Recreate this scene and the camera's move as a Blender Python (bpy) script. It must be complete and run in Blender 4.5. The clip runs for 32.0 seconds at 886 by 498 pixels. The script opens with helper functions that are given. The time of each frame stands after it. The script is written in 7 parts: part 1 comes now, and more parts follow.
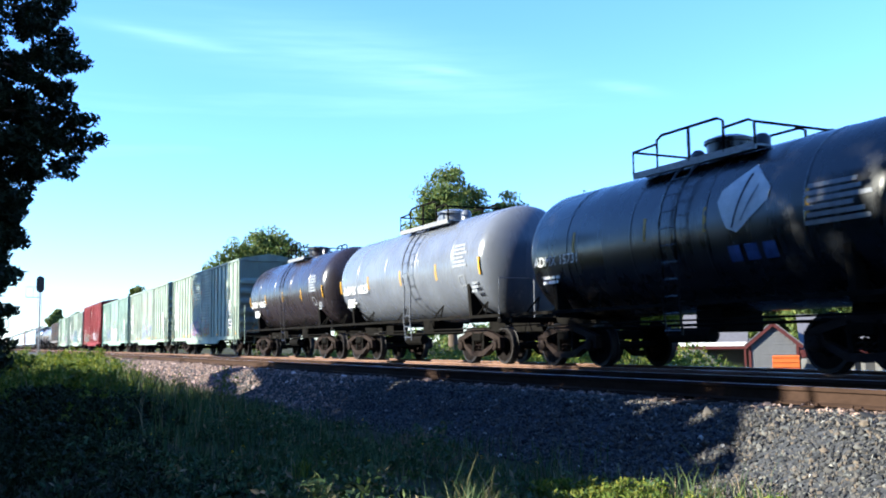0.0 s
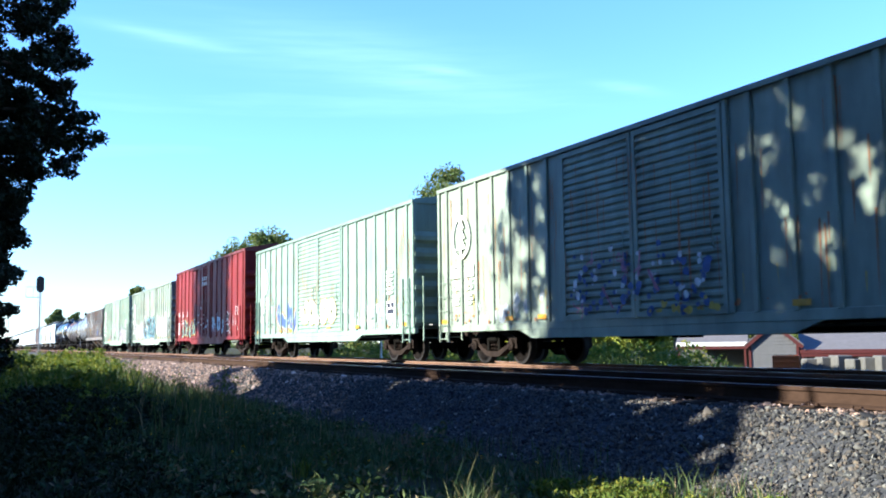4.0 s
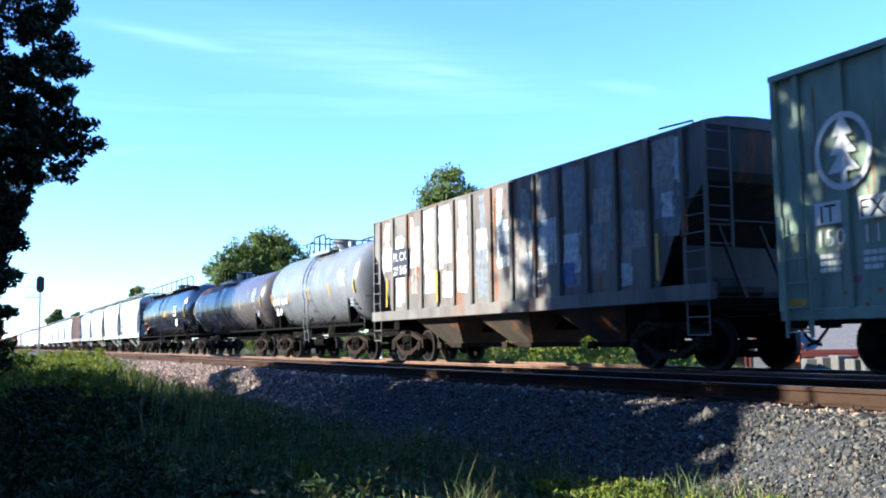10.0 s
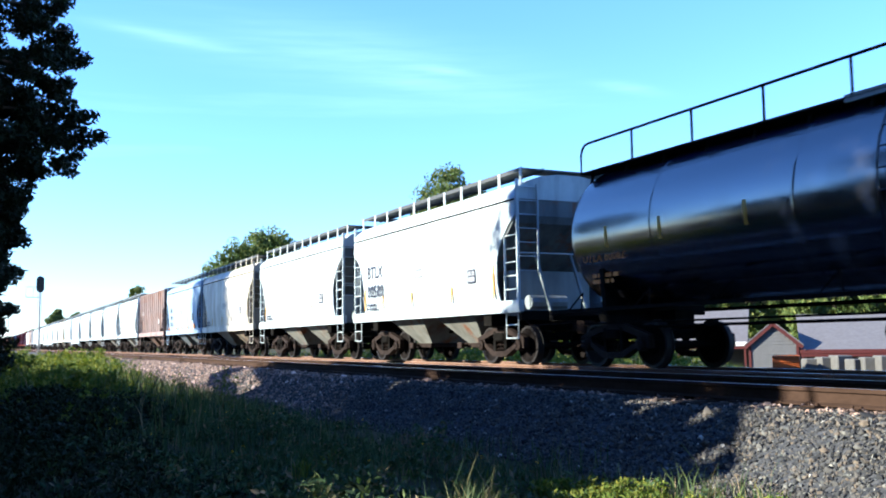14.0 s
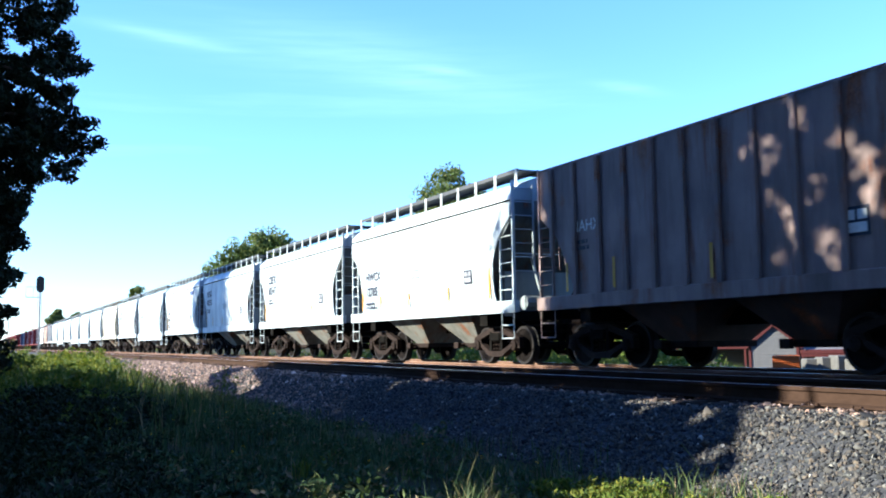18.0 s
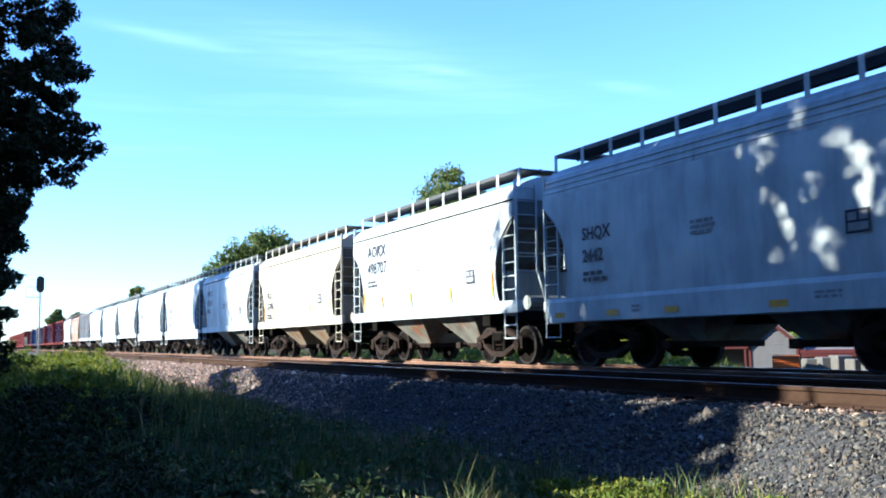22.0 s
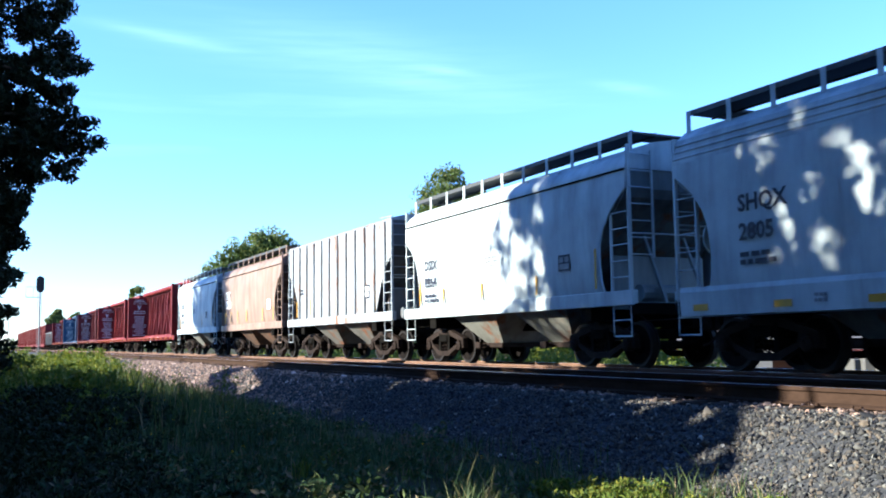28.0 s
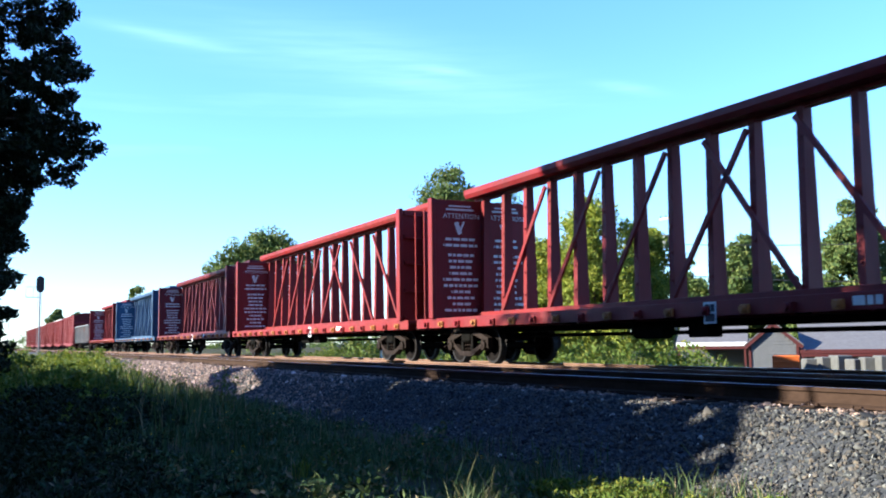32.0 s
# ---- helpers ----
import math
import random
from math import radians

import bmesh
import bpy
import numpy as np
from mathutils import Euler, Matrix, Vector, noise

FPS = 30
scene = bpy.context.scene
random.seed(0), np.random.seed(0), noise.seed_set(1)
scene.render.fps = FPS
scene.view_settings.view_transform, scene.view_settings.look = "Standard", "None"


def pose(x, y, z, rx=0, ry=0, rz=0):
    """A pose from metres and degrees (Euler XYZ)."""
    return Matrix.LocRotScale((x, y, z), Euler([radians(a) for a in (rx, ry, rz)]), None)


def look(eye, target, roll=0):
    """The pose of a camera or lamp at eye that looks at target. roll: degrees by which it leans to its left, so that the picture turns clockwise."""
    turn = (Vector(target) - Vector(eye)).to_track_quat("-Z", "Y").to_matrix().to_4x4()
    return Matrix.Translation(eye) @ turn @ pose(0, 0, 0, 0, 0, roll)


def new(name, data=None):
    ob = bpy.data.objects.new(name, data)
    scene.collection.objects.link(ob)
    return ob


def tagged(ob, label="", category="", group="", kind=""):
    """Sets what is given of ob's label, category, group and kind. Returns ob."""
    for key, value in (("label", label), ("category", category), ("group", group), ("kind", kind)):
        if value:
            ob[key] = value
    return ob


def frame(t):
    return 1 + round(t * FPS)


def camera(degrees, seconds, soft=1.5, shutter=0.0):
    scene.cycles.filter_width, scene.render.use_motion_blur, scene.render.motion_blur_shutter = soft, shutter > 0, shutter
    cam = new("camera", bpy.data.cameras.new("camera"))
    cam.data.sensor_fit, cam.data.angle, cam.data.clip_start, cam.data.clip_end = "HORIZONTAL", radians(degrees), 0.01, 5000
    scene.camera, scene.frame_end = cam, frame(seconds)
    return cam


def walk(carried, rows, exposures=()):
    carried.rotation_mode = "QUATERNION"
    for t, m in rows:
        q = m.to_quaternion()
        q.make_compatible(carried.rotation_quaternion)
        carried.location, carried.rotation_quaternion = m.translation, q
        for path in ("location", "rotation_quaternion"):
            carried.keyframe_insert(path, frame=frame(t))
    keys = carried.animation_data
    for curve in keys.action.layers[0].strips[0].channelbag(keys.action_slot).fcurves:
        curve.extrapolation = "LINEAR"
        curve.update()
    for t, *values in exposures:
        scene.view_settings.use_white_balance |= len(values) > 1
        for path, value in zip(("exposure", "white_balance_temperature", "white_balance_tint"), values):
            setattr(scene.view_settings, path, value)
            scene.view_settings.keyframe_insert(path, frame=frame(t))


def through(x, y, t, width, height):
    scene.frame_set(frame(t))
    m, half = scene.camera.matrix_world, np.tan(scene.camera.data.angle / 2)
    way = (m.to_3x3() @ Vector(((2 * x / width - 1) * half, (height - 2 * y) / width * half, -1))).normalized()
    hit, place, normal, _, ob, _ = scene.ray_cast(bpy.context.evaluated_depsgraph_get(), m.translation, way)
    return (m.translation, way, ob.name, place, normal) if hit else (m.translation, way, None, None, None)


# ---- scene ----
# World: x runs along the tracks (trains run towards +x), y away from the camera, z = 0 is the top of the rails.
EYE = Vector((0.0, 0.0, 0.56))
cam = camera(50.56, 32.0, 1.9, 0.08)
cam_pose = look(EYE, EYE + Vector((-8.9165, 4.4190, 0.9843)), -0.75)
walk(cam, [(0.0, cam_pose), (32.0, cam_pose)], [(0.0, 2.35, 5600, 3.0), (32.0, 2.35, 5600, 3.0)])

SPEED = 14.08          # train, metres per second
LEAD = 5.39            # where a mark stands when its time is up
MAIN_Y = 12.36         # centre line of the main track
SIDE_Y = 8.34          # centre line of the siding
GAUGE = 0.7525         # rail centres from the track's centre line
GROUND = -0.785

# ---------------------------------------------------------------- light
SUN_FROM = Vector((-0.25, -0.968, 0.404)).normalized()
world = bpy.data.worlds.new("world")
scene.world = world
world.use_nodes = True
wn, wl = world.node_tree.nodes, world.node_tree.links
wn.clear()
w_out = wn.new("ShaderNodeOutputWorld")
w_bg = wn.new("ShaderNodeBackground")
w_sky = wn.new("ShaderNodeTexSky")
w_sky.sky_type = "NISHITA"
w_sky.sun_disc = False
w_sky.sun_elevation = math.asin(SUN_FROM.z)
w_sky.sun_rotation = math.atan2(SUN_FROM.x, SUN_FROM.y)
w_sky.air_density = 1.25
w_sky.dust_density = 0.0
w_sky.ozone_density = 3.0
w_bg.inputs["Strength"].default_value = 0.060
# thin cirrus over the whole sky
w_co = wn.new("ShaderNodeTexCoord")
w_map = wn.new("ShaderNodeMapping")
w_map.inputs["Rotation"].default_value = (0.0, 0.0, 0.3)
w_map.inputs["Scale"].default_value = (1.1, 1.1, 15.0)
w_noise = wn.new("ShaderNodeTexNoise")
w_noise.inputs["Scale"].default_value = 1.15
w_noise.inputs["Detail"].default_value = 6.0
w_ramp = wn.new("ShaderNodeValToRGB")
w_ramp.color_ramp.elements[0].position = 0.60
w_ramp.color_ramp.elements[1].position = 0.80
w_ramp.color_ramp.elements[1].color = (0.16, 0.16, 0.16, 1)
w_mix = wn.new("ShaderNodeMix")
w_mix.data_type = "RGBA"
w_mix.inputs["B"].default_value = (7.5, 8.2, 8.6, 1)
wl.new(w_co.outputs["Generated"], w_map.inputs["Vector"])
wl.new(w_map.outputs["Vector"], w_noise.inputs["Vector"])
wl.new(w_noise.outputs["Fac"], w_ramp.inputs["Fac"])


def wisp(total, along, across, middle, length, width, strength):
    """A thin streak of cirrus: adds to the cloud cover where the view lies near its middle."""
    parts = []
    for axis, size in ((along, length), (across, width)):
        dot = wn.new("ShaderNodeVectorMath")
        dot.operation = "DOT_PRODUCT"
        dot.inputs[1].default_value = tuple(a / size for a in axis)
        wl.new(w_co.outputs["Generated"], dot.inputs[0])
        off = wn.new("ShaderNodeMath")
        off.operation = "SUBTRACT"
        off.inputs[1].default_value = sum(a * m for a, m in zip(axis, middle)) / size
        wl.new(dot.outputs["Value"], off.inputs[0])
        sq = wn.new("ShaderNodeMath")
        sq.operation = "MULTIPLY"
        wl.new(off.outputs[0], sq.inputs[0])
        wl.new(off.outputs[0], sq.inputs[1])
        parts.append(sq.outputs[0])
    s = wn.new("ShaderNodeMath")
    s.operation = "ADD"
    wl.new(parts[0], s.inputs[0])
    wl.new(parts[1], s.inputs[1])
    e = wn.new("ShaderNodeMath")
    e.operation = "POWER"
    e.inputs[0].default_value = 0.4
    wl.new(s.outputs[0], e.inputs[1])
    k = wn.new("ShaderNodeMath")
    k.operation = "MULTIPLY"
    wl.new(e.outputs[0], k.inputs[0])
    wl.new(w_soft.outputs[0], k.inputs[1])
    m = wn.new("ShaderNodeMath")
    m.operation = "MULTIPLY_ADD"
    m.inputs[1].default_value = strength
    wl.new(k.outputs[0], m.inputs[0])
    wl.new(total, m.inputs[2])
    return m.outputs[0]


w_fray = wn.new("ShaderNodeTexNoise")
w_fray.inputs["Scale"].default_value = 9.0
w_fray.inputs["Detail"].default_value = 5.0
wl.new(w_map.outputs["Vector"], w_fray.inputs["Vector"])
w_soft = wn.new("ShaderNodeMath")
w_soft.operation = "MULTIPLY"
w_soft.inputs[1].default_value = 2.0
wl.new(w_fray.outputs["Fac"], w_soft.inputs[0])
cover = wisp(w_ramp.outputs["Color"], (0.1384, 0.9839, -0.1129), (-0.3202, -0.0634, -0.9452), (-0.9378, 0.1626, 0.3068), 0.06, 0.0055, 0.12)
cover = wisp(cover, (0.4081, 0.9015, -0.1442), (-0.3166, -0.0084, -0.9485), (-0.8569, 0.4314, 0.2822), 0.03, 0.004, 0.12)
cover = wisp(cover, (0.559, 0.8056, -0.1962), (-0.3242, -0.0054, -0.946), (-0.763, 0.5926, 0.2581), 0.03, 0.005, 0.08)
cover = wisp(cover, (0.3328, 0.9314, -0.1475), (-0.3253, -0.0334, -0.9449), (-0.8897, 0.3493, 0.2939), 0.16, 0.03, 0.10)
wl.new(cover, w_mix.inputs["Factor"])
wl.new(w_sky.outputs["Color"], w_mix.inputs["A"])
w_tone = wn.new("ShaderNodeMix")
w_tone.data_type = "RGBA"
w_tone.blend_type = "MULTIPLY"
w_tone.inputs["Factor"].default_value = 1.0
w_tone.inputs["B"].default_value = (0.80, 0.98, 1.50, 1)
wl.new(w_mix.outputs["Result"], w_tone.inputs["A"])
wl.new(w_tone.outputs["Result"], w_bg.inputs["Color"])
wl.new(w_bg.outputs["Background"], w_out.inputs["Surface"])

sun_data = bpy.data.lights.new("sun", "SUN")
sun_data.energy = 5.0
sun_data.angle = radians(0.53)
sun_data.color = (1.0, 0.86, 0.66)
sun = new("sun", sun_data)
sun.matrix_world = look(SUN_FROM * 60, (0, 0, 0))


# ---------------------------------------------------------------- materials
def material(name):
    m = bpy.data.materials.new(name)
    m.use_nodes = True
    return m, m.node_tree.nodes, m.node_tree.links, m.node_tree.nodes["Principled BSDF"]


def coords(nodes, links, scale=(1, 1, 1)):
    tc = nodes.new("ShaderNodeTexCoord")
    mp = nodes.new("ShaderNodeMapping")
    mp.inputs["Scale"].default_value = scale
    links.new(tc.outputs["Object"], mp.inputs["Vector"])
    return mp.outputs["Vector"]


def noise_tex(nodes, links, vec, scale, detail=4.0, rough=0.55):
    n = nodes.new("ShaderNodeTexNoise")
    n.inputs["Scale"].default_value = scale
    n.inputs["Detail"].default_value = detail
    n.inputs["Roughness"].default_value = rough
    links.new(vec, n.inputs["Vector"])
    return n.outputs["Fac"]


def ramp(nodes, links, fac, stops):
    r = nodes.new("ShaderNodeValToRGB")
    e = r.color_ramp.elements
    while len(e) < len(stops):
        e.new(0.5)
    for el, (p, c) in zip(e, stops):
        el.position = p
        el.color = (*c, 1) if len(c) == 3 else c
    links.new(fac, r.inputs["Fac"])
    return r.outputs["Color"]


def mixed(nodes, links, fac, a, b, kind="MIX"):
    m = nodes.new("ShaderNodeMix")
    m.data_type = "RGBA"
    m.blend_type = kind
    for sock, v in ((m.inputs["Factor"], fac), (m.inputs["A"], a), (m.inputs["B"], b)):
        if isinstance(v, (int, float)):
            sock.default_value = v
        elif isinstance(v, tuple):
            sock.default_value = (*v, 1) if len(v) == 3 else v
        else:
            links.new(v, sock)
    return m.outputs["Result"]


def bumped(nodes, links, bsdf, fac, strength, distance):
    b = nodes.new("ShaderNodeBump")
    b.inputs["Strength"].default_value = strength
    b.inputs["Distance"].default_value = distance
    links.new(fac, b.inputs["Height"])
    links.new(b.outputs["Normal"], bsdf.inputs["Normal"])


def simple(name, color, rough=0.6, metal=0.0, vary=0.25, scale=6.0, bump=0.0, stretch=(1, 1, 1), spec=0.3):
    m, n, l, b = material(name)
    v = coords(n, l, stretch)
    f1 = noise_tex(n, l, v, scale)
    f2 = noise_tex(n, l, v, scale * 9)
    c1 = tuple(x * (1 - vary) for x in color)
    c2 = tuple(min(1, x * (1 + vary)) for x in color)
    a = ramp(n, l, f1, [(0.3, c1), (0.7, c2)])
    g = ramp(n, l, f2, [(0.3, (0.82, 0.82, 0.82)), (0.7, (1.0, 1.0, 1.0))])
    l.new(mixed(n, l, 1.0, a, g, "MULTIPLY"), b.inputs["Base Color"])
    b.inputs["Roughness"].default_value = rough
    b.inputs["Metallic"].default_value = metal
    b.inputs["Specular IOR Level"].default_value = spec
    if bump:
        bumped(n, l, b, f2, 0.6, bump)
    return m


def car_paint(name, rust, gloss, dirt=0.35, spec=0.2, dent=0.25, ior=1.5):
    """Railcar paint: the colour of each car from its object colour; streaked dirt, rust and fading on top."""
    m, n, l, b = material(name)
    info = n.new("ShaderNodeObjectInfo")
    v = coords(n, l, (1.0, 1.0, 0.16))
    even = coords(n, l)
    off = n.new("ShaderNodeVectorMath")
    off.operation = "ADD"
    comb = n.new("ShaderNodeCombineXYZ")
    mul = n.new("ShaderNodeMath")
    mul.operation = "MULTIPLY"
    mul.inputs[1].default_value = 60.0
    l.new(info.outputs["Random"], mul.inputs[0])
    l.new(mul.outputs[0], comb.inputs["X"])
    l.new(v, off.inputs[0])
    l.new(comb.outputs[0], off.inputs[1])
    streak = noise_tex(n, l, off.outputs[0], 2.4, 6.0, 0.62)
    blotch = noise_tex(n, l, even, 0.9, 5.0, 0.6)
    fine = noise_tex(n, l, even, 26.0, 3.0)
    fade = ramp(n, l, blotch, [(0.32, (0.80, 0.80, 0.80)), (0.68, (1.12, 1.12, 1.10))])
    base = mixed(n, l, 1.0, info.outputs["Color"], fade, "MULTIPLY")
    grime = ramp(n, l, streak, [(0.42, (0, 0, 0)), (0.72, (dirt, dirt, dirt))])
    base = mixed(n, l, grime, base, (0.032, 0.025, 0.021))
    rusty = ramp(n, l, fine, [(0.35, (0.10, 0.035, 0.015)), (0.7, (0.22, 0.085, 0.035))])
    where = ramp(n, l, streak, [(0.72 - rust, (0, 0, 0)), (0.80 - rust * 0.6, (1, 1, 1))])
    spots = ramp(n, l, blotch, [(0.50, (0, 0, 0)), (0.58, (1, 1, 1))])
    both = mixed(n, l, 1.0, where, spots, "MULTIPLY")
    base = mixed(n, l, both, base, rusty)
    l.new(base, b.inputs["Base Color"])
    dull = min(0.8, gloss * 2.0)
    rr = ramp(n, l, streak, [(0.3, (gloss, gloss, gloss)), (0.8, (dull, dull, dull))])
    l.new(rr, b.inputs["Roughness"])
    b.inputs["Specular IOR Level"].default_value = spec
    b.inputs["IOR"].default_value = ior
    if dent:
        bumped(n, l, b, blotch, dent, 0.03)
    return m


def stone_mat(name, stops, rough=0.85):
    m, n, l, b = material(name)
    g = n.new("ShaderNodeNewGeometry")
    c = ramp(n, l, g.outputs["Random Per Island"], stops)
    v = coords(n, l)
    f = noise_tex(n, l, v, 60.0)
    k = ramp(n, l, f, [(0.3, (0.75, 0.75, 0.75)), (0.7, (1.1, 1.1, 1.1))])
    l.new(mixed(n, l, 1.0, c, k, "MULTIPLY"), b.inputs["Base Color"])
    b.inputs["Roughness"].default_value = rough
    b.inputs["Specular IOR Level"].default_value = 0.15
    return m


def leaf_mat(name, stops, through=0.35):
    m, n, l, b = material(name)
    g = n.new("ShaderNodeNewGeometry")
    c = ramp(n, l, g.outputs["Random Per Island"], stops)
    l.new(c, b.inputs["Base Color"])
    b.inputs["Roughness"].default_value = 0.65
    b.inputs["Specular IOR Level"].default_value = 0.15
    tr = n.new("ShaderNodeBsdfTranslucent")
    l.new(mixed(n, l, 1.0, c, (1.3, 1.25, 0.5), "MULTIPLY"), tr.inputs["Color"])
    ms = n.new("ShaderNodeMixShader")
    ms.inputs["Fac"].default_value = through
    l.new(b.outputs["BSDF"], ms.inputs[1])
    l.new(tr.outputs["BSDF"], ms.inputs[2])
    l.new(ms.outputs["Shader"], n["Material Output"].inputs["Surface"])
    return m


PAINT = car_paint("railcar_paint", 0.06, 0.42)
PAINT_WORN = car_paint("railcar_paint_worn", 0.24, 0.6, 0.6)
PAINT_TANK = car_paint("tank_enamel", 0.02, 0.20, 0.10, 0.45, 0.03, 1.5)
PAINT_GLOSS = car_paint("glossy_black_enamel", 0.0, 0.13, 0.03, 0.8, 0.0, 1.9)
BLACK = simple("black_underframe", (0.006, 0.0055, 0.005), 0.9, 0.0, 0.4, 4.0, spec=0.03)
STEEL = simple("brown_cast_steel", (0.0185, 0.013, 0.0112), 0.8, 0.0, 0.35, 5.0, 0.004, spec=0.06)
WHEEL = simple("wheel_steel", (0.0055, 0.0042, 0.004), 0.8, 0.0, 0.3, 6.0, spec=0.05)
TREAD = simple("polished_wheel_rim", (0.014, 0.012, 0.012), 0.6, 0.1, 0.15, 8.0, spec=0.15)
GRATE = simple("dark_steel_grating", (0.05, 0.053, 0.057), 0.6, 0.2, 0.2, 10.0)
GALV = simple("galvanised_grating", (0.18, 0.185, 0.19), 0.55, 0.4, 0.2, 10.0)
WHITE = simple("white_stencil_paint", (0.55, 0.55, 0.54), 0.6, 0.0, 0.12)
GREY_INK = simple("faded_grey_print", (0.17, 0.18, 0.20), 0.6)
NAVY = simple("dark_stencil_paint", (0.011, 0.014, 0.03), 0.6, 0.0, 0.1)
YELLOW = simple("yellow_reflective_strip", (0.40, 0.21, 0.010), 0.5, 0.0, 0.15)
ORANGE = simple("orange_stencil_paint", (0.50, 0.15, 0.012), 0.6, 0.0, 0.1)
RAIL_SIDE = simple("rusty_rail_side", (0.036, 0.022, 0.016), 0.95, 0.0, 0.25, 4.0, 0.002, (0.4, 1, 1), spec=0.05)
# dust-pale rail sides, lifted further in colour to suit their sunlit stretch
RAIL_MAIN = simple("dusty_rail_side", (0.15, 0.09, 0.065), 0.95, 0.0, 0.25, 4.0, 0.002, (0.4, 1, 1), spec=0.05)
RAIL_TOP = simple("polished_rail_head", (0.55, 0.58, 0.64), 0.36, 1.0, 0.1, 2.0)
TIE = simple("creosoted_tie", (0.04, 0.03, 0.024), 0.95, 0.0, 0.35, 3.0, 0.006, (0.6, 4, 4), spec=0.05)
BARK = simple("bark", (0.07, 0.05, 0.035), 0.95, 0.0, 0.35, 8.0, 0.02, (1, 1, 0.25))
SIDING_WHITE = simple("white_clapboard", (0.085, 0.085, 0.09), 0.6, 0.0, 0.08, 2.0)
RED_TRIM = simple("red_trim_paint", (0.05, 0.008, 0.008), 0.6, 0.0, 0.15)
CONCRETE = simple("concrete", (0.085, 0.083, 0.08), 0.9, 0.0, 0.2, 3.0, 0.004)
POLE_WOOD = simple("weathered_pole_wood", (0.30, 0.25, 0.20), 0.9, 0.0, 0.2, 6.0, 0.004, (1, 1, 0.1))
SIGNAL_BLACK = simple("signal_black", (0.015, 0.015, 0.017), 0.55)
SILVER = simple("aluminium_paint", (0.17, 0.17, 0.175), 0.5, 0.3, 0.12)
ROOF_GREY = simple("grey_shingle_roof", (0.105, 0.10, 0.108), 0.9, 0.0, 0.15, 5.0, 0.004)
BARREL = simple("orange_plastic", (0.35, 0.08, 0.015), 0.5, 0.0, 0.12)
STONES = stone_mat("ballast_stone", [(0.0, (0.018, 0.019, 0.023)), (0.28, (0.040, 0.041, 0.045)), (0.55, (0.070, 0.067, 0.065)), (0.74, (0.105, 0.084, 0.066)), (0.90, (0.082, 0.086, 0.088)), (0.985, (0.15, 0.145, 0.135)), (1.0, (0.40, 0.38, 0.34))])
# dusty tan stones, also raised in brightness so the bed reads sunlit
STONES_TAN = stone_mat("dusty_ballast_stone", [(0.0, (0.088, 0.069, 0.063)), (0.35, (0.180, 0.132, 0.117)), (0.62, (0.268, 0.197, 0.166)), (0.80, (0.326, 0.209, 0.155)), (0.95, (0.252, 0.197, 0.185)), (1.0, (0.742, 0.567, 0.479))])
GRASS = leaf_mat("grass", [(0.0, (0.023, 0.048, 0.023)), (0.45, (0.046, 0.076, 0.033)), (0.8, (0.084, 0.109, 0.044)), (0.93, (0.136, 0.119, 0.065)), (1.0, (0.251, 0.190, 0.129))], 0.2)
# plant colour at about a third of GRASS, standing in for shade
GRASS_SHADE = leaf_mat("grass_shade_tone", [(0.0, (0.007, 0.013, 0.005)), (0.6, (0.014, 0.023, 0.008)), (1.0, (0.028, 0.034, 0.012))], 0.12)
WEED = leaf_mat("weed_leaf", [(0.0, (0.045, 0.077, 0.013)), (0.6, (0.091, 0.124, 0.021)), (1.0, (0.181, 0.173, 0.033))], 0.3)
# near-black leaf colour: paints the trees' shade and keeps bounce light low
LEAF_OAK = leaf_mat("shade_dark_oak_leaf", [(0.0, (0.006, 0.011, 0.005)), (0.6, (0.011, 0.018, 0.006)), (1.0, (0.018, 0.024, 0.008))], 0.06)
LEAF_FAR = leaf_mat("tree_leaf", [(0.0, (0.042, 0.070, 0.022)), (0.6, (0.077, 0.109, 0.029)), (1.0, (0.136, 0.144, 0.042))], 0.2)
LEAF_YELLOW = leaf_mat("young_leaf", [(0.0, (0.098, 0.132, 0.021)), (0.6, (0.173, 0.203, 0.030)), (1.0, (0.285, 0.270, 0.042))], 0.3)
STRAW = leaf_mat("dry_straw", [(0.0, (0.10, 0.065, 0.04)), (0.6, (0.17, 0.12, 0.075)), (1.0, (0.26, 0.20, 0.13))], 0.15)
BLOOM = leaf_mat("yellow_flower", [(0.0, (0.6, 0.36, 0.02)), (1.0, (0.75, 0.5, 0.05))], 0.2)


def ground_mat():
    m, n, l, b = material("soil_and_gravel")
    g = n.new("ShaderNodeNewGeometry")
    sep = n.new("ShaderNodeSeparateXYZ")
    l.new(g.outputs["Position"], sep.inputs[0])
    f1 = noise_tex(n, l, g.outputs["Position"], 0.8, 6.0)
    f2 = noise_tex(n, l, g.outputs["Position"], 22.0, 4.0)
    soil = ramp(n, l, f1, [(0.3, (0.018, 0.023, 0.009)), (0.55, (0.036, 0.034, 0.016)), (0.75, (0.065, 0.047, 0.030))])
    rock = ramp(n, l, f2, [(0.3, (0.021, 0.023, 0.027)), (0.5, (0.042, 0.044, 0.050)), (0.7, (0.071, 0.070, 0.077))])
    up = n.new("ShaderNodeMapRange")
    up.inputs["From Min"].default_value = -0.75
    up.inputs["From Max"].default_value = -0.63
    l.new(sep.outputs["Z"], up.inputs["Value"])
    l.new(mixed(n, l, up.outputs["Result"], soil, rock), b.inputs["Base Color"])
    b.inputs["Roughness"].default_value = 0.95
    b.inputs["Specular IOR Level"].default_value = 0.1
    bumped(n, l, b, f2, 0.8, 0.03)
    return m


SOIL = ground_mat()


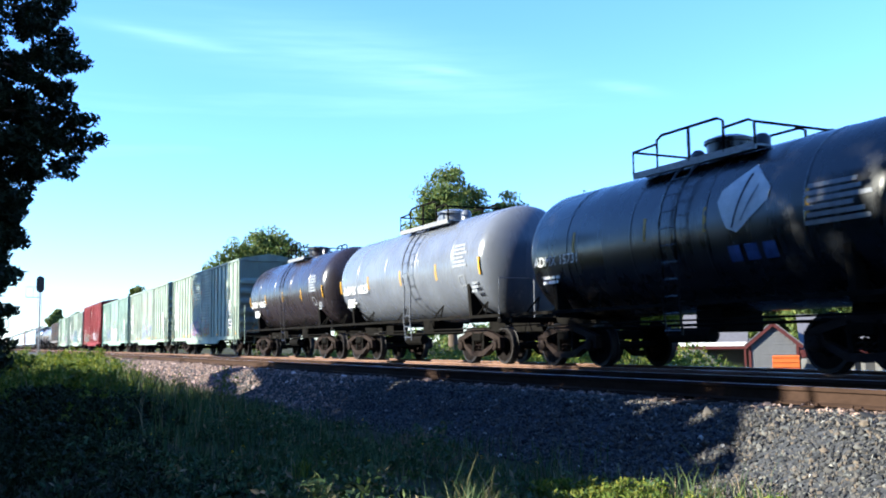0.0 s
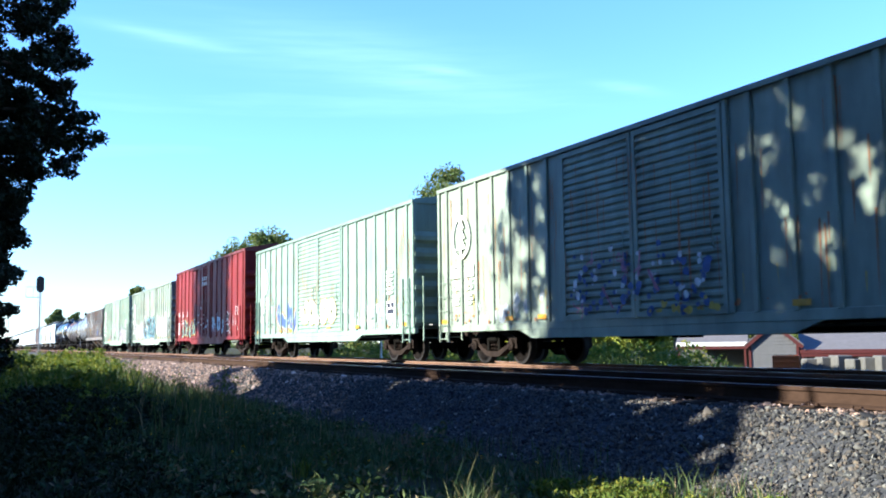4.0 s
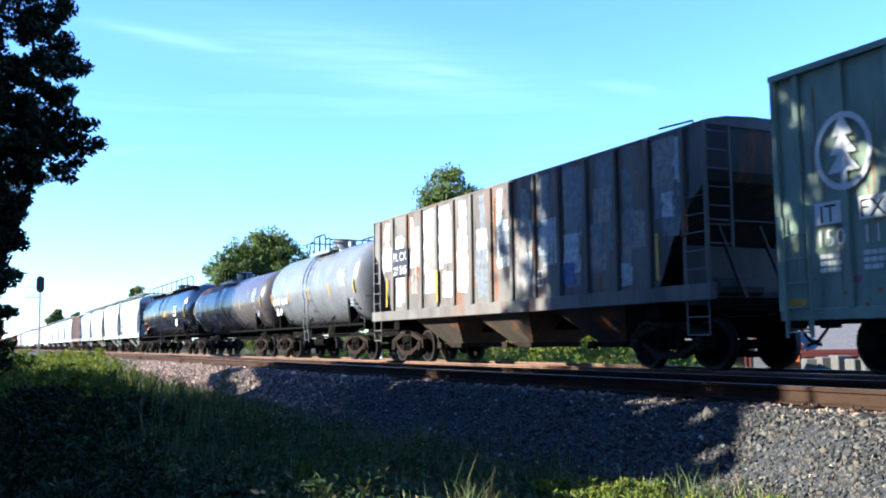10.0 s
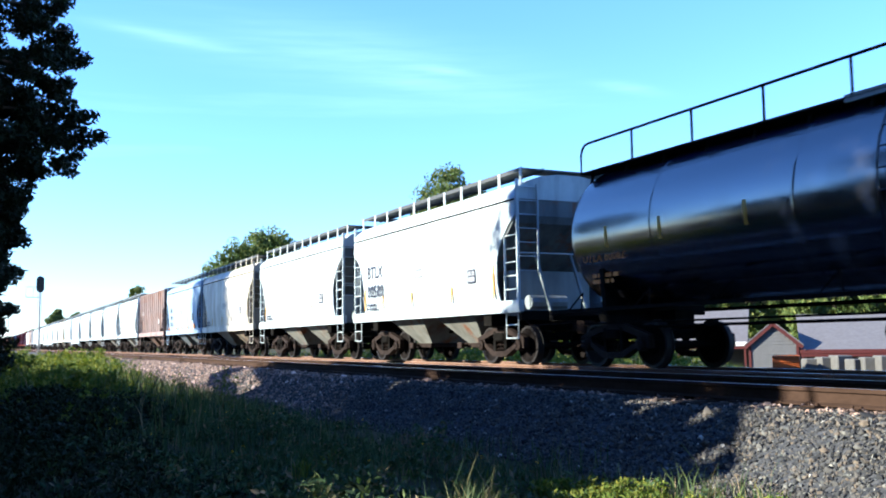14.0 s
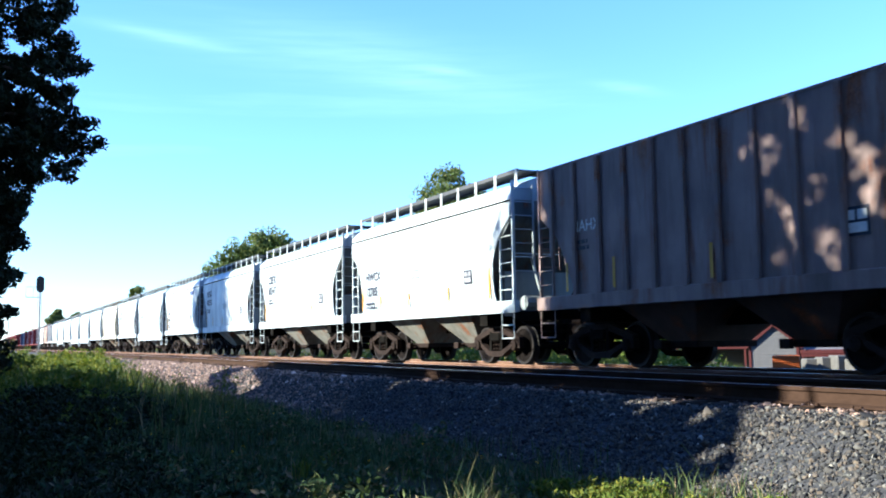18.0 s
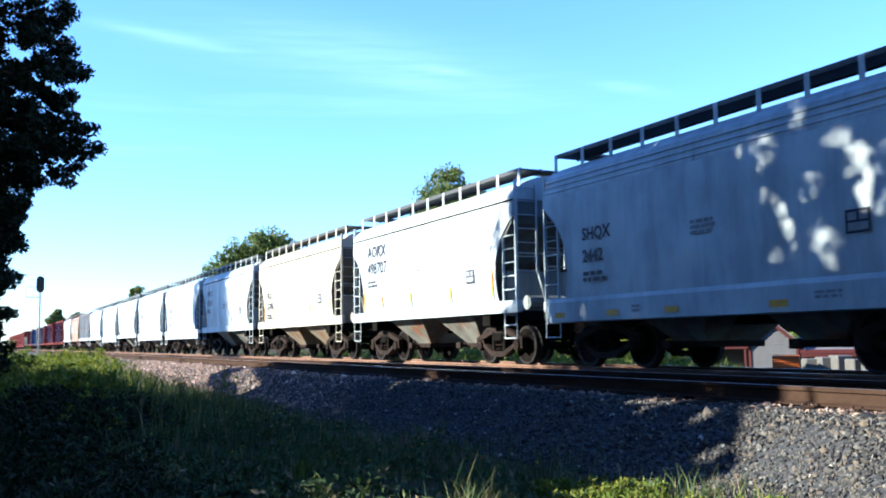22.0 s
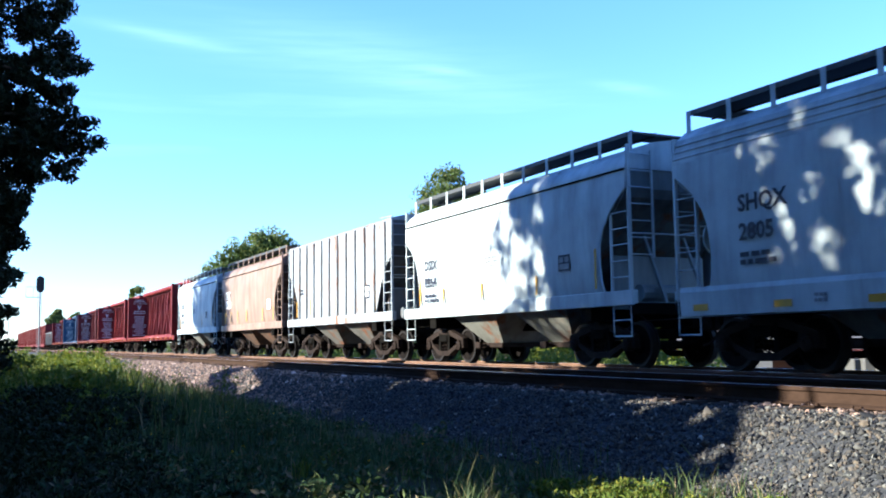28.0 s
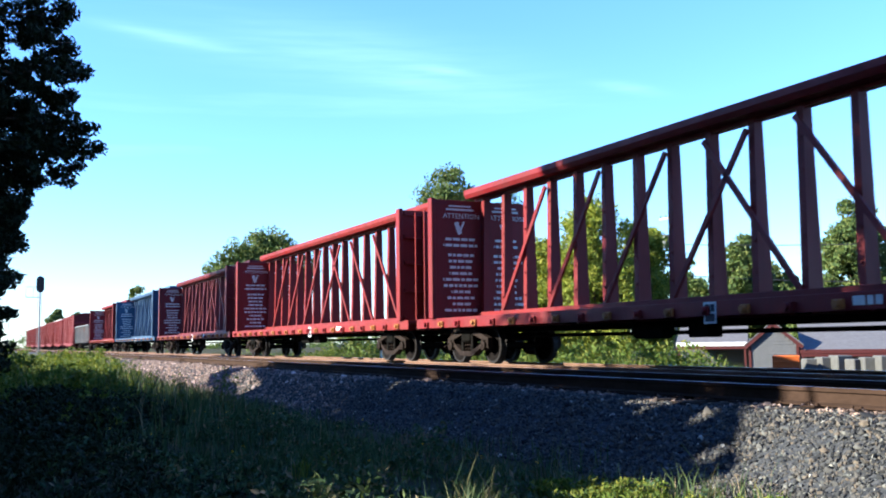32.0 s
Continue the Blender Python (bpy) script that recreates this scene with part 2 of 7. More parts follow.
# ---------------------------------------------------------------- mesh tools
class Geo:
    """Collects vertices and faces of one mesh."""

    def __init__(self):
        self.v, self.f, self.m = [], [], []

    def add(self, verts, faces, mat=0):
        o = len(self.v)
        self.v.extend(tuple(p) for p in verts)
        for f in faces:
            self.f.append(tuple(i + o for i in f))
            self.m.append(mat)

    def box(self, lo, hi, ch=0.0, mat=0):
        (x0, y0, z0), (x1, y1, z1) = lo, hi
        if ch <= 0:
            self.add([(x0, y0, z0), (x1, y0, z0), (x1, y1, z0), (x0, y1, z0), (x0, y0, z1), (x1, y0, z1), (x1, y1, z1), (x0, y1, z1)],
                     [(0, 3, 2, 1), (4, 5, 6, 7), (0, 1, 5, 4), (1, 2, 6, 5), (2, 3, 7, 6), (3, 0, 4, 7)], mat)
            return
        bm = bmesh.new()
        bmesh.ops.create_cube(bm, size=1.0)
        for v in bm.verts:
            v.co = Vector(((x0 + x1) / 2 + v.co.x * (x1 - x0), (y0 + y1) / 2 + v.co.y * (y1 - y0), (z0 + z1) / 2 + v.co.z * (z1 - z0)))
        bmesh.ops.bevel(bm, geom=bm.edges[:], offset=ch, segments=1, affect="EDGES")
        bm.verts.index_update()
        self.add([v.co for v in bm.verts], [[v.index for v in f.verts] for f in bm.faces], mat)
        bm.free()

    def beam(self, p, q, w, h, mat=0, up=(0, 0, 1)):
        """A bar of section w x h from p to q."""
        p, q = Vector(p), Vector(q)
        d = (q - p).normalized()
        s = d.cross(Vector(up))
        if s.length < 1e-4:
            s = d.cross(Vector((0, 1, 0)))
        s.normalize()
        u = s.cross(d)
        ring = [s * (w / 2) + u * (h / 2), s * (-w / 2) + u * (h / 2), s * (-w / 2) + u * (-h / 2), s * (w / 2) + u * (-h / 2)]
        self.add([p + r for r in ring] + [q + r for r in ring], [(0, 1, 2, 3), (7, 6, 5, 4), (0, 4, 5, 1), (1, 5, 6, 2), (2, 6, 7, 3), (3, 7, 4, 0)], mat)

    def rod(self, pts, r, n=6, mat=0, taper=None):
        """A round bar along the points."""
        pts = [Vector(p) for p in pts]
        rings = []
        for i, p in enumerate(pts):
            d = (pts[min(i + 1, len(pts) - 1)] - pts[max(i - 1, 0)]).normalized()
            s = d.cross(Vector((0, 0, 1)))
            if s.length < 1e-3:
                s = d.cross(Vector((0, 1, 0)))
            s.normalize()
            u = s.cross(d)
            k = r if taper is None else taper[i]
            rings.append([p + (s * math.cos(a) + u * math.sin(a)) * k for a in [2 * math.pi * j / n for j in range(n)]])
        self.loft(rings, True, mat)

    def loft(self, rings, caps=True, mat=0, closed=True):
        n = len(rings[0])
        faces = []
        for i in range(len(rings) - 1):
            for j in range(n if closed else n - 1):
                k = (j + 1) % n
                faces.append((i * n + j, i * n + k, (i + 1) * n + k, (i + 1) * n + j))
        if caps and closed:
            faces.append(tuple(reversed(range(n))))
            faces.append(tuple((len(rings) - 1) * n + j for j in range(n)))
        self.add([p for r in rings for p in r], faces, mat)

    def prism(self, poly, axis, a, b, mat=0):
        """The outline poly (pairs) pushed along axis 'x', 'y' or 'z' from a to b."""
        def at(p, t):
            return {"x": (t, p[0], p[1]), "y": (p[0], t, p[1]), "z": (p[0], p[1], t)}[axis]
        self.loft([[at(p, a) for p in poly], [at(p, b) for p in poly]], True, mat)

    def lathe(self, profile, centre, n=24, mat=0):
        """Pairs (y, r) turned about the y axis through centre."""
        cx, cy, cz = centre
        rings = [[(cx + r * math.cos(2 * math.pi * j / n), cy + y, cz + r * math.sin(2 * math.pi * j / n)) for j in range(n)] for y, r in profile]
        self.loft(rings, True, mat)

    def mesh(self, name, mats, smooth=None):
        me = bpy.data.meshes.new(name)
        me.from_pydata(self.v, [], self.f)
        for m in (mats if isinstance(mats, (list, tuple)) else [mats]):
            me.materials.append(m)
        if any(self.m):
            me.polygons.foreach_set("material_index", self.m)
        me.update()
        if smooth:
            me.polygons.foreach_set("use_smooth", [True] * len(me.polygons))
            me.set_sharp_from_angle(angle=radians(smooth))
        return me


MESHES = {}


def kept(key, build, mats, smooth=None):
    """A mesh that is built once and shared by all the parts that look alike."""
    if key not in MESHES:
        g = Geo()
        build(g)
        MESHES[key] = g.mesh(key, mats, smooth)
    return MESHES[key]


def part(name, mesh, parent, at=None, color=None, label=""):
    ob = new(name, mesh)
    ob.parent = parent
    if at is not None:
        ob.matrix_basis = at
    if color:
        ob.color = (*color, 1)
    return tagged(ob, label) if label else ob


def thing(name, label, category, at=None, group="", mesh=None, kind=""):
    ob = new(name, mesh)
    if at is not None:
        ob.matrix_basis = at
    return tagged(ob, label, category, group, kind)


def from_arrays(name, verts, faces, mat, smooth=False):
    me = bpy.data.meshes.new(name)
    me.from_pydata(verts.tolist(), [], faces.tolist())
    me.materials.append(mat)
    if smooth:
        me.polygons.foreach_set("use_smooth", [True] * len(me.polygons))
    me.update()
    return me


def lettering(name, text, size, mat, parent, at, spacing=1.0, bold=0.0):
    """Raised paint letters on a car side that faces -y; at is the left foot of the line."""
    cu = bpy.data.curves.new(name, "FONT")
    cu.body = text
    cu.size = size
    cu.space_character = spacing
    cu.offset = bold
    cu.resolution_u = 2
    tmp = bpy.data.objects.new(name, cu)
    me = bpy.data.meshes.new_from_object(tmp)
    bpy.data.objects.remove(tmp)
    me.materials.append(mat)
    ob = new(name, me)
    ob.parent = parent
    ob.matrix_basis = Matrix.Translation(at) @ pose(0, 0, 0, 90, 0, 0)
    return ob


# ---------------------------------------------------------------- ground and tracks
PROFILE = [(-2000, -0.785), (4.9, -0.785), (5.5, -0.75), (5.95, -0.62), (6.75, -0.19), (7.0, -0.16), (9.6, -0.16), (10.35, -0.28), (11.0, -0.22), (13.8, -0.22), (14.2, -0.30), (15.2, -0.70), (15.8, -0.77), (27.5, -0.90), (31.0, -1.90), (48.0, -2.0), (70.0, -0.90), (90.0, -0.785), (2500, -0.785)]


def ground_z(y):
    ys, zs = zip(*PROFILE)
    return np.interp(y, ys, zs)


def value_noise(u, v, seed):
    """Smooth noise from 0 to 1 on a grid of unit cells."""
    table = np.random.default_rng(seed).random((64, 64))
    iu, iv = np.floor(u).astype(int), np.floor(v).astype(int)
    fu, fv = u - iu, v - iv
    fu, fv = fu * fu * (3 - 2 * fu), fv * fv * (3 - 2 * fv)
    a, b = table[iu % 64, iv % 64], table[(iu + 1) % 64, iv % 64]
    c, d = table[iu % 64, (iv + 1) % 64], table[(iu + 1) % 64, (iv + 1) % 64]
    return (a * (1 - fu) + b * fu) * (1 - fv) + (c * (1 - fu) + d * fu) * fv


def ripple(x, y, amp):
    return amp * (np.sin(x * 1.7 + y * 0.9) * np.sin(y * 1.3 - x * 0.6) + 0.5 * np.sin(x * 4.1 + 1.0) * np.sin(y * 3.7))


def build_ground():
    xs = np.concatenate([np.linspace(-2500, -80, 18)[:-1], np.linspace(-80, 20, 141), np.linspace(20, 1500, 12)[1:]])
    ys = np.concatenate([np.linspace(-1500, -6, 10)[:-1], np.linspace(-6, 4.8, 19)[:-1], np.linspace(4.8, 16, 71), np.linspace(16, 100, 42)[1:], np.linspace(100, 2500, 10)[1:]])
    gx, gy = np.meshgrid(xs, ys, indexing="ij")
    near = (np.abs(gx + 20) < 70) & (gy < 40)
    gz = ground_z(gy) + np.where(near, ripple(gx, gy, 0.018), 0)
    v = np.stack([gx, gy, gz], -1).reshape(-1, 3)
    n = len(ys)
    i, j = np.meshgrid(np.arange(len(xs) - 1), np.arange(n - 1), indexing="ij")
    a = (i * n + j).ravel()
    f = np.stack([a, a + n, a + n + 1, a + 1], -1)
    return thing("ground", "grassy soil with a bank of grey crushed-stone ballast", "ground", mesh=from_arrays("ground", v, f, SOIL, True), kind="structure")


build_ground()


def rail_mesh(g):
    """Section of a rail: foot, web and head; the running surface is bright."""
    s = [(-0.07, -0.185), (0.07, -0.185), (0.07, -0.172), (0.012, -0.150), (0.010, -0.055), (0.034, -0.042), (0.036, -0.008), (0.028, 0.0), (-0.028, 0.0), (-0.036, -0.008), (-0.034, -0.042), (-0.010, -0.055), (-0.012, -0.150), (-0.07, -0.172)]
    xs = [-420.0, -60.0, 40.0]
    g.loft([[(x, a, b) for a, b in s] for x in xs])
    for i, f in enumerate(g.f):
        if len(f) == 4 and all(g.v[k][2] > -0.001 for k in f):
            g.m[i] = 1


def plate_mesh(g):
    g.box((-0.09, -0.17, -0.197), (0.09, 0.17, -0.183), 0.004)
    for sx in (-0.05, 0.05):
        for sy in (-0.085, 0.085):
            g.box((sx - 0.014, sy - 0.012, -0.186), (sx + 0.014, sy + 0.016, -0.160), 0.004)


def joint_mesh(g):
    g.box((-0.30, -0.034, -0.150), (0.30, -0.012, -0.052), 0.006)
    g.box((-0.30, 0.012, -0.150), (0.30, 0.034, -0.052), 0.006)
    for k in range(4):
        x = -0.21 + 0.14 * k
        g.lathe([(-0.052, 0.022), (-0.033, 0.024)], (x, 0, -0.10), 8)


def build_track(name, y, label):
    track = thing(name, label, "railway track", pose(0, y, 0.06 if y < 10 else 0.0), kind="structure")
    for s in (-1, 1):
        rail = part("rail", kept(name + "_rail", rail_mesh, [RAIL_SIDE if y < 10 else RAIL_MAIN, RAIL_TOP]), track, pose(0, s * GAUGE, 0), label="rusty steel rail with a polished head")
        for k in range(5):
            part("joint_bar", kept("joint_bar", joint_mesh, RAIL_SIDE, 40), rail, pose(-39.6 + 11.9 * k + (2.5 if s > 0 else 0), 0, 0))
    rnd = random.Random(int(y * 10))
    def tie(g):
        g.box((-0.115, -1.30, -0.40), (0.115, 1.30, -0.197), 0.012)
    me = kept("tie", tie, TIE)
    pl = kept("tie_plate", plate_mesh, RAIL_SIDE)
    for k in range(84):
        x = -40.0 + 0.51 * k
        sl = part("tie", me, track, pose(x, rnd.uniform(-0.04, 0.04), rnd.uniform(-0.008, 0.004), 0, 0, rnd.uniform(-0.8, 0.8)))
        part("tie_plate", pl, sl, pose(0, -GAUGE, 0.003))
        part("tie_plate", pl, sl, pose(0, GAUGE, 0.003))
    g = Geo()
    for k in range(560):
        x = -40.5 - 0.51 * k
        g.box((x - 0.115, -1.3, -0.4), (x + 0.115, 1.3, -0.197))
    tagged(part("far_ties", g.mesh("far_ties", TIE), track), kind="stuff")
    return track


build_track("track_siding", SIDE_Y, "siding with rusty rails on weathered wooden ties in ballast")
build_track("track_main", MAIN_Y, "main line track with worn rails on wooden ties")


def scatter_stones(name, count, lo, hi, size, seed, label, bias=1.0, mat=None):
    """Loose ballast lying on the bank and the track bed."""
    rng = np.random.default_rng(seed)
    bm = bmesh.new()
    bmesh.ops.create_icosphere(bm, subdivisions=1, radius=1.0)
    bm.verts.index_update()
    bv = np.array([v.co[:] for v in bm.verts])
    bf = np.array([[v.index for v in f.verts] for f in bm.faces])
    bm.free()
    x = hi[0] - (hi[0] - lo[0]) * rng.random(count) ** bias
    y = lo[1] + (hi[1] - lo[1]) * rng.random(count)
    s = size * (0.5 + 0.8 * rng.random(count) ** 2.2) * np.where(rng.random(count) < 0.006, 1.9, 1.0)
    z = ground_z(y) + ripple(x, y, 0.018) + s * 0.25
    q = rng.normal(size=(count, 4))
    q /= np.linalg.norm(q, axis=1)[:, None]
    w, a, b, c = q.T
    rot = np.stack([np.stack([1 - 2 * (b * b + c * c), 2 * (a * b - c * w), 2 * (a * c + b * w)], -1),
                    np.stack([2 * (a * b + c * w), 1 - 2 * (a * a + c * c), 2 * (b * c - a * w)], -1),
                    np.stack([2 * (a * c - b * w), 2 * (b * c + a * w), 1 - 2 * (a * a + b * b)], -1)], 1)
    sc = np.stack([s * (0.8 + 0.5 * rng.random(count)), s * (0.6 + 0.4 * rng.random(count)), s * (0.5 + 0.3 * rng.random(count))], -1)
    v = bv[None] * (1 + 0.28 * rng.normal(size=(count, len(bv), 1))) * sc[:, None, :]
    v = np.einsum("nij,nkj->nki", rot, v) + np.stack([x, y, z], -1)[:, None, :]
    f = bf[None] + (np.arange(count) * len(bv))[:, None, None]
    me = from_arrays(name, v.reshape(-1, 3), f.reshape(-1, 3), mat or STONES)
    return thing(name, label, "gravel", mesh=me, kind="stuff")


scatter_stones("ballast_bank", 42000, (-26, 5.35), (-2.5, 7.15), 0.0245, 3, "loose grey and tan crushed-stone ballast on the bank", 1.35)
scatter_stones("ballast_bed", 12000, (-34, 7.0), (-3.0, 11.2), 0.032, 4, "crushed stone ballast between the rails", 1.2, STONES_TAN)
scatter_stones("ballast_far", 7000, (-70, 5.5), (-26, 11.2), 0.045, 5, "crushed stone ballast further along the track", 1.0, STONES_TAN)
scatter_stones("ballast_shoulder", 9000, (-48, 5.6), (-17.0, 7.1), 0.036, 6, "dusty tan shoulder stone, toned pale to read as sunlit", 1.0, STONES_TAN)


# ---------------------------------------------------------------- plants
def blades(name, pts, heights, width, mat, seed, label, lean=0.35, category="grass"):
    """Tapered, bent blades of grass standing at pts."""
    rng = np.random.default_rng(seed)
    n = len(pts)
    ang = rng.random(n) * 2 * np.pi
    d = np.stack([np.cos(ang), np.sin(ang), np.zeros(n)], -1)
    la = rng.random(n) * 2 * np.pi
    l = np.stack([np.cos(la), np.sin(la), np.zeros(n)], -1) * (lean * (0.3 + rng.random(n)))[:, None] * heights[:, None]
    w = (width * (0.6 + 0.8 * rng.random(n)))[:, None]
    up = np.array([0, 0, 1.0])
    h = heights[:, None]
    base = pts
    mid = pts + up * h * 0.55 + l * 0.3
    tip = pts + up * h * (1 - 0.25 * lean) + l
    v = np.stack([base - d * w, base + d * w, mid - d * w * 0.7, mid + d * w * 0.7, tip], 1)
    k = (np.arange(n) * 5)[:, None]
    me = bpy.data.meshes.new(name)
    quads = (np.array([[0, 1, 3, 2]]) + k).tolist()
    tris = (np.array([[2, 3, 4]]) + k).tolist()
    me.from_pydata(v.reshape(-1, 3).tolist(), [], [f for pair in zip(quads, tris) for f in pair])
    me.materials.append(mat)
    return thing(name, label, category, mesh=me, kind="stuff")


def patch(n, rng, xr, yr, bias=1.0):
    x = xr[1] - (xr[1] - xr[0]) * rng.random(n) ** bias
    y = yr[0] + (yr[1] - yr[0]) * rng.random(n)
    return x, y


def build_grass():
    rng = np.random.default_rng(11)
    n = 60000
    x, y = patch(n, rng, (-34, -4.2), (-0.6, 5.75), 1.5)
    clump = np.sin(x * 2.3 + 1.7 * np.sin(y * 1.9)) * np.sin(y * 2.9 + x * 0.7)
    thin = np.clip((5.75 - y) / 1.3, 0.06, 1.0)
    keep = rng.random(n) < np.clip(0.55 + 0.6 * clump, 0.12, 1.0) * thin
    x, y, clump = x[keep], y[keep], clump[keep]
    lump = value_noise(x * 0.85 + 90, y * 1.5 + 90, 8)
    h = (0.05 + 0.15 * rng.random(len(x)) + 0.12 * np.clip(clump, 0, 1)) * np.where(rng.random(len(x)) < 0.05, 1.5, 1.0) * (0.35 + 1.3 * lump)
    p = np.stack([x, y, ground_z(y)], -1)
    # plants on the oak's side take the colour that paints deep shade
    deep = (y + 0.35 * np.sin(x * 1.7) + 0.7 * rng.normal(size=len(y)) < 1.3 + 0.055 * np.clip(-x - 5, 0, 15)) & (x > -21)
    blades("grass_verge", p[~deep], h[~deep], 0.006, GRASS, 12, "shaded green grass with dry stalks beside the ballast")
    blades("grass_under_oak", p[deep], h[deep], 0.007, GRASS_SHADE, 16, "grass under the oak, coloured dark for deep shade")
    n = 20000
    x, y = patch(n, rng, (-60, -10.0), (0.0, 5.7), 1.6)
    rise = np.clip((-x - 10.0) / 8.0, 0, 1) * np.clip((5.6 - y) / 2.2, 0.06, 1)
    h = (0.25 + 0.80 * rng.random(n) ** 1.4) * rise + 0.10
    keep = (rng.random(n) < 0.9 * np.clip(rise + 0.2, 0, 1)) & ((x < -22) | (y / -x > 0.10 + 0.10 * rng.random(n)))
    p = np.stack([x, y, ground_z(y)], -1)
    blades("tall_grass", p[keep], h[keep], 0.010, GRASS, 13, "tall green and yellowing grass along the track", 0.3)
    n = 12000
    x, y = patch(n, rng, (-52, -17.0), (0.05, 5.2), 1.3)
    slope = y / -x
    tall = np.clip((0.150 - slope) / 0.05, 0.0, 1.0) * np.clip((-x - 16) / 7.0, 0, 1)
    keep = rng.random(n) < tall
    h = (0.6 + 0.60 * rng.random(n) ** 0.8) * tall
    p = np.stack([x, y, ground_z(y)], -1)
    blades("tall_weeds", p[keep], h[keep], 0.012, WEED, 15, "tall sunlit yellow-green weeds beside the track", 0.28)
    # low leafy weeds in clumps over the verge, and a thicket of sunlit weeds further along
    n = 3600
    x, y = patch(n, rng, (-22, -4.6), (-0.4, 5.2), 1.3)
    keep = (np.sin(x * 1.1 + 2 * np.sin(y * 0.8)) * np.sin(y * 1.7 + x * 0.5) > -0.25) & (rng.random(n) < np.clip((5.3 - y) / 1.4, 0.1, 1))
    x, y = x[keep], y[keep]
    hump = np.clip(np.sin(x * 0.9 + 1.0) * np.sin(y * 1.5 + x * 0.3), 0, 1)
    c = np.stack([x, y, ground_z(y) + 0.03 + (0.10 + 0.30 * hump) * rng.random(len(x))], -1)
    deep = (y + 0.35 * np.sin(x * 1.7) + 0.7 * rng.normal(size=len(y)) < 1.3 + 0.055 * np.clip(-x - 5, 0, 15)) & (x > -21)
    for sel, mat, name, words in ((~deep, GRASS, "ground_weeds", "low green leafy weeds in the shade"), (deep, GRASS_SHADE, "undergrowth", "leafy weeds below the oak, coloured dark for shade")):
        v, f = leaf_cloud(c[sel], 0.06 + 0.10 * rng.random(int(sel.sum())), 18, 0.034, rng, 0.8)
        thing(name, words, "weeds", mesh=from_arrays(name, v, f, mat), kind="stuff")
    # a bramble mound in front of them, in the same shade-dark colour
    n = 1500
    x, y = -12.5 - 9.5 * rng.random(n), 0.1 + 3.3 * rng.random(n)
    side = y / -x + 0.035 * np.sin(x * 2.1) + 0.02 * np.sin(x * 5.3 + y)
    top = np.clip((0.17 - side) / 0.06, 0, 1) * np.clip((-x - 12.3) / 3.0, 0.15, 1) * (0.18 + 0.42 * value_noise(x * 0.8 + 70, y * 1.1 + 70, 9))
    c = np.stack([x, y, ground_z(y) + 0.04 + top * rng.random(n) ** 0.5], -1)[top > 0.03]
    v, f = leaf_cloud(c, 0.10 + 0.10 * rng.random(len(c)), 34, 0.042, rng, 0.8)
    thing("brambles", "low bramble mound under the oak, coloured dark for shade", "brambles", mesh=from_arrays("brambles", v, f, GRASS_SHADE), kind="stuff")
    n = 3400
    x, y = patch(n, rng, (-50, -14.5), (0.1, 5.0), 1.3)
    slope = y / -x
    tall = np.clip((0.165 - slope) / 0.05, 0.0, 1.0) * np.clip((-x - 14) / 6.0, 0, 1)
    keep = rng.random(n) < tall * (0.55 + 0.45 * np.sin(x * 1.3) * np.sin(y * 2.1 + 1))
    x, y, tall = x[keep], y[keep], tall[keep]
    top = (0.75 + 0.35 * np.sin(x * 0.9 + y) * np.sin(x * 0.37)) * tall + 0.1
    c = np.stack([x, y, ground_z(y) + top * rng.random(len(x)) ** 0.6 + 0.08], -1)
    v, f = leaf_cloud(c, 0.08 + 0.14 * rng.random(len(x)), 22, 0.055, rng, 0.9)
    thing("weed_thicket", "thicket of leafy yellow-green weeds, sunlit on top", "weeds", mesh=from_arrays("weed_thicket", v, f, WEED), kind="stuff")
    n = 30000
    x, y = patch(n, rng, (-75, -10), (15.6, 40), 1.0)
    p = np.stack([x, y, ground_z(y)], -1)
    open_yard = np.clip((np.arctan2(y, -x) - radians(42.5)) / radians(2.0), 0, 1)
    blades("far_grass", p, (0.25 + 0.75 * rng.random(n) ** 2) * (1 - 0.62 * open_yard), 0.022, WEED, 14, "sunlit weeds and grass behind the main track", 0.35)


def leaf_cloud(centres, radii, per, leaf, rng, squash=0.75):
    """Folded leaves in clumps round the centres: vertices and faces."""
    c = np.repeat(np.asarray(centres), per, axis=0)
    r = np.repeat(np.asarray(radii), per)
    n = len(c)
    d = rng.normal(size=(n, 3))
    d /= np.linalg.norm(d, axis=1)[:, None]
    p = c + d * (r * rng.random(n) ** 0.5)[:, None] * np.array([1, 1, squash])
    a = rng.normal(size=(n, 3))
    a /= np.linalg.norm(a, axis=1)[:, None]
    b = np.cross(a, rng.normal(size=(n, 3)))
    b /= np.linalg.norm(b, axis=1)[:, None] + 1e-9
    nn = np.cross(a, b)
    s = (leaf * (0.6 + 0.8 * rng.random(n)))[:, None]
    v = np.stack([p - a * s, p - b * s * 0.42 + nn * s * 0.15, p + a * s, p + b * s * 0.42 + nn * s * 0.15], 1).reshape(-1, 3)
    k = (np.arange(n) * 4)[:, None, None]
    f = (np.array([[[0, 1, 2], [0, 2, 3]]]) + k).reshape(-1, 3)
    return v, f


build_grass()


def tuft(x, y, n, h, mat, label, seed, spread=0.12):
    rng = np.random.default_rng(seed)
    p = np.stack([x + spread * rng.normal(size=n), y + spread * rng.normal(size=n), np.full(n, float(ground_z(y)))], -1)
    ob = blades("grass_tuft", p, h * (0.4 + 0.6 * rng.random(n)), 0.006, mat, seed, label, 0.5)
    return tagged(ob, group="grass tufts")


